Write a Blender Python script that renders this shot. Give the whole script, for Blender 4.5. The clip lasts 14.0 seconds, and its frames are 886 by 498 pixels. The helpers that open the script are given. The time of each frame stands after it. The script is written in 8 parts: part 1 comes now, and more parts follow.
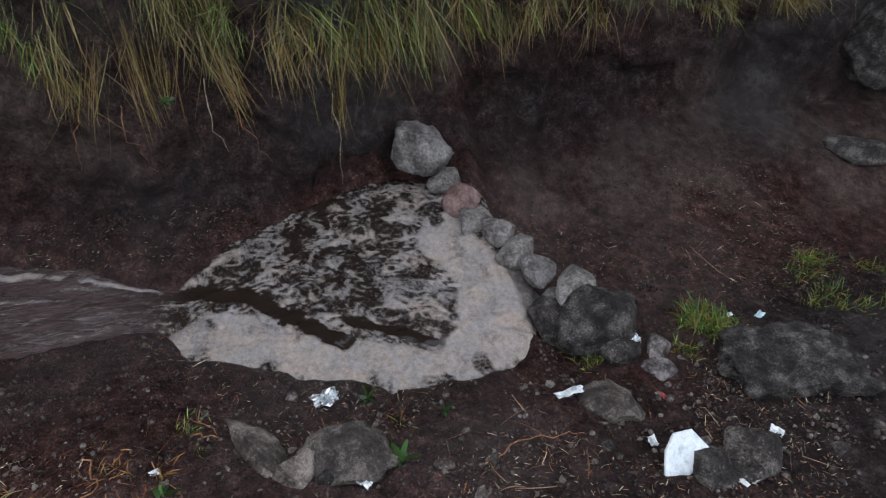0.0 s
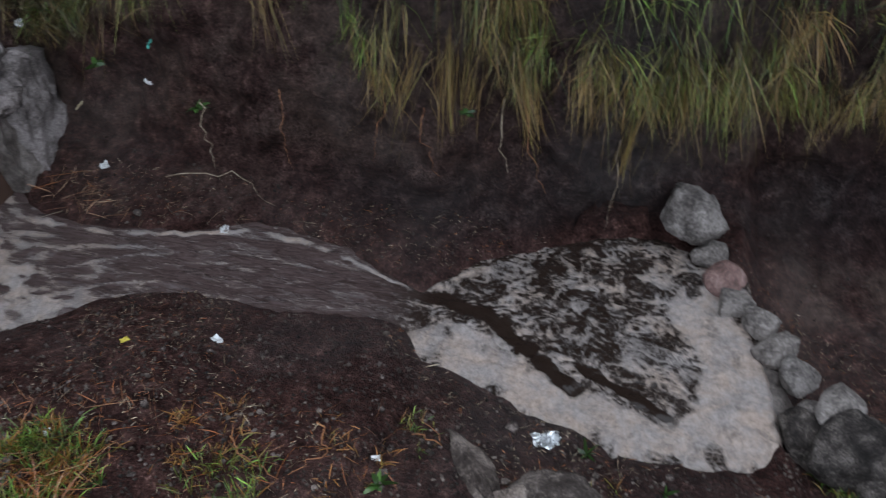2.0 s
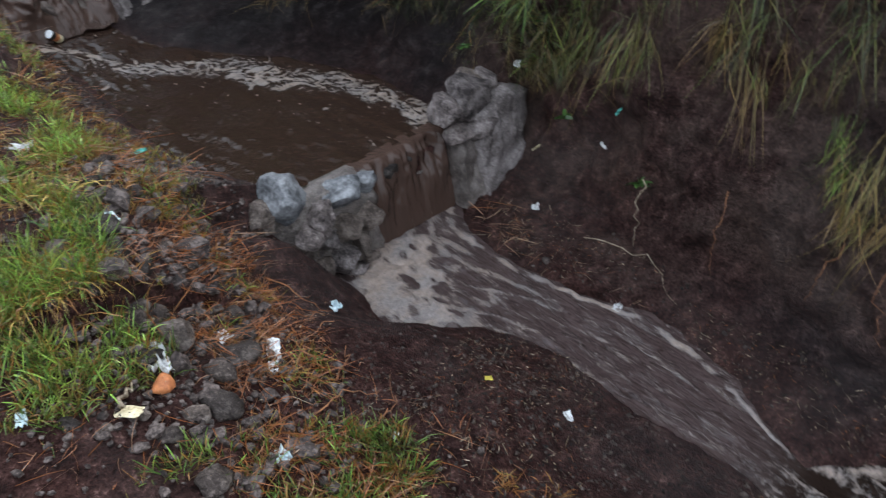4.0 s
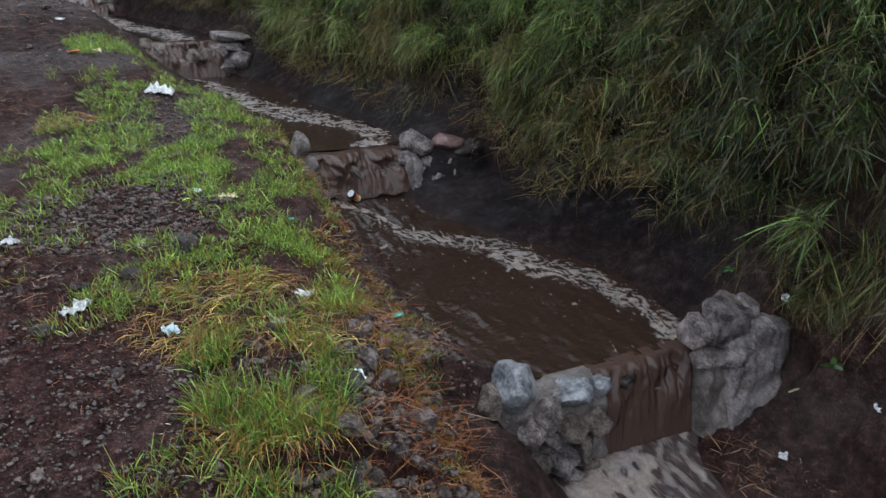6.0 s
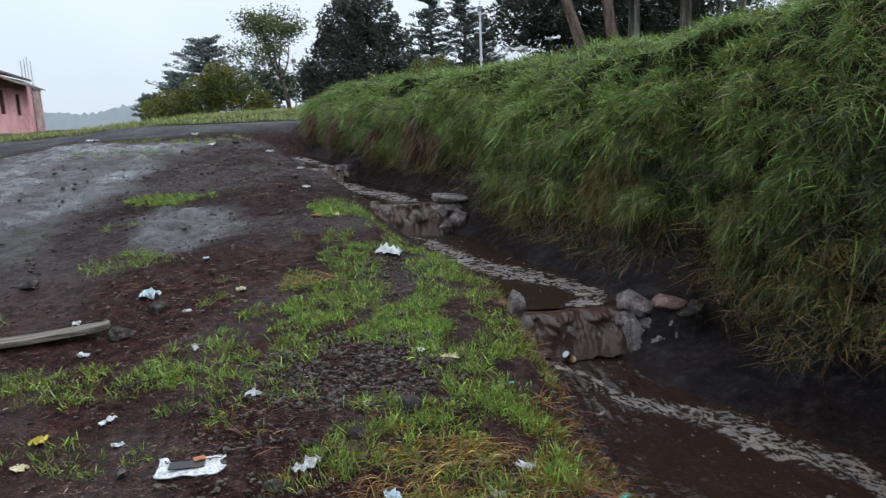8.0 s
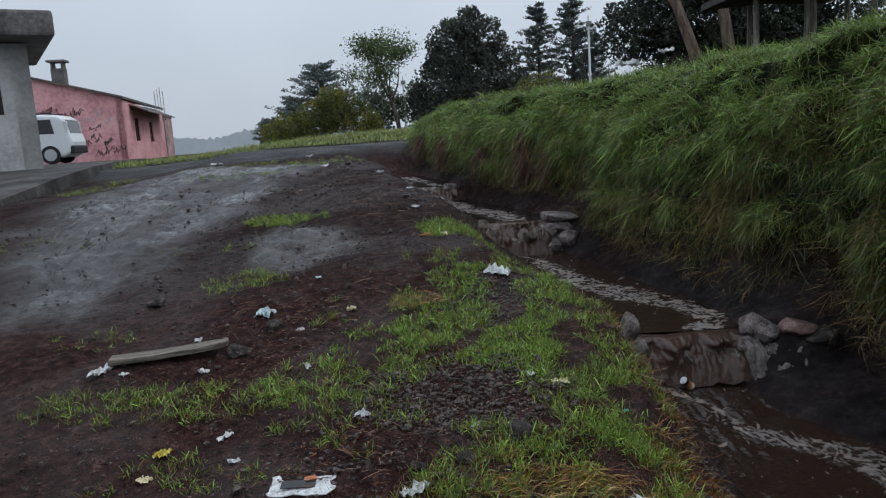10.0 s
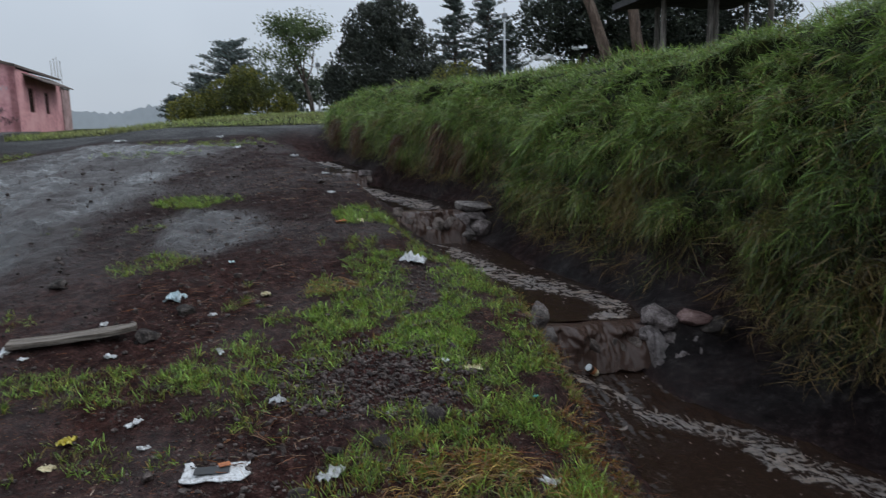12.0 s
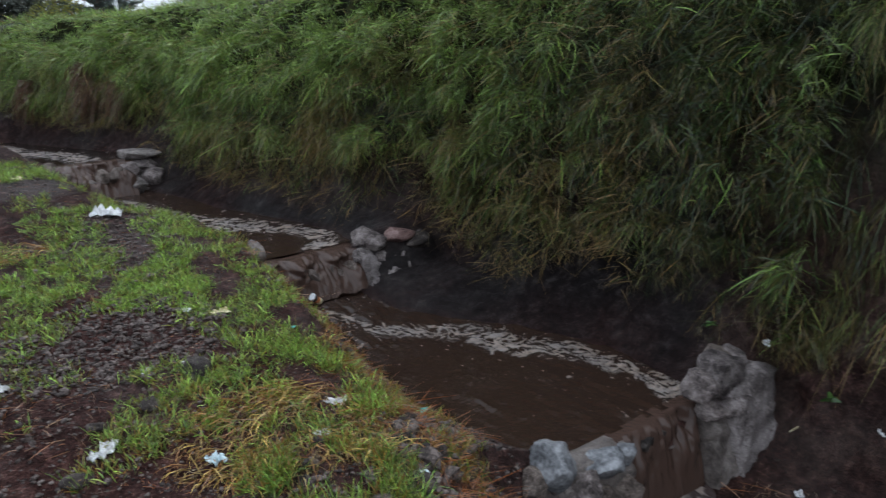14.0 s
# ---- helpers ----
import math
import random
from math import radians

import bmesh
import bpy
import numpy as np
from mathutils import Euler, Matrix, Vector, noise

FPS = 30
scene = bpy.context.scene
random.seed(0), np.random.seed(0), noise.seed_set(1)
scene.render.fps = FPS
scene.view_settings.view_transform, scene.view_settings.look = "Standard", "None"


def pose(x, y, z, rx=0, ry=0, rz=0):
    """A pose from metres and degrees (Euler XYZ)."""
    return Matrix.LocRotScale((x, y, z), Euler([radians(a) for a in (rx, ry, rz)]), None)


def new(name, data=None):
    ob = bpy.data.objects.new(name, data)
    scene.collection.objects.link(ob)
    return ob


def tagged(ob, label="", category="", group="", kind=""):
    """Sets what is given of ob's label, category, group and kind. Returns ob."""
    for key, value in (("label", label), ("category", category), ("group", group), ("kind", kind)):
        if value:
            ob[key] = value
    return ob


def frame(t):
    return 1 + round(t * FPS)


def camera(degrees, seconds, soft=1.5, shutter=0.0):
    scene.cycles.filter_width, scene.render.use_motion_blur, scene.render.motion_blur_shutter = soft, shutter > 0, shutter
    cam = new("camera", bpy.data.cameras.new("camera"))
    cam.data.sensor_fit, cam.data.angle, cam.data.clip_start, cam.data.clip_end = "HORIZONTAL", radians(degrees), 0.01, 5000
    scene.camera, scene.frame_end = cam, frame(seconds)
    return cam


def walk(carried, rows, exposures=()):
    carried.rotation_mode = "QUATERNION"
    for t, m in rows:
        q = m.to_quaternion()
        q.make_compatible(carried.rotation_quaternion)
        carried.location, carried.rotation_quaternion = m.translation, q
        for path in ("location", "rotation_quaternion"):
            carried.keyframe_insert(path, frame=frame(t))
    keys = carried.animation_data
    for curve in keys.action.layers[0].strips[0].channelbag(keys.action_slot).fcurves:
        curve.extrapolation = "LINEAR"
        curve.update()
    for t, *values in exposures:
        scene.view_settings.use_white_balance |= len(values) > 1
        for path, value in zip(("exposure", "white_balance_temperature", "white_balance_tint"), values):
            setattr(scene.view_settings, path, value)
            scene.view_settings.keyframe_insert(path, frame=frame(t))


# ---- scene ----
# ---------- camera ----------
cam = camera(61.7, 14.0, soft=1.2, shutter=0.3)
PATH = [
    (0, -0.013, -0.076, 1.577, -44.43, -1.69, -101.61),
    (0.5, -0.021, -0.060, 1.553, -43.49, -2.42, -98.38),
    (1, -0.013, -0.022, 1.545, -42.91, -1.68, -94.14),
    (1.5, 0.007, 0.055, 1.540, -41.87, -1.01, -87.68),
    (2, 0.022, 0.128, 1.544, -40.97, -0.28, -80.93),
    (2.5, 0.007, 0.213, 1.581, -38.52, 0.36, -72.99),
    (3, 0.027, 0.240, 1.590, -40.25, -0.87, -64.49),
    (3.5, 0.077, 0.274, 1.548, -38.45, -1.39, -54.72),
    (4, 0.152, 0.241, 1.558, -35.99, -1.51, -43.82),
    (4.2, 0.161, 0.267, 1.554, -34.82, -1.02, -40.63),
    (6.3, 0.150, 0.284, 1.661, -21.00, -0.08, -21.47),
    (6.5, 0.146, 0.295, 1.668, -20.01, -0.72, -20.19),
    (7, 0.135, 0.316, 1.690, -16.40, -1.66, -17.40),
    (7.5, 0.099, 0.361, 1.684, -12.90, -1.92, -12.81),
    (8, 0.085, 0.383, 1.685, -10.74, -2.25, -7.74),
    (8.5, 0.087, 0.393, 1.684, -10.12, -3.26, -3.89),
    (9, 0.092, 0.429, 1.681, -9.71, -4.39, 0.00),
    (9.2, 0.093, 0.440, 1.678, -9.37, -4.26, 0.76),
    (11.3, 0.062, 0.400, 1.722, -8.63, -1.93, -1.01),
    (11.5, 0.078, 0.385, 1.702, -8.48, -2.11, -1.96),
    (12, 0.051, 0.397, 1.708, -10.28, -1.20, -6.29),
    (12.5, 0.027, 0.387, 1.703, -12.00, -0.79, -13.56),
    (13, -0.146, 0.516, 1.662, -10.46, -2.44, -21.00),
    (13.5, -0.278, 0.580, 1.660, -14.22, -4.14, -26.37),
    (14, -0.315, 0.518, 1.653, -15.65, -2.93, -33.43),
]
EXPOSURES = [(0.0, 0.45), (1.5, 0.41), (2.0, 0.46), (3.0, 0.55), (4.2, 0.68), (6.3, 0.46), (7.5, 0.28), (9.2, -0.26), (11.3, -0.54), (12.5, -0.3), (14.0, 0.25)]
walk(cam, [(t, pose(x, y, z, 90 + pitch, 0, yaw) @ pose(0, 0, 0, 0, 0, roll)) for t, x, y, z, pitch, roll, yaw in PATH], EXPOSURES)

# ---------- world and sun: a rainy, overcast sky ----------
SUN_ELEV, SUN_ROT = 50.0, 110.0
world = bpy.data.worlds.new("overcast")
scene.world = world
world.use_nodes = True
wn = world.node_tree.nodes
wl_ = world.node_tree.links
wn.clear()
sky = wn.new("ShaderNodeTexSky")
sky.sky_type, sky.sun_disc = "NISHITA", False
sky.sun_elevation, sky.sun_rotation = radians(SUN_ELEV), radians(180 - SUN_ROT)
bg_sky = wn.new("ShaderNodeBackground")
bg_sky.inputs[1].default_value = 0.06
wl_.new(sky.outputs[0], bg_sky.inputs[0])
tc = wn.new("ShaderNodeTexCoord")
cloud = wn.new("ShaderNodeTexNoise")
cloud.inputs["Scale"].default_value, cloud.inputs["Detail"].default_value = 1.6, 4
wl_.new(tc.outputs["Generated"], cloud.inputs["Vector"])
cramp = wn.new("ShaderNodeValToRGB")
cramp.color_ramp.elements[0].position, cramp.color_ramp.elements[0].color = 0.3, (0.475, 0.54, 0.63, 1)
cramp.color_ramp.elements[1].position, cramp.color_ramp.elements[1].color = 0.7, (0.615, 0.69, 0.785, 1)
wl_.new(cloud.outputs["Fac"], cramp.inputs[0])
# an overcast sky is about three times as bright overhead as at the horizon
sep = wn.new("ShaderNodeSeparateXYZ")
wl_.new(tc.outputs["Generated"], sep.inputs[0])
lift = wn.new("ShaderNodeMapRange")
for i, v in enumerate((0.05, 1.0, 1.38, 2.8)):
    lift.inputs[1 + i].default_value = v
wl_.new(sep.outputs["Z"], lift.inputs[0])
bg_cloud = wn.new("ShaderNodeBackground")
wl_.new(lift.outputs[0], bg_cloud.inputs[1])
wl_.new(cramp.outputs[0], bg_cloud.inputs[0])
wmix = wn.new("ShaderNodeMixShader")
wmix.inputs[0].default_value = 0.88
wl_.new(bg_sky.outputs[0], wmix.inputs[1])
wl_.new(bg_cloud.outputs[0], wmix.inputs[2])
wout = wn.new("ShaderNodeOutputWorld")
wl_.new(wmix.outputs[0], wout.inputs[0])

sun = new("sun", bpy.data.lights.new("sun", "SUN"))
sun.data.energy, sun.data.angle, sun.data.color = 0.9, radians(25), (1.0, 0.98, 0.95)
sun.matrix_world = pose(0, 0, 30, 90 - SUN_ELEV, 0, SUN_ROT)


# ---------- materials ----------
def nodes_of(name):
    m = bpy.data.materials.new(name)
    m.use_nodes = True
    nt = m.node_tree
    return m, nt, nt.nodes, nt.links, nt.nodes["Principled BSDF"]


def ramp(nt, fac, stops):
    r = nt.nodes.new("ShaderNodeValToRGB")
    els = r.color_ramp.elements
    els[0].position, els[0].color = stops[0][0], (*stops[0][1], 1)
    els[1].position, els[1].color = stops[-1][0], (*stops[-1][1], 1)
    for p, c in stops[1:-1]:
        e = els.new(p)
        e.color = (*c, 1)
    nt.links.new(fac, r.inputs[0])
    return r.outputs[0]


def tex(nt, scale, detail=5, rough=0.6, stretch=None, coord="Object", warp=0.0):
    c = nt.nodes.new("ShaderNodeTexCoord")
    out = c.outputs[coord]
    if stretch:
        mp = nt.nodes.new("ShaderNodeMapping")
        mp.inputs["Scale"].default_value = stretch
        nt.links.new(out, mp.inputs["Vector"])
        out = mp.outputs[0]
    n = nt.nodes.new("ShaderNodeTexNoise")
    n.inputs["Scale"].default_value, n.inputs["Detail"].default_value, n.inputs["Roughness"].default_value = scale, detail, rough
    n.inputs["Distortion"].default_value = warp
    nt.links.new(out, n.inputs["Vector"])
    return n.outputs["Fac"]


def blend(nt, fac, a, b, how="MIX"):
    x = nt.nodes.new("ShaderNodeMixRGB")
    x.blend_type = how
    for i, v in enumerate((fac, a, b)):
        if isinstance(v, (int, float)):
            x.inputs[i].default_value = v if i == 0 else (v, v, v, 1)
        elif isinstance(v, tuple):
            x.inputs[i].default_value = (*v, 1)
        else:
            nt.links.new(v, x.inputs[i])
    return x.outputs[0]


def math_node(nt, op, a, b=0.0, c=None):
    x = nt.nodes.new("ShaderNodeMath")
    x.operation = op
    for i, v in enumerate((a, b) if c is None else (a, b, c)):
        if isinstance(v, (int, float)):
            x.inputs[i].default_value = v
        else:
            nt.links.new(v, x.inputs[i])
    return x.outputs[0]


def span(nt, v, a, b, lo=0.0, hi=1.0):
    x = nt.nodes.new("ShaderNodeMapRange")
    nt.links.new(v, x.inputs[0])
    for i, k in enumerate((a, b, lo, hi)):
        x.inputs[1 + i].default_value = k
    return x.outputs[0]


def attr(nt, name):
    a = nt.nodes.new("ShaderNodeAttribute")
    a.attribute_name = name
    return a.outputs["Fac"]


def set_bump(nt, bsdf, height, strength, distance):
    b = nt.nodes.new("ShaderNodeBump")
    b.inputs["Strength"].default_value, b.inputs["Distance"].default_value = strength, distance
    nt.links.new(height, b.inputs["Height"])
    nt.links.new(b.outputs[0], bsdf.inputs["Normal"])


def mottled(name, stops, scale, rough=(0.6, 0.9), fine=6.0, bump=0.4, dist=0.01, metal=0.0, spec=0.5, vary=0.0, stretch=None, grit=0.0):
    """A surface with a coarse and a fine variation, and a relief."""
    m, nt, nn, ln, bsdf = nodes_of(name)
    big, small = tex(nt, scale, 5, 0.6, stretch), tex(nt, scale * fine, 4, 0.65, stretch)
    both = math_node(nt, "ADD", math_node(nt, "MULTIPLY", big, 0.6), math_node(nt, "MULTIPLY", small, 0.4))
    col = ramp(nt, span(nt, both, 0.40, 0.60), stops)
    if grit:
        g_ = tex(nt, scale * 20, 3, 0.7)
        col = blend(nt, 1.0, col, ramp(nt, span(nt, g_, 0.36, 0.64), [(0, (1 - grit,) * 3), (0.6, (1, 1, 1)), (1, (1 + 1.6 * grit,) * 3)]), "MULTIPLY")
        both = math_node(nt, "ADD", both, math_node(nt, "MULTIPLY", g_, 0.25))
    if vary:
        oi = nn.new("ShaderNodeObjectInfo")
        col = blend(nt, 1.0, col, ramp(nt, oi.outputs["Random"], [(0, (1 - vary,) * 3), (1, (1 + vary * 0.6, 1 + vary * 0.5, 1 + vary * 0.4))]), "MULTIPLY")
    ln.new(col, bsdf.inputs["Base Color"])
    ln.new(span(nt, small, 0.3, 0.7, *rough), bsdf.inputs["Roughness"])
    bsdf.inputs["Metallic"].default_value = metal
    bsdf.inputs["Specular IOR Level"].default_value = spec
    set_bump(nt, bsdf, both, bump, dist)
    return m


def ground_material():
    m, nt, nn, ln, bsdf = nodes_of("wet_soil")
    a, b, c = tex(nt, 1.7, 6, 0.6), tex(nt, 17, 6, 0.7), tex(nt, 90, 4, 0.7)
    mixed = math_node(nt, "ADD", math_node(nt, "MULTIPLY", b, 0.55), math_node(nt, "MULTIPLY", c, 0.45))
    soil = ramp(nt, span(nt, mixed, 0.38, 0.64), [(0, (0.0110, 0.0056, 0.0053)), (0.45, (0.048, 0.0255, 0.0234)), (0.8, (0.102, 0.0570, 0.0515)), (1, (0.22, 0.138, 0.123))])
    soil = blend(nt, span(nt, a, 0.45, 0.72, 0.1, 0.6), soil, blend(nt, 1.0, soil, (1.35, 0.98, 0.82), "MULTIPLY"))
    # pale ashy crust on the cut wall; also paints the foot slope's sheen
    crust = blend(nt, span(nt, tex(nt, 2.6, 9, 0.7), 0.42, 0.56, 0.12, 1.0), blend(nt, 1.0, soil, (0.98, 1.02, 1.04), "MULTIPLY"), blend(nt, span(nt, mixed, 0.36, 0.66), (0.058, 0.039, 0.033), (0.19, 0.136, 0.115)))
    soil = blend(nt, attr(nt, "wall"), soil, crust)
    # near-black ash strata; the same colour paints shade under the bank
    ash_shade = ramp(nt, span(nt, math_node(nt, "ADD", math_node(nt, "MULTIPLY", mixed, 0.5), math_node(nt, "MULTIPLY", tex(nt, 7, 7, 0.75), 0.5)), 0.36, 0.64), [(0, (0.0065, 0.0055, 0.0058)), (0.55, (0.025, 0.0208, 0.0212)), (1, (0.09, 0.080, 0.079))])
    soil = blend(nt, attr(nt, "ash_shade"), soil, ash_shade)
    mudc = ramp(nt, span(nt, tex(nt, 6, 6, 0.65), 0.38, 0.62), [(0, (0.007, 0.0055, 0.0052)), (0.5, (0.017, 0.0138, 0.0132)), (1, (0.042, 0.0355, 0.034))])
    col = blend(nt, attr(nt, "mud"), soil, mudc)
    tarc = ramp(nt, span(nt, tex(nt, 60, 5, 0.7), 0.38, 0.62), [(0, (0.04, 0.04, 0.042)), (1, (0.12, 0.12, 0.122))])
    col = blend(nt, attr(nt, "tar"), col, tarc)
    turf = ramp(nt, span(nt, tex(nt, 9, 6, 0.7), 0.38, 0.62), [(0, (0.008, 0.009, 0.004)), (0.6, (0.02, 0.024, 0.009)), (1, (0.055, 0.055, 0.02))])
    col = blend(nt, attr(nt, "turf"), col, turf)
    ln.new(col, bsdf.inputs["Base Color"])
    wet = span(nt, tex(nt, 2.6, 5, 0.6), 0.40, 0.60)
    r_mud = span(nt, wet, 0, 1, 0.34, 0.05)
    r_soil = span(nt, c, 0.3, 0.7, 0.45, 0.92)
    rr = blend(nt, attr(nt, "mud"), r_soil, r_mud)
    rr = blend(nt, attr(nt, "turf"), rr, 0.9)
    ln.new(rr, bsdf.inputs["Roughness"])
    damp = span(nt, tex(nt, 1.1, 4, 0.6), 0.46, 0.62)
    ln.new(blend(nt, attr(nt, "mud"), span(nt, damp, 0, 1, 0.04, 0.32), 0.62), bsdf.inputs["Specular IOR Level"])
    fine_h = math_node(nt, "MULTIPLY", math_node(nt, "ADD", b, c), span(nt, attr(nt, "mud"), 0, 1, 1.0, 0.10))
    ruts = math_node(nt, "MULTIPLY", tex(nt, 5, 4, 0.55, (1.5, 0.5, 1), warp=1.0), span(nt, attr(nt, "mud"), 0, 1, 0.0, 2.4))
    set_bump(nt, bsdf, math_node(nt, "ADD", fine_h, ruts), 1.0, 0.04)
    return m


def water_material(name, pale, dark, streak):
    m, nt, nn, ln, bsdf = nodes_of(name)
    f = attr(nt, "foam")
    fine = blend(nt, attr(nt, "run"), tex(nt, 60, 4, 0.7, streak, warp=0.6), tex(nt, 22, 6, 0.72, (1.9, 0.5, 1), warp=1.6))
    bub = tex(nt, 260, 3, 0.7)
    f2 = math_node(nt, "ADD", f, math_node(nt, "MULTIPLY", math_node(nt, "SUBTRACT", fine, 0.5), span(nt, attr(nt, "run"), 0, 1, 0.95, 1.0)))
    mask = blend(nt, attr(nt, "run"), span(nt, f2, 0.30, 0.80), span(nt, f2, 0.33, 0.80, 0, 0.95))
    body = blend(nt, tex(nt, 9, 4, 0.6, streak), dark, tuple(v * 1.8 for v in dark))
    body = blend(nt, attr(nt, "run"), body, blend(nt, span(nt, tex(nt, 24, 6, 0.7, (2.0, 0.42, 1), warp=1.3), 0.35, 0.65), (0.029, 0.0185, 0.0172), (0.080, 0.056, 0.053)))
    froth = blend(nt, math_node(nt, "ADD", math_node(nt, "MULTIPLY", span(nt, tex(nt, 52, 8, 0.8, warp=0.15), 0.36, 0.62), 0.6), math_node(nt, "MULTIPLY", span(nt, bub, 0.3, 0.7), 0.4)), tuple(v * 0.36 for v in pale), pale)
    froth = blend(nt, span(nt, tex(nt, 6, 6, 0.7, warp=0.4), 0.42, 0.60), froth, blend(nt, 1.0, froth, (1.25, 1.12, 1.0), "MULTIPLY"))
    ln.new(blend(nt, mask, body, froth), bsdf.inputs["Base Color"])
    ln.new(span(nt, mask, 0, 1, 0.07, 0.75), bsdf.inputs["Roughness"])
    bsdf.inputs["IOR"].default_value = 1.33
    h = math_node(nt, "ADD", math_node(nt, "MULTIPLY", mask, 0.6), math_node(nt, "ADD", math_node(nt, "MULTIPLY", math_node(nt, "MULTIPLY", bub, mask), 0.7), math_node(nt, "MULTIPLY", math_node(nt, "MULTIPLY", tex(nt, 22, 3, 0.5, streak), span(nt, mask, 0, 1, 1.0, 0.15)), 0.6)))
    set_bump(nt, bsdf, h, 0.75, 0.014)
    return m


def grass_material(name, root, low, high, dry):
    """Blades: soil-brown root with shade painted in, two greens by clump, straw where dry."""
    m, nt, nn, ln, bsdf = nodes_of(name)
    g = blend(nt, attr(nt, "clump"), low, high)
    geo = nn.new("ShaderNodeNewGeometry")
    g = blend(nt, 1.0, g, ramp(nt, geo.outputs["Random Per Island"], [(0, (0.35, 0.35, 0.35)), (0.6, (0.95, 0.95, 0.92)), (0.9, (1.6, 1.58, 1.5)), (1, (2.5, 2.4, 2.4))]), "MULTIPLY")
    g = blend(nt, attr(nt, "dry"), g, blend(nt, geo.outputs["Random Per Island"], tuple(v * 0.55 for v in dry), dry))
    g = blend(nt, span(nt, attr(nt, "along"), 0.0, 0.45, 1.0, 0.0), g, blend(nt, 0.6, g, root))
    ln.new(g, bsdf.inputs["Base Color"])
    bsdf.inputs["Roughness"].default_value = 0.30
    bsdf.inputs["Specular IOR Level"].default_value = 0.45
    tr = nn.new("ShaderNodeBsdfTranslucent")
    ln.new(g, tr.inputs[0])
    mx = nn.new("ShaderNodeMixShader")
    mx.inputs[0].default_value = 0.22
    ln.new(bsdf.outputs[0], mx.inputs[1])
    ln.new(tr.outputs[0], mx.inputs[2])
    ln.new(mx.outputs[0], nn["Material Output"].inputs[0])
    return m


def plain(name, color, rough=0.5, metal=0.0, spec=0.5):
    m, nt, nn, ln, bsdf = nodes_of(name)
    bsdf.inputs["Base Color"].default_value = (*color, 1)
    bsdf.inputs["Roughness"].default_value, bsdf.inputs["Metallic"].default_value = rough, metal
    bsdf.inputs["Specular IOR Level"].default_value = spec
    return m


SOIL = ground_material()
WATER_POOL = water_material("foamy_brown_water", (0.43, 0.375, 0.355), (0.0115, 0.0072, 0.0057), (1, 1, 1))
WATER_FALL = water_material("falling_brown_water", (0.19, 0.134, 0.115), (0.047, 0.0285, 0.0222), (2.2, 2.2, 0.12))
WATER_UPPER = water_material("still_brown_water", (0.43, 0.38, 0.355), (0.021, 0.0120, 0.0086), (1, 1, 1))
STONE_GREY = mottled("grey_fieldstone", [(0, (0.044, 0.036, 0.035)), (0.5, (0.165, 0.138, 0.133)), (1, (0.32, 0.28, 0.272))], 13, (0.45, 0.85), 7, 1.0, 0.02, vary=0.3, grit=0.22, spec=0.18)
STONE_PALE = mottled("pale_grey_fieldstone", [(0, (0.048, 0.040, 0.037)), (0.5, (0.152, 0.132, 0.123)), (1, (0.285, 0.255, 0.24))], 11, (0.55, 0.9), 7, 0.9, 0.015, vary=0.18, spec=0.3, grit=0.22)
STONE_DARK = mottled("dark_wet_stone", [(0, (0.014, 0.0115, 0.0105)), (0.5, (0.047, 0.039, 0.036)), (1, (0.15, 0.13, 0.119))], 16, (0.55, 0.9), 7, 1.0, 0.025, vary=0.25, grit=0.55, spec=0.18)
STONE_LOOSE = mottled("dark_brown_stone", [(0, (0.024, 0.018, 0.0157)), (0.5, (0.060, 0.048, 0.0435)), (1, (0.165, 0.138, 0.125))], 13, (0.5, 0.9), 7, 0.9, 0.02, vary=0.4, grit=0.3, spec=0.18)
STONE_RED = mottled("reddish_stone", [(0, (0.06, 0.030, 0.026)), (0.5, (0.145, 0.080, 0.070)), (1, (0.25, 0.16, 0.145))], 14, (0.45, 0.85), 6, 0.8, 0.015, grit=0.35)
STONE_BROWN = mottled("brown_stone", [(0, (0.048, 0.037, 0.032)), (0.5, (0.14, 0.112, 0.098)), (1, (0.26, 0.218, 0.193))], 12, (0.5, 0.9), 7, 0.9, 0.02, vary=0.2, grit=0.22, spec=0.18)
MORTAR = mottled("grey_mortar", [(0, (0.070, 0.058, 0.055)), (0.5, (0.175, 0.149, 0.143)), (1, (0.285, 0.25, 0.242))], 7, (0.45, 0.9), 9, 0.8, 0.02, grit=0.22, spec=0.18)
MORTAR_WET = mottled("wet_muddy_mortar", [(0, (0.048, 0.037, 0.032)), (0.5, (0.120, 0.098, 0.088)), (1, (0.21, 0.18, 0.163))], 9, (0.3, 0.7), 7, 0.8, 0.02, grit=0.22)
GRAVEL = mottled("gravel_chip", [(0, (0.022, 0.017, 0.0155)), (0.5, (0.062, 0.047, 0.042)), (1, (0.155, 0.124, 0.113))], 25, (0.4, 0.85), 4, 0.4, 0.004, spec=0.2)
CLOD = mottled("soil_clod", [(0, (0.008, 0.0058, 0.005)), (0.5, (0.034, 0.024, 0.0205)), (1, (0.095, 0.074, 0.063))], 6, (0.5, 0.9), 9, 0.4, 0.004, spec=0.25)
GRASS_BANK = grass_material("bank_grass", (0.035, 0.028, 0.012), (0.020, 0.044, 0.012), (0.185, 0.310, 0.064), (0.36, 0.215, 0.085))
GRASS_VERGE = grass_material("verge_grass", (0.05, 0.036, 0.015), (0.052, 0.120, 0.026), (0.27, 0.45, 0.082), (0.40, 0.165, 0.045))
GRASS_FAR = grass_material("pale_far_grass", (0.12, 0.12, 0.04), (0.16, 0.22, 0.06), (0.32, 0.40, 0.12), (0.42, 0.38, 0.16))
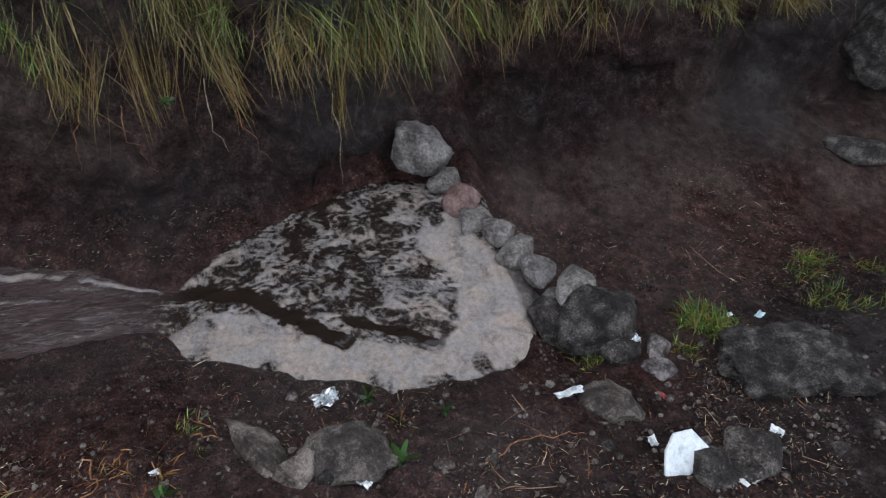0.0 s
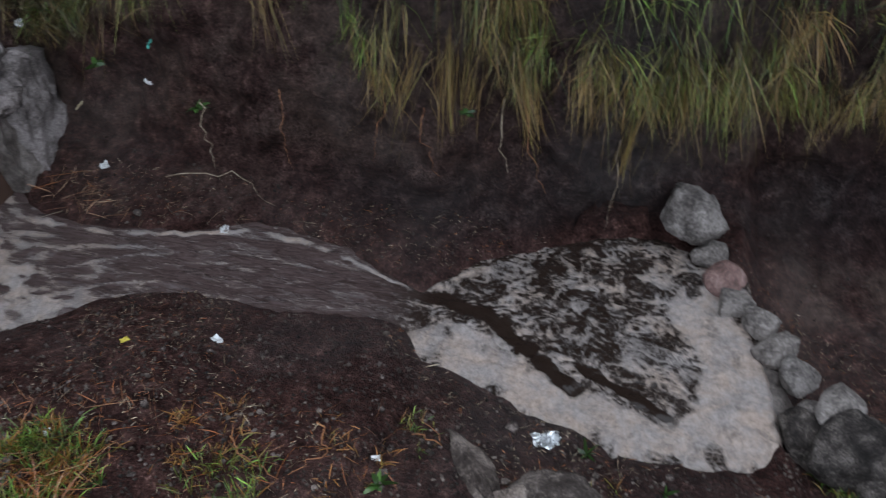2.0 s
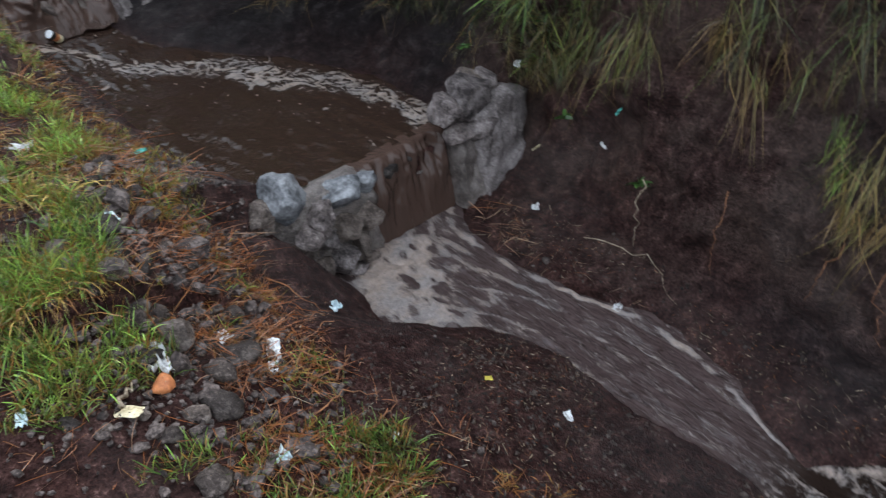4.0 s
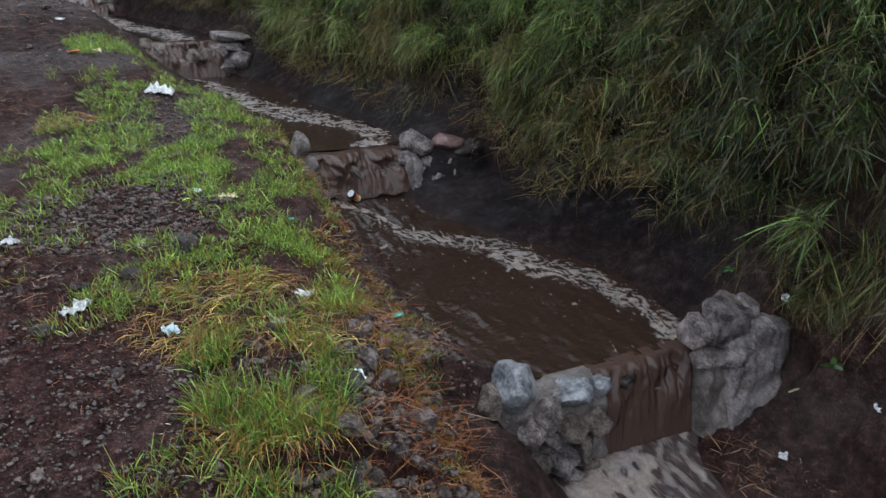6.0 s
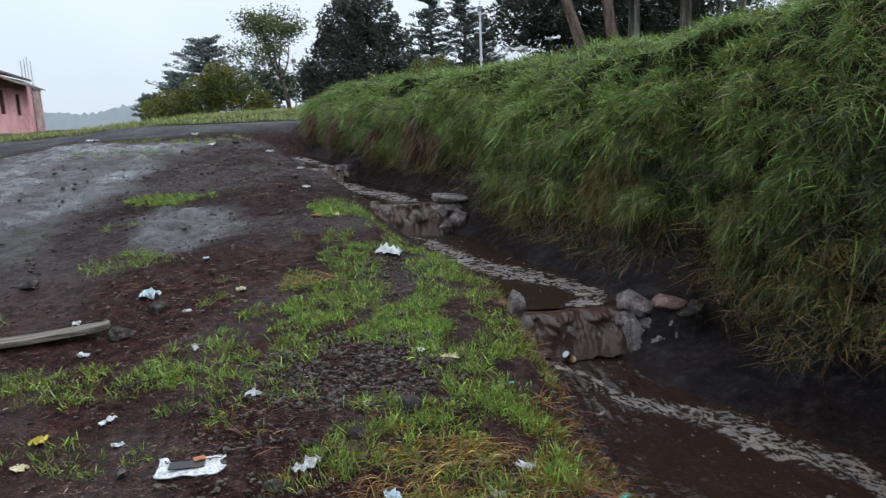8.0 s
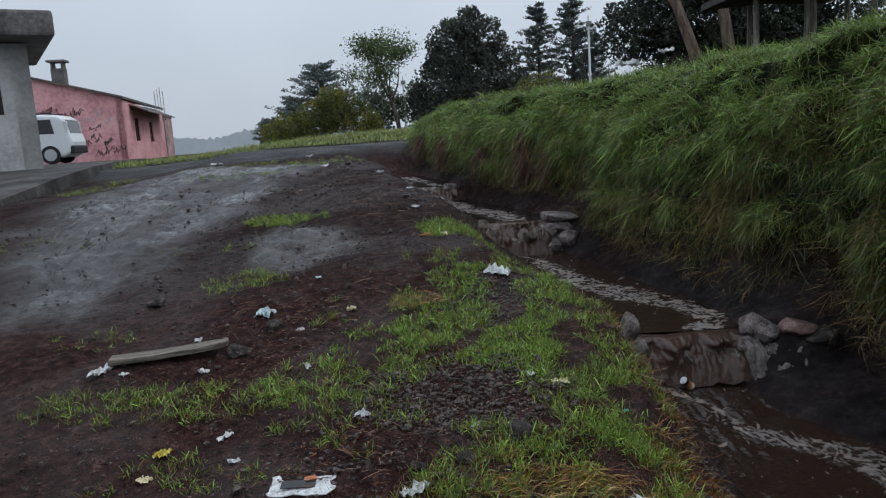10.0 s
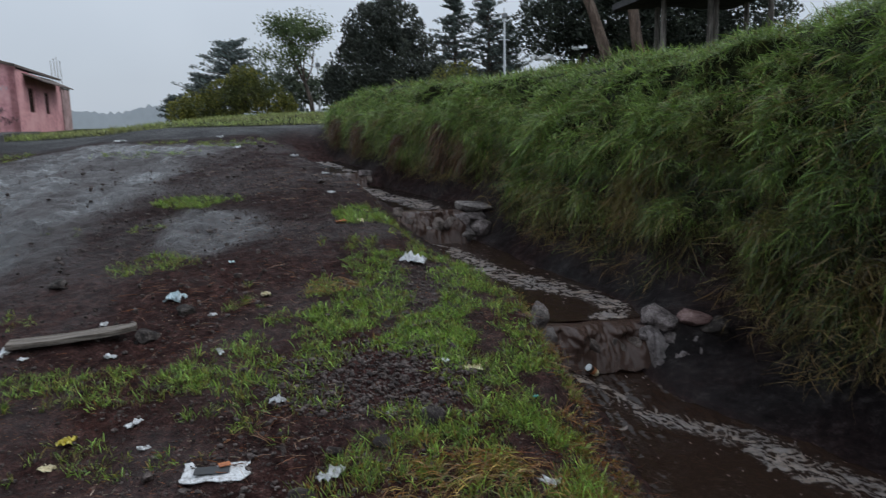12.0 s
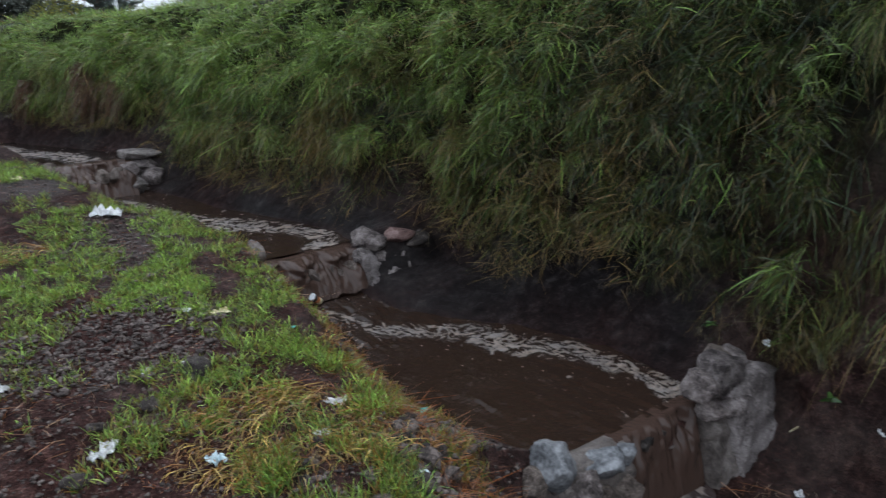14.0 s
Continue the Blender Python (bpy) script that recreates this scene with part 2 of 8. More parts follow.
STRAW = grass_material("dead_straw", (0.06, 0.04, 0.025), (0.20, 0.15, 0.10), (0.46, 0.38, 0.28), (0.37, 0.120, 0.034))
STRAW_YELLOW = grass_material("yellow_straw", (0.12, 0.075, 0.025), (0.24, 0.15, 0.035), (0.50, 0.35, 0.10), (0.40, 0.17, 0.05))
DEAD_ROOTS = grass_material("rusty_dead_roots", (0.04, 0.022, 0.014), (0.045, 0.045, 0.020), (0.19, 0.135, 0.062), (0.155, 0.062, 0.030))
PAPER = mottled("soiled_paper", [(0, (0.33, 0.325, 0.32)), (0.5, (0.56, 0.565, 0.57)), (1, (0.72, 0.73, 0.74))], 30, (0.5, 0.8), 4, 0.5, 0.004)
PAPER_BLUE = mottled("pale_blue_plastic", [(0, (0.30, 0.40, 0.43)), (0.5, (0.50, 0.62, 0.66)), (1, (0.66, 0.74, 0.77))], 30, (0.35, 0.6), 4, 0.5, 0.004)
PAPER_CREAM = mottled("cream_card", [(0, (0.38, 0.31, 0.18)), (0.5, (0.62, 0.53, 0.33)), (1, (0.74, 0.66, 0.46))], 26, (0.5, 0.8), 4, 0.4, 0.004)
FOIL = mottled("crumpled_foil", [(0, (0.55, 0.56, 0.57)), (1, (0.86, 0.87, 0.88))], 20, (0.18, 0.4), 4, 0.8, 0.006, metal=0.9)
ORANGE = mottled("faded_orange_clay", [(0, (0.30, 0.09, 0.03)), (1, (0.55, 0.20, 0.07))], 20, (0.5, 0.8), 4, 0.4, 0.004)
TEAL = mottled("teal_plastic", [(0, (0.03, 0.22, 0.18)), (1, (0.10, 0.45, 0.38))], 20, (0.35, 0.6), 4, 0.4, 0.004)
YELLOW = mottled("yellow_wrapper", [(0, (0.35, 0.28, 0.03)), (1, (0.62, 0.52, 0.08))], 20, (0.35, 0.6), 4, 0.4, 0.004)
RED_BIT = plain("red_plastic", (0.35, 0.03, 0.03), 0.4)
BLACK_BIT = plain("black_plastic", (0.015, 0.015, 0.016), 0.45)
PLANK = mottled("weathered_plank", [(0, (0.05, 0.04, 0.032)), (0.5, (0.13, 0.105, 0.083)), (1, (0.24, 0.205, 0.17))], 5, (0.6, 0.9), 6, 0.6, 0.006, stretch=(1, 14, 14))


# ---------- the lie of the land ----------
def tab(rows):
    xs, vs = [r[0] for r in rows], [r[1] for r in rows]
    return lambda y: np.interp(y, xs, vs)


# the stream's edges, level and banks, by the distance y along it
WATER_L = tab([(-9, 1.9), (-1.2, 1.75), (-0.85, 1.6), (-0.7, 1.54), (-0.64, 1.46), (-0.5, 1.44), (-0.18, 1.44), (-0.06, 1.51), (0.11, 1.56), (0.28, 1.63), (0.49, 1.71), (0.55, 1.84), (0.65, 1.88), (1.1, 1.86), (1.4, 1.89), (1.72, 1.78),
               (1.92, 1.62), (2.02, 1.53), (2.2, 1.53), (2.45, 1.5), (2.75, 1.38), (3.07, 1.28), (3.55, 1.33), (4.2, 1.34), (4.5, 1.27), (4.8, 1.16), (5.77, 0.95),
               (7.0, 0.82), (7.5, 0.70), (7.85, 0.42), (9.0, 0.02), (10.4, -0.42), (12, -0.85), (13.2, -1.1)])
WATER_R = tab([(-9, 2.3), (-0.8, 2.35), (-0.57, 2.45), (-0.4, 2.56), (-0.14, 2.51), (0.11, 2.40), (0.35, 2.27), (0.48, 2.14), (0.55, 2.08), (0.72, 2.15), (0.87, 2.24), (1.14, 2.31), (1.3, 2.32), (1.57, 2.23), (2.03, 2.18), (2.25, 2.22), (2.45, 2.4),
               (2.68, 2.45), (3.17, 2.46), (3.73, 2.28), (4.16, 1.98), (4.4, 1.82), (4.7, 1.75), (4.85, 1.85), (5.2, 1.9), (6.55, 1.5), (7.6, 1.2),
               (7.85, 1.25), (9, 0.8), (10.4, 0.22), (12, -0.3), (13.2, -0.6)])
FOOT = tab([(-9, 2.7), (-3, 2.9), (-1.0, 2.75), (-0.5, 2.62), (0.1, 2.46), (0.6, 2.45), (1.3, 2.5), (2, 2.65), (2.45, 2.68), (2.8, 2.6), (3.3, 2.6), (3.9, 2.48),
            (4.5, 2.38), (4.85, 2.36), (5.1, 2.14), (5.3, 2.04), (6.5, 1.62), (7.85, 1.42), (9, 0.92), (10.4, 0.32), (12, -0.2), (13.2, -0.5)])
LEVEL = tab([(-9, -1.3), (-3, -0.82), (-1.0, -0.64), (-0.8, -0.6), (-0.72, -0.5), (0.55, -0.49), (2.2, -0.40), (2.38, -0.375), (2.46, 0.0), (3.9, 0.01), (4.3, 0.05),
             (4.62, 0.12), (4.8, 0.38), (6.5, 0.41), (7.6, 0.46), (7.82, 0.75), (10.1, 0.79), (10.3, 0.97), (12, 1.05), (13.2, 1.35)])
SIDE = tab([(-9, -0.9), (-3, -0.35), (0, 0.07), (1.5, 0.25), (2.7, 0.45), (3.5, 0.58), (5, 0.80), (7, 1.05), (10, 1.34), (13, 1.50), (20, 1.56), (60, 1.4), (400, -8)])
LIP = tab([(-9, 0.4), (-1.5, 0.4), (0, 0.25), (1.0, 0.35), (1.8, 0.55), (2.4, 0.85), (2.9, 0.8), (3.6, 0.86), (4.4, 0.9), (4.8, 0.8), (5.3, 0.45), (6, 0.25), (7, 0.1), (7.8, -0.05), (9, -0.5), (10.4, -0.95), (13.2, -1.7)])
ROOTS = tab([(-9, 0.6), (-1.5, 0.6), (-0.5, 0.58), (0.3, 0.6), (0.75, 0.6), (0.95, 0.78), (1.7, 0.78), (2.2, 0.64), (3, 0.58), (4.8, 0.52), (7, 0.5), (10, 0.45), (13, 0.2)])
CREST = tab([(-9, 2.2), (-2, 2.4), (0, 2.5), (2, 2.55), (3.5, 2.5), (4.5, 2.34), (5.2, 2.18), (6, 2.08), (9, 2.08), (10.5, 2.02), (11.5, 2.08), (12.8, 2.06), (13.2, 1.98)])


def section(y):
    """The ground's cut across the stream at y: x and z, from the far left to the far right."""
    wl, wr, ft, wz = WATER_L(y), WATER_R(y), FOOT(y), LEVEL(y)
    side, lip, rt, top, plat = SIDE(y), LIP(y), ROOTS(y), CREST(y), CREST(min(y, 10))
    dry = y < -0.78
    deep = 0.02 if dry else 0.07
    xs = [-400, -40, -9, -4, -1.5, lip - 0.45, lip, lip + 0.55 * (wl - lip), wl - 0.03, wl + 0.12, wr - 0.1, wr + 0.03, ft, ft + 0.07, ft + 0.13, ft + 0.2, ft + 0.28, ft + 0.46, ft + 0.95, ft + 4, ft + 9, ft + 40, 400]
    zs = [side - 6, side - 0.1, side - 0.03, side - 0.05, side - 0.03, side + 0.02, side - 0.03 - 0.10 * (y < 2), wz + 0.40 * (side - wz), wz + 0.02, wz - deep, wz - deep, wz + 0.02,
          wz + 0.12, wz + 0.12 + 0.45 * rt, wz + 0.95 * rt, wz + rt + 0.06,
          wz + rt + 0.56 * (top - wz - rt), wz + rt + 0.93 * (top - wz - rt), top, plat + 0.2, plat + 1.0, plat + 1.6, plat + 2]
    return xs, zs


def smooth(a, b, v):
    t = min(1.0, max(0.0, (v - a) / (b - a)))
    return t * t * (3 - 2 * t)


def ground_z(x, y):
    """The ground's height without its small lumps."""
    yy = min(y, 13.2)
    xs, zs = section(yy)
    z = float(np.interp(x, xs, zs))
    if x > xs[15] and x < 12:
        swell = smooth(0.0, 0.35, x - xs[15])
        z += swell * (0.13 * noise.noise(Vector((x * 1.3, y * 1.5, 4.0))) + 0.07 * noise.noise(Vector((x * 3.1, y * 3.4, 9.0))))
    if 0.7 < x < 2.0 and 1.8 < y < 2.7:
        # soil banked up against the near end of the second dam
        z += 0.15 * math.exp(-((x - 1.30) / 0.20) ** 2 - ((y - 2.26) / 0.14) ** 2)
    back = smooth(0, 0.9, y - 12.75 - 1.3 * max(0.0, x - 0.2))
    verge = 0.24 * smooth(17.0, 26.0, y) * smooth(-10.0, -1.0, x)
    dip = 0.24 * smooth(11.5, 20.0, y) * smooth(-3.5, -8.0, x) * (1 - smooth(60, 90, y))
    dip += 0.12 * smooth(-3.6, -4.6, x) * smooth(8.5, 10.5, y) * (1 - smooth(15.0, 20.0, y))
    return z + (float(SIDE(y)) + 0.03 - z) * back + verge - dip

# ---------- building tools ----------
def mesh_of(name, verts, faces, material, attrs=None, smooth_shade=True):
    me = bpy.data.meshes.new(name)
    me.from_pydata(verts, [], faces)
    for key, vals in (attrs or {}).items():
        a = me.attributes.new(key, "FLOAT", "POINT")
        a.data.foreach_set("value", np.asarray(vals, dtype=np.float32).ravel())
    me.materials.append(material)
    if smooth_shade:
        me.polygons.foreach_set("use_smooth", [True] * len(me.polygons))
    me.update()
    return me


def part(name, bm, material, parent=None, label="", shade=False):
    me = bpy.data.meshes.new(name)
    bm.to_mesh(me)
    bm.free()
    me.materials.append(material)
    if shade:
        me.polygons.foreach_set("use_smooth", [True] * len(me.polygons))
    ob = new(name, me)
    if parent is not None:
        ob.parent = parent
    if label:
        tagged(ob, label)
    return ob


def empty(name, at, label, category, group="", turn=0.0):
    e = new(name)
    e.empty_display_size = 0.1
    e.matrix_world = pose(*at, 0, 0, turn)
    return tagged(e, label, category, group)


def box(bm, size, at=(0, 0, 0), turn=0.0, bevel=0.0):
    r = bmesh.ops.create_cube(bm, size=1, matrix=pose(*at, 0, 0, turn) @ Matrix.Diagonal((*size, 1)))
    if bevel:
        es = list({e for v in r["verts"] for e in v.link_edges})
        bmesh.ops.bevel(bm, geom=es, offset=bevel, segments=2, affect="EDGES", profile=0.6)
    return bm


def tube(bm, points, radii, sides=8):
    """A tapered tube through points."""
    rings = []
    for i, (p, r) in enumerate(zip(points, radii)):
        a, b = Vector(points[max(0, i - 1)]), Vector(points[min(len(points) - 1, i + 1)])
        d = (b - a).normalized()
        u = d.orthogonal().normalized() if i == 0 else (rings_u - d * rings_u.dot(d)).normalized()
        rings_u = u
        v = d.cross(u)
        rings.append([bm.verts.new(Vector(p) + r * (math.cos(k * math.tau / sides) * u + math.sin(k * math.tau / sides) * v)) for k in range(sides)])
    for a, b in zip(rings, rings[1:]):
        for k in range(sides):
            bm.faces.new((a[k], a[(k + 1) % sides], b[(k + 1) % sides], b[k]))
    bm.faces.new(list(reversed(rings[0])))
    bm.faces.new(rings[-1])
    return bm


def rock_bm(size, seed, rough=0.11, cuts=12, sub=4, hard=0.86):
    """A stone: a ball cut flat on some sides, lumpy, with worn edges."""
    rng = random.Random(seed)
    bm = bmesh.new()
    bmesh.ops.create_icosphere(bm, subdivisions=sub, radius=0.5)
    planes = []
    for _ in range(cuts):
        n = Vector((rng.gauss(0, 1), rng.gauss(0, 1), rng.gauss(0, 1))).normalized()
        planes.append((n, rng.uniform(0.25, 0.41)))
    off = Vector((rng.uniform(0, 50), rng.uniform(0, 50), rng.uniform(0, 50)))
    for v in bm.verts:
        p = v.co.copy()
        for n, d in planes:
            over = p.dot(n) - d
            if over > 0:
                p -= n * over * hard
        k = noise.fractal(p * 2.6 + off, 1.0, 2.0, 4) + 0.45 * noise.noise(p * 9 + off) + 0.28 * noise.noise(p * 21 + off) + 0.16 * noise.noise(p * 43 + off)
        v.co = p * (1 + rough * k)
    for v in bm.verts:
        v.co = Vector((v.co.x * size[0], v.co.y * size[1], v.co.z * size[2])) * 1.24
    return bm


def stone(at, size, material, label, seed, name="stone", turn=None, sink=0.25, parent=None, category="stone", group="", rough=0.11, tilt=(0, 0), cuts=12, sub=4, hard=0.86):
    rng = random.Random(seed * 7 + 1)
    bm = rock_bm(size, seed, rough, cuts, sub, hard)
    ob = part(name, bm, material, parent, shade=True)
    ob.matrix_basis = pose(at[0], at[1], at[2] + size[2] * (0.5 - sink), tilt[0], tilt[1], rng.uniform(0, 360) if turn is None else turn)
    if parent is None:
        tagged(ob, label, category, group)
    elif label:
        tagged(ob, label)
    return ob


def lumps(x, y):
    """Small unevenness of the ground."""
    a = noise.noise(Vector((x * 1.3, y * 1.3, 2.0))) * 0.035 + noise.noise(Vector((x * 4.5, y * 4.5, 7.0))) * 0.016
    b = noise.noise(Vector((x * 14, y * 14, 1.0))) * 0.014 + noise.noise(Vector((x * 33, y * 33, 5.0))) * 0.008
    return a + b


def soil_z(x, y):
    near = 1.0 if -4 < x < 5 and -4 < y < 12 else 0.5
    return ground_z(x, y) + lumps(x, y) * near * (0.8 if WATER_L(y) - 0.1 < x < WATER_R(y) + 0.1 else 1.0)


def blades(name, roots, ways, lens, widths, droop, dry, clump, material, steps=(0, 0.4, 0.75, 1.0), curl=None):
    """Many bent, tapered leaves in one mesh."""
    n = len(roots)
    roots, ways = np.asarray(roots, float), np.asarray(ways, float)
    ways /= np.linalg.norm(ways, axis=1, keepdims=True) + 1e-9
    lens, widths, droop = (np.asarray(v, float).reshape(n, 1) for v in (lens, widths, droop))
    rnd = np.random.RandomState(n % 9973)
    side = np.cross(ways, rnd.normal(size=(n, 3)))
    side /= np.linalg.norm(side, axis=1, keepdims=True) + 1e-9
    pull = np.tile([0, 0, -1.0], (n, 1)) if curl is None else np.asarray(curl, float)
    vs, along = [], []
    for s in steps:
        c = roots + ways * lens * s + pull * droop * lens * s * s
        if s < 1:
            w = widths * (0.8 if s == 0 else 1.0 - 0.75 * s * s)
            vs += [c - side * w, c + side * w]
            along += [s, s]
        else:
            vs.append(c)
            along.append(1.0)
    k = len(vs)
    verts = np.stack(vs, 1).reshape(-1, 3)
    base = (np.arange(n) * k)[:, None]
    faces = []
    m = len(steps)
    quads = np.concatenate([base + np.array([2 * j, 2 * j + 1, 2 * j + 3, 2 * j + 2]) for j in range(m - 2)], 0)
    tris = base + np.array([k - 3, k - 2, k - 1])
    faces = quads.tolist() + tris.tolist()
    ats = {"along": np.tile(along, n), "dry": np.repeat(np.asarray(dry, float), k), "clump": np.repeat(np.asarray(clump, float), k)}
    return new(name, mesh_of(name, verts.tolist(), faces, material, ats))


def scatter_chips(name, places, sizes, material, seed, fine=True):
    """Many small chips of stone in one mesh."""
    rnd = np.random.RandomState(seed)
    bm = bmesh.new()
    if fine:
        bmesh.ops.create_icosphere(bm, subdivisions=1, radius=0.5)
    else:
        r = bmesh.ops.create_cone(bm, cap_ends=True, cap_tris=True, segments=4, radius1=0.5, radius2=0.28, depth=0.7)
        bm.verts.ensure_lookup_table()
        bmesh.ops.delete(bm, geom=[f for f in bm.faces if f.normal.z < -0.9], context="FACES")
        bmesh.ops.triangulate(bm, faces=bm.faces[:])
        bm.verts.index_update()
    bv = np.array([v.co[:] for v in bm.verts])
    bf = np.array([[v.index for v in f.verts] for f in bm.faces])
    bm.free()
    n = len(places)
    sc = rnd.uniform(0.5, 1.15, (n, 1, 3)) * np.asarray(sizes).reshape(n, 1, 1)
    jit = rnd.uniform(0.72, 1.2, (n, len(bv), 1))
    ang = rnd.uniform(0, math.tau, n)
    c, s = np.cos(ang), np.sin(ang)
    p = bv[None] * jit * sc
    q = np.stack([p[..., 0] * c[:, None] - p[..., 1] * s[:, None], p[..., 0] * s[:, None] + p[..., 1] * c[:, None], p[..., 2] * 0.8], -1)
    q += np.asarray(places)[:, None, :]
    f = (bf[None] + (np.arange(n) * len(bv))[:, None, None]).reshape(-1, 3)
    return new(name, mesh_of(name, q.reshape(-1, 3).tolist(), f.tolist(), material, smooth_shade=False))


def sheet_bm(w, d, seed, crumple=0.25, n=7, thick=0.002):
    """A crumpled scrap with a torn outline."""
    rng = random.Random(seed)
    off = Vector((rng.uniform(0, 90), rng.uniform(0, 90), 0))
    bm = bmesh.new()
    grid = [[None] * (n + 1) for _ in range(n + 1)]
    for i in range(n + 1):
        for j in range(n + 1):
            u, v = i / n - 0.5, j / n - 0.5
            edge = 1 + 0.22 * noise.noise(Vector((u * 5, v * 5, 3)) + off)
            z = crumple * w * (abs(noise.noise(Vector((u * 3.1, v * 3.1, 0)) + off)) + 0.4 * noise.noise(Vector((u * 8, v * 8, 1)) + off))
            grid[i][j] = bm.verts.new((u * w * edge, v * d * edge, z))
    for i in range(n):
        for j in range(n):
            bm.faces.new((grid[i][j], grid[i + 1][j], grid[i + 1][j + 1], grid[i][j + 1]))
    r = bmesh.ops.extrude_face_region(bm, geom=bm.faces[:])
    for v in r["geom"]:
        if isinstance(v, bmesh.types.BMVert):
            v.co.z += thick
    return bm


def scrap(x, y, w, d, material, label, seed, crumple=0.25, turn=None, lift=0.0, name="litter_scrap", tilt=(0, 0), z=None):
    rng = random.Random(seed)
    ob = part(name, sheet_bm(w, d, seed, crumple), material)
    zz = soil_z(x, y) if z is None else z
    ob.matrix_basis = pose(x, y, zz + 0.004 + lift, tilt[0], tilt[1], rng.uniform(0, 360) if turn is None else turn)
    return tagged(ob, label, "litter", "litter by the stream")

# ---------- the ground: road side, stream bed, cut bank and hill in one sheet ----------
RUTS = [(-1.45, 10.9), (-1.8, 9.1), (-1.85, 7.6), (-2.0, 6.5), (-2.0, 5.7), (-1.95, 5.0), (-2.0, 4.6), (-2.7, 4.7), (-3.2, 5.6), (-3.6, 6.6), (-4.1, 8.6), (-4.1, 10.4), (-3.8, 11.6)]
PUDDLE = [(-1.3, 6.7), (-0.75, 6.5), (-0.6, 5.9), (-0.95, 5.5), (-1.4, 5.7), (-1.5, 6.4)]


def outline_gap(x, y, poly):
    inside, best = False, 9.0
    for (ax, ay), (bx, by) in zip(poly, poly[1:] + poly[:1]):
        if (ay > y) != (by > y) and x < ax + (y - ay) * (bx - ax) / (by - ay):
            inside = not inside
        dx, dy = bx - ax, by - ay
        t = max(0, min(1, ((x - ax) * dx + (y - ay) * dy) / (dx * dx + dy * dy)))
        best = min(best, math.hypot(x - ax - t * dx, y - ay - t * dy))
    return -best if inside else best


def mud_amount(x, y):
    """How far the ground is churned, wet mud: the rutted track and a puddle beside it."""
    n = noise.fractal(Vector((x * 1.6, y * 1.0, 4)), 1, 2, 4)
    track = smooth(0.30, -0.30, outline_gap(x, y, RUTS) + 0.30 * n)
    track *= 0.55 + 0.45 * smooth(-0.3, 0.2, noise.noise(Vector((x * 1.4, y * 0.6, 14))) + 0.5 * noise.noise(Vector((x * 3.6, y * 1.5, 17))))
    pool = 0.85 * smooth(0.16, -0.14, outline_gap(x, y, PUDDLE) + 0.18 * n)
    return min(1.0, max(track, pool))


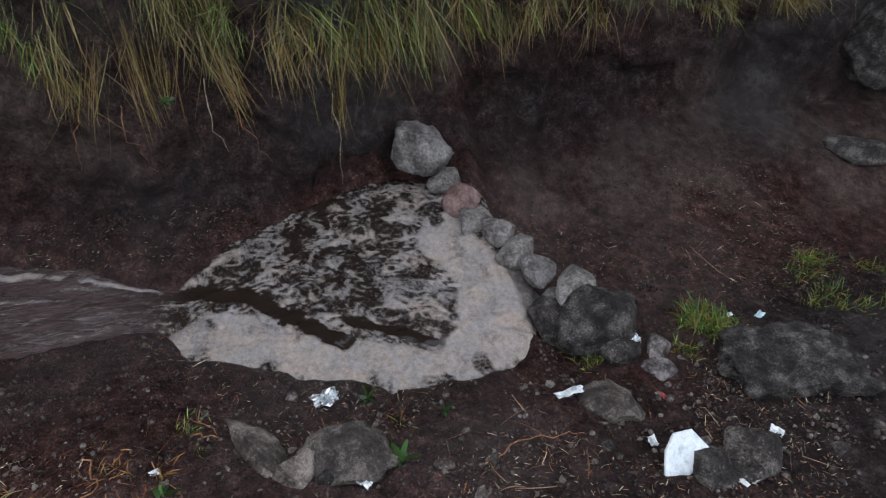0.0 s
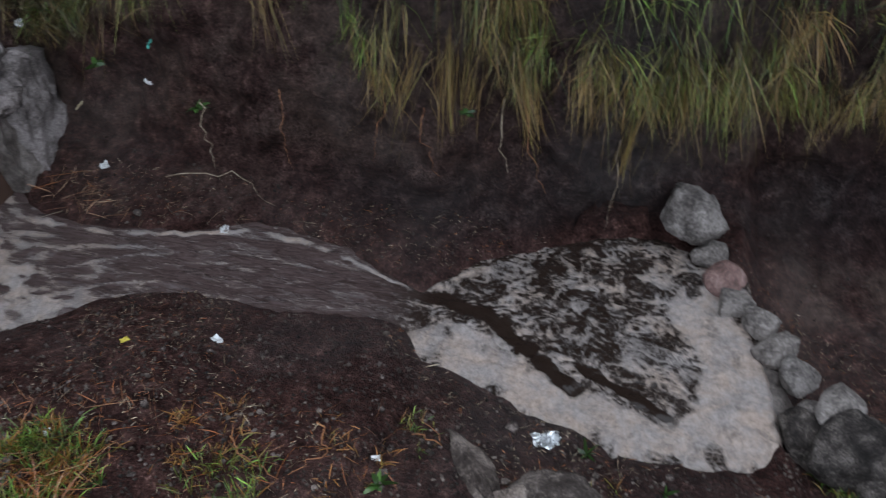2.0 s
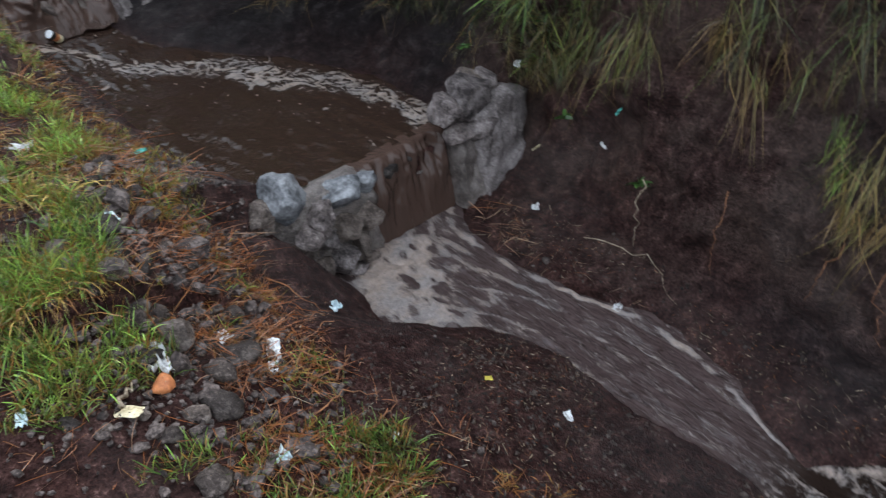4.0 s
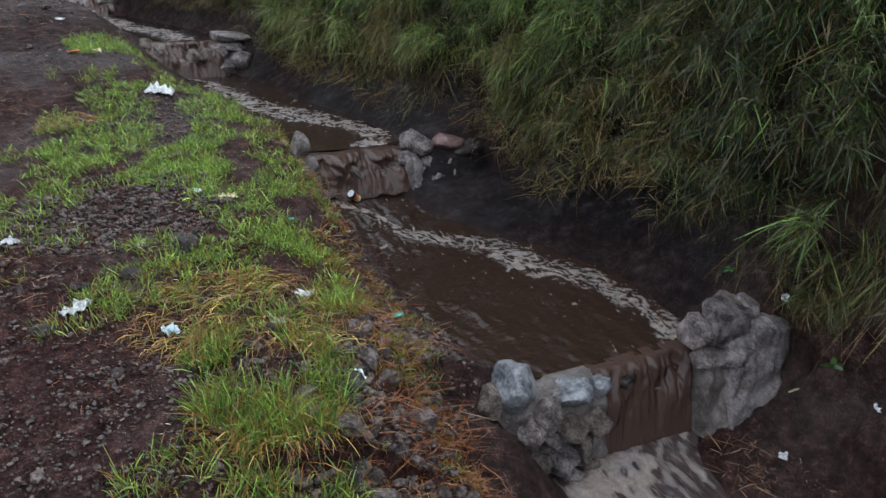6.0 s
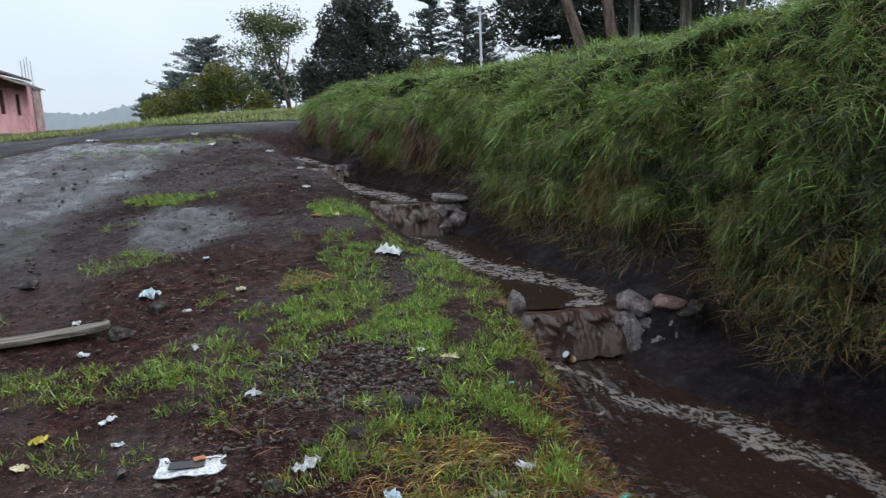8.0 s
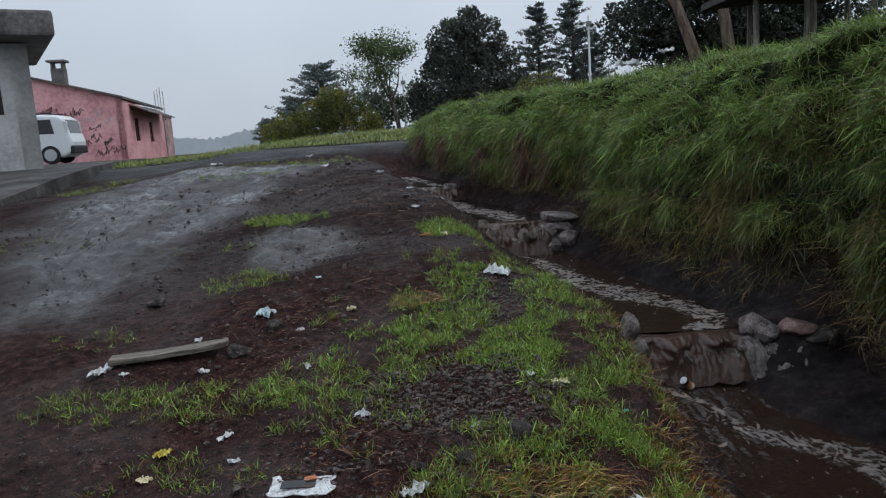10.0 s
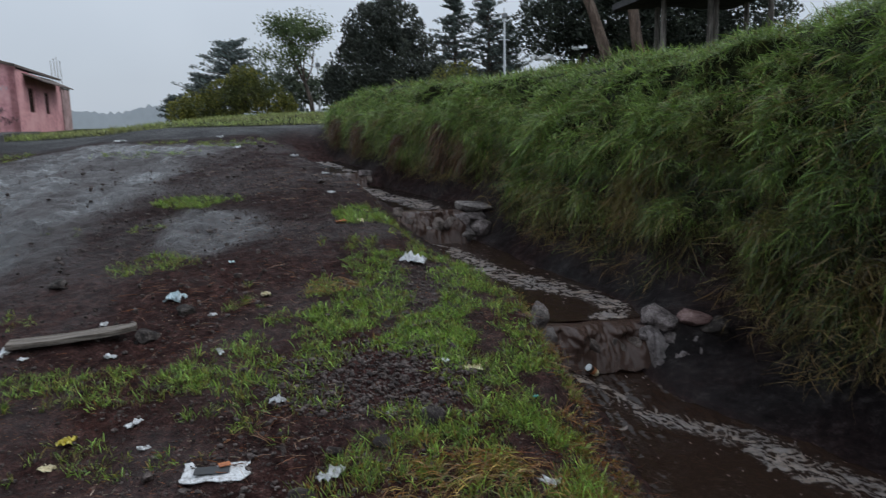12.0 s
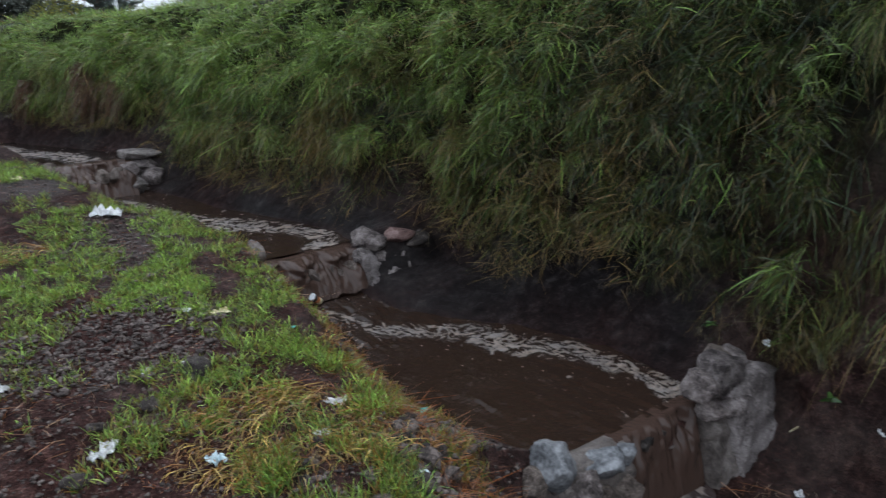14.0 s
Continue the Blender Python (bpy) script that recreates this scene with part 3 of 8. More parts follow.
def build_ground():
    ys = list(np.concatenate([[-60, -25, -14, -9], np.arange(-7, -2.4, 0.25), np.arange(-2.4, 6.2, 0.03), np.arange(6.2, 14, 0.06), np.arange(14, 24, 0.4), [26, 30, 36, 45, 60, 90, 140, 220, 400]]))
    lay = [(0, 4), (1, 5), (2, 10), (3, 64), (4, 50), (5, 14), (6, 16), (7, 16), (8, 6), (9, 26), (10, 6), (11, 10), (12, 8), (13, 9), (14, 6), (15, 12), (16, 12), (17, 12), (18, 10), (19, 10), (20, 6), (21, 4)]
    verts, wall, mud, tar, turf, ash_shade = [], [], [], [], [], []
    width = sum(k for _, k in lay) + 1
    for y in ys:
        xs, zs = section(min(max(y, -9), 13.2))
        row = []
        for i, k in lay:
            row += [(xs[i] + (xs[i + 1] - xs[i]) * j / k, i + j / k) for j in range(k)]
        row.append((xs[-1], 22.0))
        wl, wr = WATER_L(y), WATER_R(y)
        for x, u in row:
            z = ground_z(x, y)
            near = 1.0 if -5 < x < 6 and -5 < y < 13 else 0.6
            bed = 0.8 if wl - 0.1 < x < wr + 0.1 else 1.0
            if abs(x) < 60 and -20 < y < 80:
                z += lumps(x, y) * near * bed
            mm = mud_amount(x, y) if x < 0.5 and 2 < y < 16 else 0.0
            if mm > 0 and -7 < x and y < 13:
                z -= mm * 0.02
                z += mm * (0.05 * noise.noise(Vector((x * 2.6, y * 1.4, 9))) + 0.07 * abs(noise.noise(Vector((x * 6 + y, y * 3.2, 3)))) + 0.02 * noise.noise(Vector((x * 14, y * 9, 5))))
            inwall = 12 <= u <= 15.5
            if inwall and -9 < y < 13:
                bulge = noise.fractal(Vector((x * 2, y * 2.4, z * 2.4)), 1, 2, 5) * 0.09 + 0.05 * noise.noise(Vector((y * 9, z * 9, 2)))
                x += 0.11 * smooth(1.6, 2.6, y) * smooth(12.1, 13.0, u) * (1 - smooth(14.3, 15.3, u))
                x = x + bulge * smooth(12, 12.6, u) * (1 - smooth(15, 15.6, u))
            verts.append((x, y, z))
            face = smooth(11.5, 12.3, u) * (1 - smooth(15.2, 15.8, u))
            dry_crust = smooth(-0.34, -0.12, z + 0.10 * noise.noise(Vector((y * 3, z * 3, 4)))) if y < 2.9 else 0.0
            tan = max(smooth(0.42, 0.55, y), smooth(-0.28, -0.42, y) * smooth(-0.85, -0.7, y))
            dry_crust *= 0.45 + 0.55 * tan
            dry_crust = max(0.62 * dry_crust * smooth(1.3, 1.0, y), 0.55 * dry_crust * smooth(2.9, 2.5, y), 0.2 * smooth(6.0, 8.0, y))
            silt = 0.5 * smooth(1.1, 1.5, y) * smooth(2.75, 2.4, y) * smooth(10.9, 11.5, u) * (1 - smooth(13.6, 14.6, u)) * smooth(-0.4, 0.2, noise.noise(Vector((x * 4, y * 3, 33))))
            # pale dusty patches; the wet slope's grey sheen is painted in here
            dust_sheen = 0.8 * smooth(-0.75, -1.05, y) * smooth(9.2, 10.4, u) * (1 - smooth(13.4, 14.2, u)) * smooth(-0.25, 0.2, noise.noise(Vector((x * 3, y * 2, 31))) + 0.15)
            wall.append(max(face * dry_crust, dust_sheen, silt))
            # noisy patches of darker soil on the near side, stronger towards low y
            dark_soil = 0.8 * smooth(9.0, 7.5, u) * smooth(-0.5, 0.3, noise.noise(Vector((x * 0.9, y * 0.9, 43))) + 0.5 * noise.noise(Vector((x * 3, y * 3, 47)))) * smooth(1.2, -1.2, y + 0.9 * noise.noise(Vector((x * 0.7, y * 0.7, 45))))
            dark_soil = max(dark_soil, 0.5 * smooth(4.2, 6.0, y) * smooth(15.0, 12.0, y) * smooth(9.0, 8.0, u))
            # strata low on the wall; past y 2.6 the overhang's shade is painted in
            ash_shade.append(max(dark_soil, (smooth(10.8, 12.0, u) if y < 2.6 else smooth(10.0, 11.2, u)) * (1 - smooth(15.2, 15.8, u)) * (1 - dry_crust) * (1 - 0.75 * smooth(0.8, 1.1, y) * smooth(2.7, 2.3, y)) * (1 - 0.25 * smooth(-0.5, -0.8, y)) * (0.55 + 0.45 * smooth(-0.3, 0.3, noise.noise(Vector((y * 1.4, z * 2, 41)))))))
            mud.append(mm)
            t_ = smooth(0, 1, y - 11.6 - 1.2 * smooth(-2.2, -1.0, x) - 0.2 * noise.noise(Vector((x, y, 0)))) * (1 - smooth(0, 0.8, y - 15.2 + 0.10 * x)) if x < 60 else 0
            t_ *= 1 - smooth(-1.2, -0.6, x - 0.45 * (y - 12)) if y < 13.5 else 1
            tar.append(t_)
            far = smooth(0, 0.8, y - 15.4 + 0.10 * x)
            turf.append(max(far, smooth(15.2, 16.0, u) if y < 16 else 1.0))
    faces = []
    for r in range(len(ys) - 1):
        a, b = r * width, (r + 1) * width
        faces += [(a + k, a + k + 1, b + k + 1, b + k) for k in range(width - 1)]
    me = mesh_of("ground", verts, faces, SOIL, {"wall": wall, "mud": mud, "tar": tar, "turf": turf, "ash_shade": ash_shade})
    return tagged(new("ground", me), "dark wet volcanic soil, rutted mud road and eroded stream bank", "ground", kind="structure")


build_ground()


# ---------- water ----------
def polyline_gap(x, y, pts):
    best = 9.0
    for (ax, ay), (bx, by) in zip(pts, pts[1:]):
        dx, dy = bx - ax, by - ay
        t = max(0, min(1, ((x - ax) * dx + (y - ay) * dy) / (dx * dx + dy * dy)))
        best = min(best, math.hypot(x - ax - t * dx, y - ay - t * dy))
    return best


def fleck(x, y, sx, sy, seed, warp=0.5):
    wx = noise.noise(Vector((x * sx * 0.4, y * sy * 0.4, seed + 3))) * warp
    return noise.noise(Vector((x * sx + wx * 2, y * sy + wx, seed))) * 0.5 + 0.5


# the pale scum that lies along the near shore and behind the stones
SCUM = [(1.86, 0.57), (1.70, 0.50), (1.62, 0.28), (1.55, 0.11), (1.50, -0.06), (1.42, -0.18), (1.42, -0.5), (1.44, -0.66), (1.56, -0.75), (1.80, -0.78), (2.05, -0.68), (2.25, -0.60), (2.30, -0.50),
        (2.22, -0.45), (2.10, -0.40), (1.91, -0.49), (1.67, -0.50), (1.59, -0.37), (1.65, -0.22), (1.70, -0.04), (1.79, 0.15), (1.92, 0.30), (1.94, 0.42)]
TONGUES = [([(2.08, 0.62), (2.04, 0.48), (2.0, 0.29), (1.83, 0.11), (1.68, -0.06)], 0.032), ([(1.79, -0.07), (1.70, -0.22), (1.61, -0.37)], 0.018)]


def signed_gap(x, y, poly):
    """Distance to a closed outline, negative inside."""
    inside = False
    for (ax, ay), (bx, by) in zip(poly, poly[1:] + poly[:1]):
        if (ay > y) != (by > y) and x < ax + (y - ay) * (bx - ax) / (by - ay):
            inside = not inside
    g = polyline_gap(x, y, poly + poly[:1])
    return -g if inside else g


def foam_pool(x, y):
    edge = signed_gap(x, y, SCUM) + 0.035 * noise.noise(Vector((x * 7, y * 7, 1))) + 0.02 * noise.noise(Vector((x * 21, y * 21, 4)))
    dense = 1 - smooth(-0.02, 0.03, edge)
    rift = noise.noise(Vector((x * 6, y * 11, 21))) + 0.5 * noise.noise(Vector((x * 15, y * 24, 22)))
    d = dense * (0.86 + 0.30 * noise.noise(Vector((x * 13, y * 17, 27)))) * (1.0 - 0.62 * smooth(0.16, 0.5, rift) * smooth(-0.17, -0.03, edge))
    # curls and commas of froth, drawn out along the slow turn of the pool
    wx, wy = 0.055 * noise.noise(Vector((x * 9, y * 9, 3))), 0.055 * noise.noise(Vector((x * 9, y * 9, 8)))
    a = noise.noise(Vector(((x + wx) * 27, (y + wy) * 17, 5)))
    b = noise.noise(Vector(((x + wy) * 50, (y + wx) * 34, 15)))
    gate = noise.noise(Vector((x * 12, y * 9, 33)))
    curls = max(0.0, 1 - 3.4 * abs(a + 0.25 * b)) * smooth(-0.25, 0.25, gate)
    spots = 0.30 + 0.38 * curls + 0.36 * smooth(-0.1, 0.45, b + 0.5 * gate)
    spots *= 0.72 + 0.28 * smooth(0.5, 0.0, edge)
    lane = 0.0
    for line, wide in TONGUES:
        g = polyline_gap(x, y, line) + 0.022 * noise.noise(Vector((x * 18, y * 12, 5)))
        lane = max(lane, smooth(wide * 1.4, wide * 0.5, g))
    return max(d, spots) * (1 - 0.92 * lane)


SPLASH = [(1.62, 2.36), (1.53, 2.26), (1.51, 2.02), (1.70, 1.74), (1.83, 1.86), (1.88, 2.05), (2.02, 2.2), (2.1, 2.36)]


def foam_run(x, y):
    u = (x - WATER_L(y)) / max(0.05, WATER_R(y) - WATER_L(y))
    xw = x + 0.04 * noise.noise(Vector((x * 3, y * 2.5, 4))) + 0.12 * (y - 1.4) * (0.5 - u)
    v = 0.10 + 0.36 * fleck(xw, y, 30, 4.2, 13, 1.2)
    # the bright line of froth along the far edge, and broken streaks
    v += 0.6 * smooth(0.06, 0.0, abs(u - 0.92 - 0.06 * noise.noise(Vector((0, y * 4, 3))) - 0.03 * noise.noise(Vector((3, y * 17, 3))))) * smooth(0.32, 0.6, fleck(x, y, 14, 8, 2))
    for u0, k in ((0.05, 0.30), (0.22, 0.36), (0.42, 0.26), (0.58, 0.34), (0.74, 0.28)):
        v += k * smooth(0.05, 0.0, abs(u - u0 - 0.10 * noise.noise(Vector((u0 * 9, y * 2.4, 3))))) * smooth(0.35, 0.65, fleck(x, y, 10, 4, 2 + u0)) * (0.45 + 0.55 * smooth(0.9, 1.9, y))
    edge = signed_gap(x, y, SPLASH) + 0.09 * noise.noise(Vector((x * 7, y * 7, 6))) + 0.04 * noise.noise(Vector((x * 19, y * 19, 6)))
    w_ = 0.06 * noise.noise(Vector((x * 6, y * 6, 8)))
    cells = noise.voronoi(Vector(((x + w_) * 13, (y - w_) * 9.5, 3)))[0]
    lace = smooth(0.20, 0.48, cells[0] + 0.16 * noise.noise(Vector((x * 20, y * 20, 2))))
    froth = (0.14 + 0.72 * lace) * smooth(0.06, -0.06, edge)
    trail = 0.30 * smooth(0.25, 0.0, edge) * smooth(0.45, 0.7, fleck(xw, y, 20, 7, 18, 1.5))
    return max(v, froth, v + trail)


LANE_2 = [(1.30, 4.62), (1.44, 4.47), (1.62, 4.13), (2.0, 3.84), (2.08, 3.6), (2.17, 3.40), (2.28, 3.25), (2.33, 3.0), (2.37, 2.75), (2.30, 2.5)]
LANE_3 = [(0.72, 7.60), (0.90, 7.34), (1.02, 6.8), (1.12, 6.45), (1.38, 5.9), (1.64, 5.55), (1.78, 5.22), (1.60, 4.9)]
LANE_4 = [(0.0, 10.0), (0.3, 9.2), (0.7, 8.4), (0.8, 7.9)]


def foam_lane(lane, wide):
    def f(x, y):
        k = (1 + 0.7 * math.exp(-((y - lane[4][1]) / 0.35) ** 2)) * (0.45 + 0.55 * smooth(0.1, 0.8, lane[0][1] - y)) if len(lane) > 4 else 1.0
        g = polyline_gap(x, y, lane) + 0.05 * noise.noise(Vector((x * 5, y * 3, 2)))
        a, b = 0.5 * x - 0.87 * y, 0.87 * x + 0.5 * y
        curdle = 0.5 * fleck(b, a, 17, 9, 3, 2.8) + 0.5 * fleck(b, a, 40, 26, 4, 1.6)
        core = smooth(wide * 1.5 * k, wide * 0.3 * k, g) * (0.12 + 3.6 * max(0.0, curdle - 0.40))
        blot = smooth(wide * 2.0 * k, wide * 0.5, g) * 1.7 * max(0.0, fleck(x, y, 19, 10, 15, 1.5) - 0.52)
        dots = 4.2 * max(0.0, fleck(x, y, 40, 22, 31, 1.2) - 0.67) * (0.45 + 0.55 * smooth(wide * 7, wide, g))
        chaff = 0.06 + 0.24 * fleck(x, y, 9, 4, 37, 1.0)
        return max(core, blot, dots, chaff)
    return f


def water(name, y0, y1, step, foam, material, label, wave=0.004, run=lambda x, y: 0.0):
    ys = np.arange(y0, y1 + step / 2, step)
    n = int(max(WATER_R(y) - WATER_L(y) for y in ys) / step) + 8
    verts, f, rn = [], [], []
    for y in ys:
        a, b = WATER_L(y) - 0.07, WATER_R(y) + 0.06
        for k in range(n + 1):
            x = a + (b - a) * k / n
            k_ = wave * (1 + 0.5 * smooth(3.5, 4.3, y) * smooth(4.7, 4.6, y))
            z = LEVEL(y) + k_ * noise.noise(Vector((x * 9, y * 4, 1))) + k_ * 0.6 * noise.noise(Vector((x * 24, y * 9, 4)))
            q = foam(x, y)
            z += 0.02 * max(0.0, q - 0.3) * (noise.noise(Vector((x * 16, y * 16, 6))) + 0.5 * noise.noise(Vector((x * 40, y * 40, 2))))
            verts.append((x, y, z))
            f.append(q)
            rn.append(run(x, y))
    faces = []
    for r in range(len(ys) - 1):
        faces += [(r * (n + 1) + k, r * (n + 1) + k + 1, (r + 1) * (n + 1) + k + 1, (r + 1) * (n + 1) + k) for k in range(n)]
    return tagged(new(name, mesh_of(name, verts, faces, material, {"foam": f, "run": rn})), label, "water", kind="structure")


def foam_low(x, y):
    k = smooth(0.35, 0.85, y + 0.5 * (x - 1.85) + 0.15 * noise.noise(Vector((x * 6, y * 6, 3))))
    if k <= 0:
        return foam_pool(x, y)
    return foam_run(x, y) * k + (foam_pool(x, y) * (1 - k) if k < 1 else 0)


water("water_1", -0.76, 2.375, 0.0085, foam_low, WATER_POOL, "fast brown stream running into a pool under pale foam behind a stone dam", 0.007, lambda x, y: smooth(0.45, 0.8, y))
water("water_3", 2.505, 4.67, 0.011, foam_lane(LANE_2, 0.10), WATER_UPPER, "brown pool with a winding line of foam", 0.007)
water("water_4", 4.90, 7.64, 0.018, foam_lane(LANE_3, 0.13), WATER_UPPER, "brown stream with a line of foam along its far edge", 0.004)
water("water_5", 7.92, 10.12, 0.03, foam_lane(LANE_4, 0.2), WATER_POOL, "thin brown stream with foam", 0.004)
water("water_6", 10.42, 11.8, 0.05, foam_lane([(0, 10.3), (-0.5, 11.8)], 0.1), WATER_POOL, "narrow trickle of brown water", 0.004)


def waterfall(name, a, b, foot_y, z_top, z_foot, label, seed, rough=0.04, folds=0.0, knobs=0.0):
    """A thin sheet that spills over a dam from its lip a..b down to foot_y."""
    nx, nt_ = 110, 44
    verts, f = [], []
    for j in range(nt_ + 1):
        t = j / nt_
        for k in range(nx + 1):
            u = k / nx
            x = a[0] + (b[0] - a[0]) * u + 0.03 * t * math.sin(u * 9 + seed)
            y0 = a[1] + (b[1] - a[1]) * u + 0.02 + 0.04 * noise.noise(Vector((x * 4, seed, 1)))
            q = max(0.0, t - 0.2) / 0.8
            y = y0 + 0.06 * (1 - min(1.0, t / 0.2)) + (foot_y - y0) * q ** 0.72
            bump_ = rough * noise.fractal(Vector((x * 9, t * 2.2, seed)), 1, 2, 4) + folds * abs(noise.noise(Vector((x * 13 + 0.8 * t, t * 1.1, seed + 4)))) + 0.4 * folds * noise.noise(Vector((x * 37, t * 2, seed)))
            if knobs:
                bump_ += knobs * (0.45 - noise.voronoi(Vector((x * 5.5, z_foot * 9 + t * 1.7, seed)))[0][0])
            bump_ *= smooth(0.1, 0.35, t)
            z = z_top + (z_foot - z_top) * q ** 1.4 + 0.002 - 0.03 * q * (1 - q) * (1 + noise.noise(Vector((x * 7, seed, 5))))
            verts.append((x, y - bump_ * math.sin(math.pi * min(1, t + 0.1)), z + 0.3 * bump_ * t))
            strand = smooth(0.58, 0.74, fleck(x + 0.03 * t, t, 46, 1.7, seed, 0.3)) * smooth(0.02, 0.25, t)
            f.append((0.08 + 0.20 * smooth(0.85, 1.0, t) + 0.22 * strand + 0.25 * (fleck(x, t * 0.1, 22, 5, seed) - 0.5)) * smooth(0.1, 0.45, t))
    faces = []
    for r in range(nt_):
        faces += [(r * (nx + 1) + k, r * (nx + 1) + k + 1, (r + 1) * (nx + 1) + k + 1, (r + 1) * (nx + 1) + k) for k in range(nx)]
    return tagged(new(name, mesh_of(name, verts, faces, WATER_FALL, {"foam": f})), label, "water", kind="structure")


waterfall("water_7", (1.70, 2.44), (2.38, 2.48), 2.375, 0.0, -0.41, "brown water spilling over a stone check dam", 3, 0.045, 0.04, 0.08)
waterfall("water_8", (1.17, 4.80), (1.84, 4.84), 4.60, 0.375, 0.13, "thin veil of water running down a rubble dam", 5, 0.07, 0.05, 0.15)
waterfall("water_9", (0.40, 7.83), (1.10, 7.84), 7.52, 0.75, 0.44, "thin veil of water over a far dam", 8, 0.07, 0.05, 0.16)
waterfall("water_10", (-0.42, 10.36), (0.16, 10.42), 10.1, 0.97, 0.78, "trickle of water over the farthest dam", 9, 0.04, 0.02, 0.1)

# ---------- check dams: stones set in mortar ----------
def mortar_body(dam, material, a, b, z0, z1, thick, lean, seed, lump=0.05, name="mortar"):
    """The lumpy core of a dam, from a to b (x, y), z0 up to z1."""
    bm = bmesh.new()
    n, h = 56, 20
    d = Vector((b[0] - a[0], b[1] - a[1], 0))
    side = Vector((d.y, -d.x, 0)).normalized()
    rows = []
    for i in range(n + 1):
        c = Vector((*a, 0)) + d * (i / n)
        ring = []
        for j in range(2 * h + 3):
            if j <= h:
                off, z = thick / 2 + lean * (1 - j / h), z0 + (z1 - z0) * j / h
            elif j == h + 1:
                off, z = 0, z1 + 0.015
            else:
                off, z = -thick / 2, z1 - (z1 - z0) * (j - h - 2) / h
            p = c + side * off
            p.z = z
            k = noise.fractal(Vector((p.x * 4, p.y * 4, p.z * 4 + seed)), 1, 2, 5) + 0.5 * noise.noise(Vector((p.x * 13, p.y * 13, p.z * 13 + seed))) + 0.3 * noise.noise(Vector((p.x * 31, p.y * 31, p.z * 31 + seed))) + 0.3 * (0.4 - noise.voronoi(Vector((p.x * 6, p.y * 6, p.z * 6 + seed)))[0][0])
            ring.append(bm.verts.new(p + side * k * lump + Vector((0, 0, k * lump * 0.7))))
        rows.append(ring)
    for r, q in zip(rows, rows[1:]):
        for j in range(len(r) - 1):
            bm.faces.new((r[j], q[j], q[j + 1], r[j + 1]))
    bm.faces.new(rows[0])
    bm.faces.new(list(reversed(rows[-1])))
    ob = part(name, bm, material, dam, shade=True)
    ob.matrix_parent_inverse = dam.matrix_world.inverted()
    return ob


def dam_stones(dam, rows, seed):
    inv = dam.matrix_world.inverted()
    for i, (x, y, z, sx, sy, sz, material, label) in enumerate(rows):
        ob = stone((x, y, z), (sx, sy, sz), material, label, seed + i, parent=dam, sink=0.5, sub=5 if y < 3 else 4)
        ob.matrix_parent_inverse = inv


BLUE_STONE = mottled("blue_grey_fieldstone", [(0, (0.055, 0.056, 0.060)), (0.5, (0.155, 0.158, 0.167)), (1, (0.28, 0.285, 0.297))], 9, (0.35, 0.75), 7, 0.7, 0.012, spec=0.18)
G, D, R_, B_ = STONE_GREY, STONE_DARK, STONE_RED, STONE_BROWN
P_ = STONE_PALE
dam_1 = empty("check_dam", (2.05, -0.68, -0.62), "low curved row of mortared fieldstones holding back the foamy pool", "dam", "check dams across the stream")
mortar_body(dam_1, MORTAR_WET, (1.52, -0.86), (2.62, -0.50), -0.75, -0.53, 0.10, 0.05, 2)
dam_stones(dam_1, [(2.53, -0.50, -0.335, 0.25, 0.22, 0.20, P_, "big pale grey block, dark on top"), (2.43, -0.59, -0.46, 0.165, 0.14, 0.11, P_, ""), (2.31, -0.645, -0.485, 0.17, 0.14, 0.10, R_, "reddish stone"),
                   (2.18, -0.655, -0.48, 0.155, 0.13, 0.12, P_, ""), (2.075, -0.735, -0.475, 0.15, 0.12, 0.11, P_, ""), (1.95, -0.775, -0.475, 0.14, 0.12, 0.12, P_, ""),
                   (1.835, -0.815, -0.475, 0.135, 0.13, 0.13, P_, "rounded stone"), (1.56, -0.985, -0.47, 0.31, 0.22, 0.20, D, "dark flat slab with a pale mortared top"), (1.70, -0.93, -0.445, 0.20, 0.12, 0.10, P_, ""), (1.62, -0.80, -0.52, 0.16, 0.13, 0.14, D, ""),
                   (1.68, -0.86, -0.50, 0.13, 0.11, 0.10, P_, ""), (1.43, -1.0, -0.52, 0.13, 0.12, 0.12, D, "")], 100)

dam_2 = empty("check_dam", (1.9, 2.4, -0.4), "check dam of grey rocks and smeared mortar with water spilling over", "dam", "check dams across the stream")
mortar_body(dam_2, MORTAR_WET, (1.20, 2.44), (2.62, 2.50), -0.55, -0.14, 0.10, 0.02, 5, 0.03)
mortar_body(dam_2, MORTAR, (2.40, 2.41), (2.78, 2.44), -0.45, 0.08, 0.20, 0.04, 9, 0.045)
mortar_body(dam_2, MORTAR_WET, (2.30, 2.40), (2.50, 2.40), -0.45, -0.02, 0.16, 0.05, 10, 0.04)
mortar_body(dam_2, MORTAR_WET, (1.24, 2.45), (1.82, 2.465), -0.48, 0.0, 0.12, 0.07, 12, 0.05)
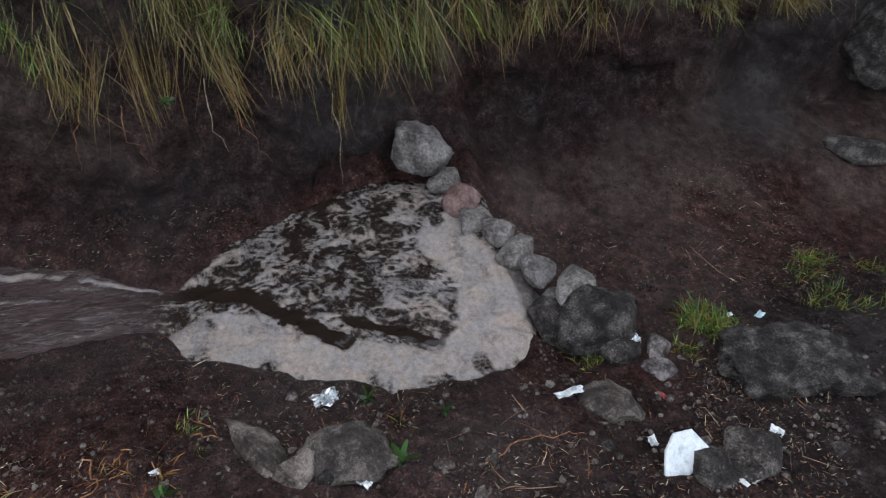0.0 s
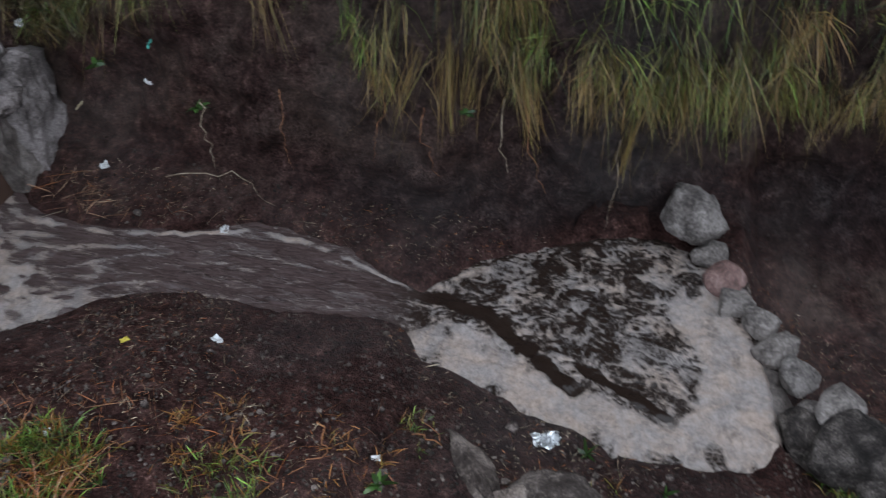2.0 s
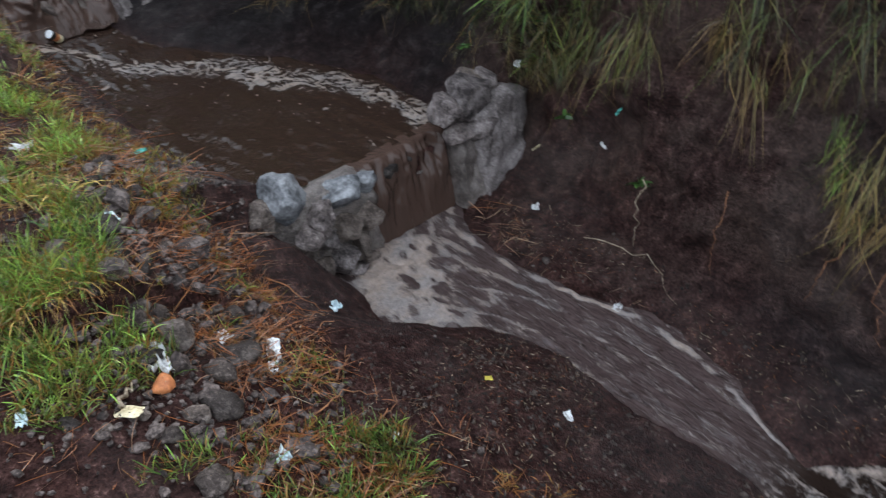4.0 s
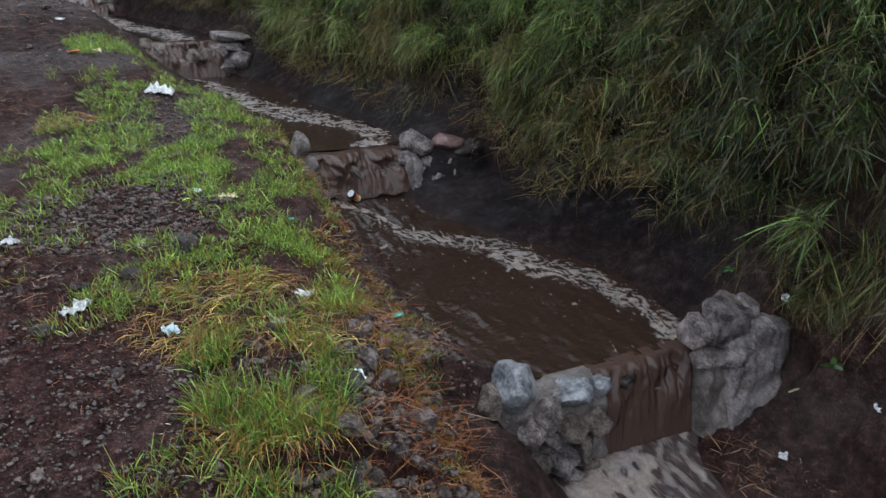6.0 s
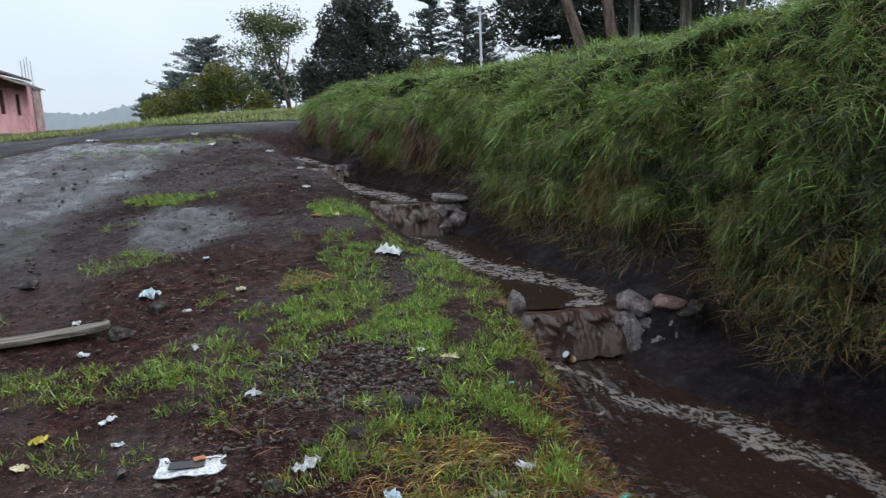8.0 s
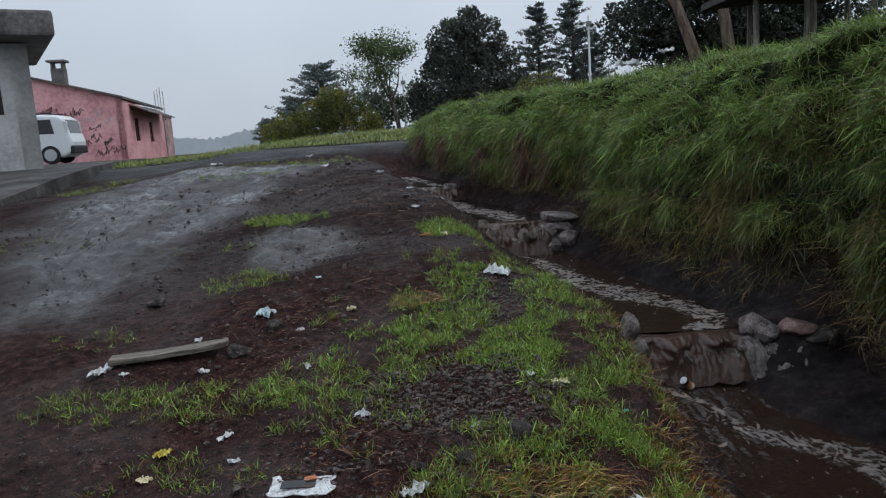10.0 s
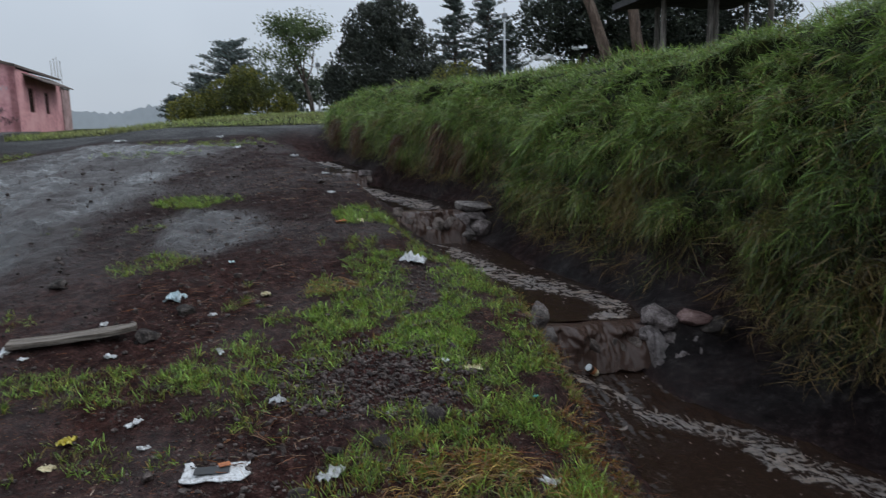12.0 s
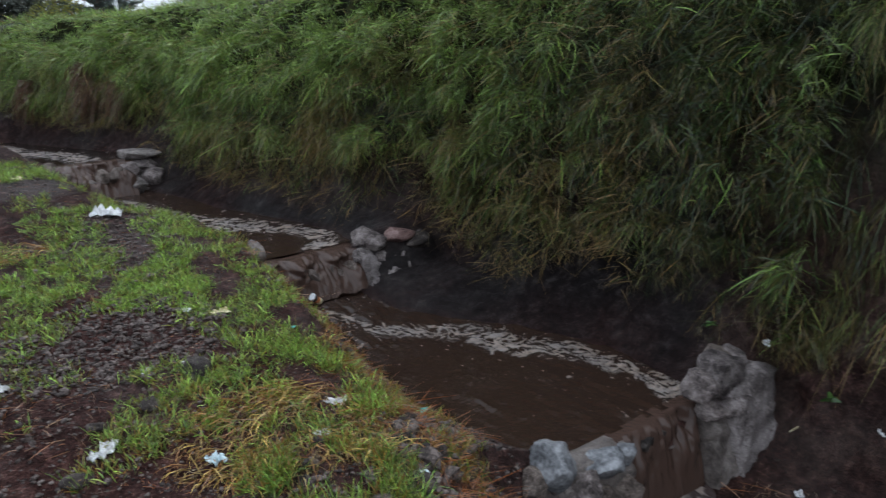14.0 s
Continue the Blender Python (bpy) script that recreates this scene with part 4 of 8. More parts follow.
dam_stones(dam_2, [(1.37, 2.40, 0.05, 0.20, 0.17, 0.20, BLUE_STONE, "blue-grey rock"), (1.65, 2.40, -0.03, 0.17, 0.15, 0.14, BLUE_STONE, "blue-grey rock"), (1.80, 2.42, -0.04, 0.11, 0.11, 0.10, BLUE_STONE, ""), (1.50, 2.35, -0.06, 0.12, 0.11, 0.15, G, ""), (1.43, 2.32, -0.10, 0.13, 0.10, 0.09, G, ""),
                   (1.52, 2.375, -0.17, 0.15, 0.10, 0.12, G, ""), (1.64, 2.38, -0.16, 0.15, 0.11, 0.13, B_, ""), (1.41, 2.37, -0.20, 0.15, 0.10, 0.12, B_, ""), (1.76, 2.39, -0.18, 0.14, 0.10, 0.15, B_, ""), (1.58, 2.36, -0.29, 0.17, 0.10, 0.13, G, ""), (1.71, 2.365, -0.31, 0.15, 0.10, 0.13, B_, ""), (1.47, 2.355, -0.31, 0.14, 0.10, 0.12, B_, ""), (1.28, 2.40, 0.02, 0.12, 0.12, 0.12, B_, ""), (1.63, 2.345, -0.39, 0.14, 0.09, 0.09, G, ""), (1.75, 2.35, -0.41, 0.12, 0.09, 0.08, B_, ""),
                   (2.26, 2.42, 0.105, 0.17, 0.16, 0.15, G, ""), (2.43, 2.43, 0.12, 0.22, 0.19, 0.19, G, "large grey rock"), (2.47, 2.38, -0.02, 0.22, 0.16, 0.13, G, ""), (2.33, 2.38, 0.0, 0.16, 0.14, 0.10, G, ""),
                   (2.66, 2.44, 0.02, 0.15, 0.15, 0.20, G, "rock under smeared mortar"), (2.59, 2.42, 0.06, 0.08, 0.08, 0.08, G, ""), (2.50, 2.50, 0.155, 0.12, 0.12, 0.11, B_, ""), (2.62, 2.50, 0.13, 0.15, 0.14, 0.13, G, ""), (1.93, 2.46, -0.07, 0.12, 0.09, 0.08, D, "dark stone awash on the crest"), (2.09, 2.47, -0.065, 0.10, 0.09, 0.07, D, "dark stone awash on the crest")], 200)

dam_3 = empty("check_dam", (1.6, 4.8, 0.1), "rubble check dam with a reddish stone and a thin waterfall", "dam", "check dams across the stream")
mortar_body(dam_3, MORTAR_WET, (0.98, 4.78), (2.16, 4.86), -0.05, 0.26, 0.10, 0.10, 14, 0.04)
mortar_body(dam_3, MORTAR, (1.78, 4.74), (2.12, 4.80), -0.02, 0.32, 0.16, 0.20, 15, 0.06)
mortar_body(dam_3, MORTAR_WET, (0.98, 4.76), (1.22, 4.78), 0.1, 0.36, 0.12, 0.08, 16, 0.04)
dam_stones(dam_3, [(1.12, 4.80, 0.44, 0.135, 0.12, 0.18, P_, "pale grey rock"), (0.98, 4.84, 0.43, 0.20, 0.15, 0.11, B_, "flat tan stone"), (1.89, 4.79, 0.41, 0.23, 0.18, 0.16, G, "big rounded grey rock"), (2.12, 4.77, 0.40, 0.21, 0.15, 0.12, R_, "reddish stone"),
                   (2.25, 4.72, 0.34, 0.17, 0.15, 0.13, D, ""), (1.83, 4.76, 0.31, 0.17, 0.14, 0.09, G, ""), (2.01, 4.76, 0.28, 0.22, 0.15, 0.11, G, ""), (2.12, 4.74, 0.22, 0.18, 0.14, 0.11, B_, ""), (1.98, 4.66, 0.17, 0.18, 0.14, 0.10, G, ""), (1.90, 4.62, 0.10, 0.16, 0.12, 0.08, B_, ""),
                   (1.30, 4.76, 0.22, 0.14, 0.10, 0.14, B_, "wet stone under the falling water"), (1.46, 4.74, 0.24, 0.15, 0.10, 0.14, B_, "wet stone under the falling water"), (1.62, 4.74, 0.22, 0.15, 0.10, 0.16, B_, "wet stone under the falling water"), (1.75, 4.74, 0.24, 0.13, 0.10, 0.14, B_, "wet stone under the falling water")], 300)

dam_4 = empty("check_dam", (0.9, 7.8, 0.5), "mortared stone check dam with flat capstones", "dam", "check dams across the stream")
mortar_body(dam_4, MORTAR_WET, (0.30, 7.80), (1.40, 7.84), 0.3, 0.66, 0.12, 0.16, 18, 0.04)
mortar_body(dam_4, MORTAR, (1.0, 7.76), (1.32, 7.82), 0.3, 0.70, 0.14, 0.16, 19, 0.05)
dam_stones(dam_4, [(1.17, 7.84, 0.785, 0.36, 0.24, 0.10, P_, "flat capstone"), (1.20, 7.76, 0.69, 0.26, 0.18, 0.11, G, ""), (1.06, 7.74, 0.66, 0.18, 0.14, 0.12, G, ""), (1.24, 7.68, 0.58, 0.22, 0.16, 0.14, G, ""), (1.10, 7.64, 0.53, 0.18, 0.14, 0.12, P_, ""),
                   (0.40, 7.82, 0.73, 0.22, 0.16, 0.10, B_, ""), (0.55, 7.74, 0.64, 0.20, 0.14, 0.16, B_, ""), (0.66, 7.66, 0.55, 0.18, 0.14, 0.14, P_, ""), (0.80, 7.70, 0.62, 0.15, 0.12, 0.16, B_, "wet stone under the falling water"), (0.94, 7.70, 0.60, 0.15, 0.12, 0.16, B_, "wet stone under the falling water")], 400)

dam_5 = empty("check_dam", (-0.1, 10.4, 0.8), "small stone check dam far up the stream", "dam", "check dams across the stream")
mortar_body(dam_5, MORTAR_WET, (-0.55, 10.36), (0.30, 10.42), 0.65, 0.90, 0.14, 0.12, 22, 0.05)
dam_stones(dam_5, [(0.14, 10.42, 0.95, 0.26, 0.2, 0.12, G, ""), (0.20, 10.34, 0.86, 0.22, 0.18, 0.14, B_, ""), (-0.38, 10.36, 0.88, 0.2, 0.16, 0.10, B_, ""), (0.02, 10.30, 0.80, 0.2, 0.14, 0.12, G, "")], 500)

# ---------- grass of the bank ----------
# places where the turf has died back to hanging roots: y, half width, top, foot
DEAD_TURF = [(8.82, 0.17, 1.64, 1.08), (9.83, 0.13, 1.48, 1.16), (11.08, 0.26, 1.64, 1.28), (12.15, 0.32, 1.68, 1.38), (8.35, 0.12, 1.46, 1.20)]


def bank_grass():
    rnd = np.random.RandomState(11)
    roots, ways, lens, wid, droop, dry, clump, curl = [], [], [], [], [], [], [], []

    # the height to which the turf hangs down, along the bank
    tips = tab([(-3, -0.2), (-2.55, -0.2), (-2.13, -0.18), (-1.53, 0.0), (-1.43, -0.14), (-1.28, -0.14), (-1.11, -0.06), (-0.98, -0.1), (-0.78, -0.02), (-0.6, -0.09), (-0.44, -0.08), (-0.3, -0.04), (-0.2, 0.02), (-0.11, -0.04), (-0.05, 0.12), (0.04, 0.04), (0.15, 0.12),
                (0.26, 0.1), (0.35, 0.24), (0.45, 0.12), (0.54, 0.0), (0.63, 0.06), (0.75, 0.0), (0.79, 0.1), (0.87, 0.2), (0.93, 0.42), (1.27, 0.4), (1.7, 0.26), (1.9, 0.2), (2.15, 0.12), (2.4, 0.1), (2.7, 0.16), (2.82, 0.4), (2.97, 0.28), (3.11, 0.24), (3.3, 0.5), (3.5, 0.46), (3.84, 0.24), (4.1, 0.13),
                (4.29, 0.28), (4.5, 0.34), (4.75, 0.46), (5.0, 0.42), (5.3, 0.41), (5.45, 0.4), (5.6, 0.46), (6.06, 0.58), (6.35, 0.56), (7.1, 0.6), (7.4, 0.64), (7.6, 0.67), (7.96, 0.76), (8.2, 0.94), (8.5, 0.98), (9.1, 0.92), (9.5, 0.97), (10.4, 1.07), (11.6, 1.14), (12.5, 1.3)])

    def ragged(y):
        return 0.03 * noise.noise(Vector((y * 3.1, 2, 2))) + 0.06 * noise.noise(Vector((y * 8.5, 4, 2))) + 0.06 * noise.noise(Vector((y * 19, 6, 2)))

    def tuft(x, y, z, normal, count, length, spread, dryness, green, sag, thin=1.0, wild=0.36, twist=0.4, loose=0.42):
        """One head of grass: short blades in all directions, arching over and hanging."""
        lean = rnd.normal(0, loose, 3)
        low = tips(y) + ragged(y)
        off = rnd.normal(0, spread, (count, 3))
        w = np.array(normal) * 0.55 + lean + rnd.normal(0, wild, (count, 3))
        w /= np.linalg.norm(w, axis=1, keepdims=True) + 1e-9
        k = length * rnd.uniform(0.35, 1.4, count)
        s = sag * rnd.uniform(0.1, 1.5, count)
        pz = z + off[:, 2] * 0.5
        fall = np.maximum(s - w[:, 2], 1e-3)
        k = np.where(pz - fall * k < low - 0.1 * (rnd.rand(count) < 0.1), np.maximum(0.03, (pz - low) / fall) * rnd.uniform(0.6, 1.1, count), k)
        roots.append(np.stack([x + off[:, 0], y + off[:, 1], pz], 1))
        ways.append(w)
        lens.append(k)
        wid.append((0.0008 + 0.0020 * rnd.rand(count) ** 2) * thin)
        droop.append(s)
        dry.append(np.where(rnd.rand(count) < 0.92, np.clip(dryness + rnd.normal(0, 0.22, count), 0, 1), rnd.rand(count)))
        clump.append(np.clip(green + rnd.normal(0, 0.15) + rnd.normal(0, 0.2, count), 0, 1))
        curl.append(np.stack([rnd.normal(-0.05, twist, count), rnd.normal(0, twist, count), -np.ones(count)], 1))

    def slope_tufts(y0, y1, per_m2, count, length, up, thin=1.0):
        n = int((y1 - y0) * 1.9 * up * per_m2)
        for _ in range(n):
            y = rnd.uniform(y0, y1)
            f = rnd.rand() ** 0.9 * up
            if 0.85 < y < 1.75 and f < 0.12:
                continue
            x = FOOT(y) + float(np.interp(f, [0, 0.25, 0.55, 0.8, 1.0], [0.09, 0.10, 0.16, 0.50, 1.6] if y > 2.2 else [0.17, 0.24, 0.34, 0.66, 1.7]))
            z = ground_z(x, y) if y < 2.2 else max(ground_z(x, y), LEVEL(y) + ROOTS(y) + f * 1.08 * (CREST(y) - LEVEL(y) - ROOTS(y)) if f < 0.85 else -9)
            if z < tips(y) + ragged(y) + 0.02:
                continue
            if y > 5 and any(abs(y - c) < w * 0.85 and z < top for c, w, top, foot in DEAD_TURF) and rnd.rand() < 0.85:
                continue
            # cushions: the sward bulges out in shelves, with dark hollows between
            if y < 2.2 and noise.noise(Vector((y * 5.5, 3, 3))) + 0.5 * noise.noise(Vector((y * 13, 3, 8))) < 0.02 and rnd.rand() < 0.9:
                continue
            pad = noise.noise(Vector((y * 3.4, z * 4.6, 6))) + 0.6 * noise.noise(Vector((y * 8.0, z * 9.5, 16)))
            if pad < -0.22 and rnd.rand() < 0.8:
                continue
            x -= 0.20 * max(0.0, pad)
            z += 0.07 * max(0.0, pad)
            patch = noise.noise(Vector((y * 1.7, z * 2.6, 3))) * 0.5 + 0.25 * noise.noise(Vector((y * 5, z * 6, 8))) + 0.5
            near = y < 2.2
            dryness = 0.02 + (0.42 if near else 0.34) * smooth(0.28, 0.0, f) + (0.45 if 2.2 < y < 4.5 and f > 0.25 else 0.7) * smooth(0.53, 0.72, patch) * smooth(0.75, 0.2, f) + (0.11 if near else 0.0) + 0.3 * smooth(0.35, 0.5, y) * smooth(0.95, 0.8, y)
            dryness *= 1 - 0.35 * smooth(1.2, 1.8, y)
            dryness *= 1 - 0.5 * smooth(3.6, 3.0, y) * smooth(2.0, 2.4, y)
            # green carries painted light: bright tops, dark hollows, dark low near bank
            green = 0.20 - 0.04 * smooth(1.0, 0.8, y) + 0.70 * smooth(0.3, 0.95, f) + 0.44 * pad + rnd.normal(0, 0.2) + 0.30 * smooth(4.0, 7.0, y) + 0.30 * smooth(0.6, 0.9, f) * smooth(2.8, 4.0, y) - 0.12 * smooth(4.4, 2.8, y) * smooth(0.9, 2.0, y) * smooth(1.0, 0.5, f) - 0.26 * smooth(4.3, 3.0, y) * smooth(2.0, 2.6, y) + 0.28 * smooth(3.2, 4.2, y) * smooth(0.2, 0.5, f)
            lush = 1 + 0.35 * noise.noise(Vector((y * 1.6, z * 2.2, 14)))
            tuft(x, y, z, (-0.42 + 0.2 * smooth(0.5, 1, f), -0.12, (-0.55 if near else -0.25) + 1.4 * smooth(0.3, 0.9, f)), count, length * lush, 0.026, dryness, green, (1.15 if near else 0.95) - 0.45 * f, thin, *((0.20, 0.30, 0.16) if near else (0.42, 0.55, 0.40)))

    slope_tufts(-2.6, 0.9, 330, 22, 0.17, 0.5, 1.0)
    slope_tufts(0.9, 2.2, 380, 22, 0.13, 0.9, 0.95)
    slope_tufts(2.2, 6.0, 620, 20, 0.100, 1.0, 1.3)
    slope_tufts(6.0, 9.0, 460, 17, 0.110, 1.0, 1.6)
    slope_tufts(9.0, 13.5, 330, 16, 0.12, 1.0, 1.7)
    # the hanging fringe at the turf's edge, in curtains with gaps between
    for y in np.arange(-2.6, 12.6, 0.011):
        if 0.92 < y < 1.72 and rnd.rand() < 0.97 or y < -1.6 and rnd.rand() < 0.8:
            continue
        den = noise.noise(Vector((y * 2.6, 5, 5))) * 0.5 + 0.4 * noise.noise(Vector((y * 8, 5, 9))) + 0.5
        if den < (0.46 if y < 2.2 else 0.40):
            continue
        low = tips(y) + ragged(y)
        edge = max(LEVEL(y) + ROOTS(y), low + 0.06)
        brown = (0.42 if y < 1.5 else 0.08 if y < 3.4 else 0.28) + 0.8 * noise.noise(Vector((y * 3.7, 1, 2)))
        if y < 2.2:
            z = edge + rnd.uniform(-0.02, 0.22)
            tuft(FOOT(y) + 0.13, y, z, (-0.42, 0, -0.75), 10, max(0.06, z - low) * rnd.uniform(0.5, 1.05), 0.02, brown, 0.42 + rnd.normal(0, 0.28), 0.8, 0.8, 0.14, 0.35, 0.16)
            continue
        # farther on, short blades clothe the overhang down to its ragged edge
        for _ in range(2):
            z = low + (edge + 0.1 - low) * rnd.rand() ** 0.8 + 0.03
            f = (z - low) / (edge + 0.1 - low)
            # fringe green drops low down and near, painting in the overhang's shade
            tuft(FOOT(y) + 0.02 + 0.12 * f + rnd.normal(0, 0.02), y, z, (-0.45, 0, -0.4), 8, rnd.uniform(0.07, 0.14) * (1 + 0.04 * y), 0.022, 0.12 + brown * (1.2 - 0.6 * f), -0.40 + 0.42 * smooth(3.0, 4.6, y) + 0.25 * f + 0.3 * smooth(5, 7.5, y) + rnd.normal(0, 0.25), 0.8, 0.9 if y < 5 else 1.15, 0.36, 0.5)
    # curled straw strands that dangle into the gaps
    for _ in range(260):
        y = rnd.uniform(-1.7, 0.9) if rnd.rand() < 0.6 else rnd.uniform(1.7, 5.5)
        roots.append(np.array([[FOOT(y) + 0.08, y, tips(y) + rnd.uniform(0.06, 0.3)]]))
        ways.append(np.array([[-0.5, rnd.normal(0, 0.3), rnd.normal(-0.2, 0.3)]]))
        lens.append(np.array([rnd.uniform(0.08, 0.19)]))
        wid.append(np.array([rnd.uniform(0.0010, 0.002)]))
        droop.append(np.array([rnd.uniform(0.8, 1.3)]))
        dry.append(np.array([rnd.uniform(0.7, 1.0)]))
        clump.append(np.array([rnd.rand()]))
        curl.append(np.array([[0.1, rnd.normal(0, 0.7), -1]]))
    # twisted tresses of dead grass that hang from the turf over the cut wall: root y, z, tip y, z
    for y0, z0, y1, z1, count in [(0.22, 0.25, 0.15, -0.11, 46), (0.50, 0.33, 0.50, -0.10, 30), (-0.22, 0.06, -0.155, -0.43, 30), (0.63, 0.30, 0.72, -0.02, 26), (0.42, 0.20, 0.42, -0.06, 24), (-0.06, 0.2, -0.06, -0.06, 26), (-0.38, 0.10, -0.41, -0.12, 20), (0.02, 0.25, 0.04, 0.02, 24), (-0.95, 0.1, -0.97, -0.18, 18), (1.22, 0.55, 1.16, 0.2, 20)]:
        p0 = np.array([FOOT(y0) + 0.10, y0, z0]) + rnd.normal(0, 1, (count, 3)) * (0.015, 0.035, 0.04)
        p1 = np.array([FOOT(y1) + 0.0, y1, z1]) + rnd.normal(0, 1, (count, 3)) * (0.008, 0.014, 0.01)
        reach = p1 - p0
        full = np.linalg.norm(reach, axis=1)
        roots.append(p0)
        ways.append(reach + rnd.normal(0, 0.03, (count, 3)))
        lens.append(full * rnd.uniform(0.45, 1.03, count))
        wid.append(rnd.uniform(0.0008, 0.0019, count))
        droop.append(rnd.uniform(0.03, 0.22, count))
        dry.append(rnd.uniform(0.6, 1.0, count))
        clump.append(rnd.uniform(0, 0.8, count))
        curl.append(rnd.normal(0, 0.5, (count, 3)))
    # pale withered blades among the green ones, thickest low on the bank
    for _ in range(2600):
        y = 3.1 + 6.0 * rnd.rand() ** 1.4
        f = rnd.rand() ** 1.5
        if noise.noise(Vector((y * 2.4, f * 3, 51))) < -0.1:
            continue
        low = tips(y) + ragged(y)
        z = low + 0.04 + f * 0.8 * max(0.2, CREST(y) - low)
        roots.append(np.array([[FOOT(y) - 0.02 + 0.14 * f + rnd.normal(0, 0.03), y, z]]))
        ways.append(np.array([[-0.8, rnd.normal(0, 0.5), rnd.normal(0.2, 0.4)]]))
        lens.append(np.array([rnd.uniform(0.05, 0.12)]))
        wid.append(np.array([rnd.uniform(0.0008, 0.0016) * (1 + 0.09 * y)]))
        droop.append(np.array([rnd.uniform(0.7, 1.3)]))
        dry.append(np.array([rnd.uniform(0.75, 1.0)]))
        clump.append(np.array([rnd.rand()]))
        curl.append(np.array([[rnd.normal(0, 0.9), rnd.normal(0, 1.2), -0.8]]))
    roots, ways, lens, wid, droop, dry, clump, curl = (np.concatenate(v) for v in (roots, ways, lens, wid, droop, dry, clump, curl))
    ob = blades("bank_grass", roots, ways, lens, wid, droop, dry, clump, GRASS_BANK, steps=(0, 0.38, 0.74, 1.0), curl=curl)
    return tagged(ob, "long wet green grass drooping over the bank, straw-coloured at the roots", "grass", kind="stuff")


bank_grass()


def hanging_roots():
    """Curtains of rusty dead roots and withered grass below the far turf."""
    rnd = np.random.RandomState(13)
    roots, ways, lens, wid, droop, dry, clump, curl = [], [], [], [], [], [], [], []
    for c, w, top, foot in DEAD_TURF:
        for _ in range(int(700 * w / 0.17)):
            y = c + w * rnd.normal(0, 0.45)
            z = foot + (top - foot) * rnd.uniform(0.25, 1.0)
            roots.append((FOOT(y) - 0.03 + 0.06 * rnd.rand(), y, z))
            ways.append((-0.5, rnd.normal(0, 0.25), rnd.normal(-0.3, 0.3)))
            lens.append(rnd.uniform(0.08, 0.24))
            wid.append(rnd.uniform(0.0015, 0.0034))
            droop.append(rnd.uniform(0.7, 1.1))
            dry.append(1.0 if rnd.rand() < 0.55 else 0.1)
            clump.append(rnd.rand())
            curl.append((rnd.normal(0.2, 0.3), rnd.normal(0, 0.35), -1))
    ob = blades("hanging_roots", roots, ways, lens, wid, droop, dry, clump, DEAD_ROOTS, curl=curl)
    return tagged(ob, "curtains of rusty brown dead roots hanging below the turf", "roots", kind="stuff")


hanging_roots()


def hill_grass():
    rnd = np.random.RandomState(5)
    roots, ways, lens, wid, droop, dry, clump = [], [], [], [], [], [], []
    for _ in range(2600):
        y = rnd.uniform(-1.5, 15)
        x = FOOT(min(y, 13.2)) + rnd.uniform(0.8, 5.5)
        z = ground_z(x, y)
        green = 0.5 + 0.4 * noise.noise(Vector((x * 0.8, y * 0.8, 2)))
        for _ in range(9):
            roots.append((x + rnd.normal(0, 0.08), y + rnd.normal(0, 0.08), z - 0.03))
            ways.append((rnd.normal(-0.15, 0.4), rnd.normal(0, 0.4), 1))
            lens.append(rnd.uniform(0.16, 0.34))
            wid.append(rnd.uniform(0.003, 0.006))
            droop.append(rnd.uniform(0.2, 0.7))
            dry.append(0.1 if rnd.rand() < 0.85 else 0.7)
            clump.append(green)
    ob = blades("hill_grass", roots, ways, lens, wid, droop, dry, clump, GRASS_BANK)
    return tagged(ob, "green grass on top of the bank", "grass", kind="stuff")


hill_grass()

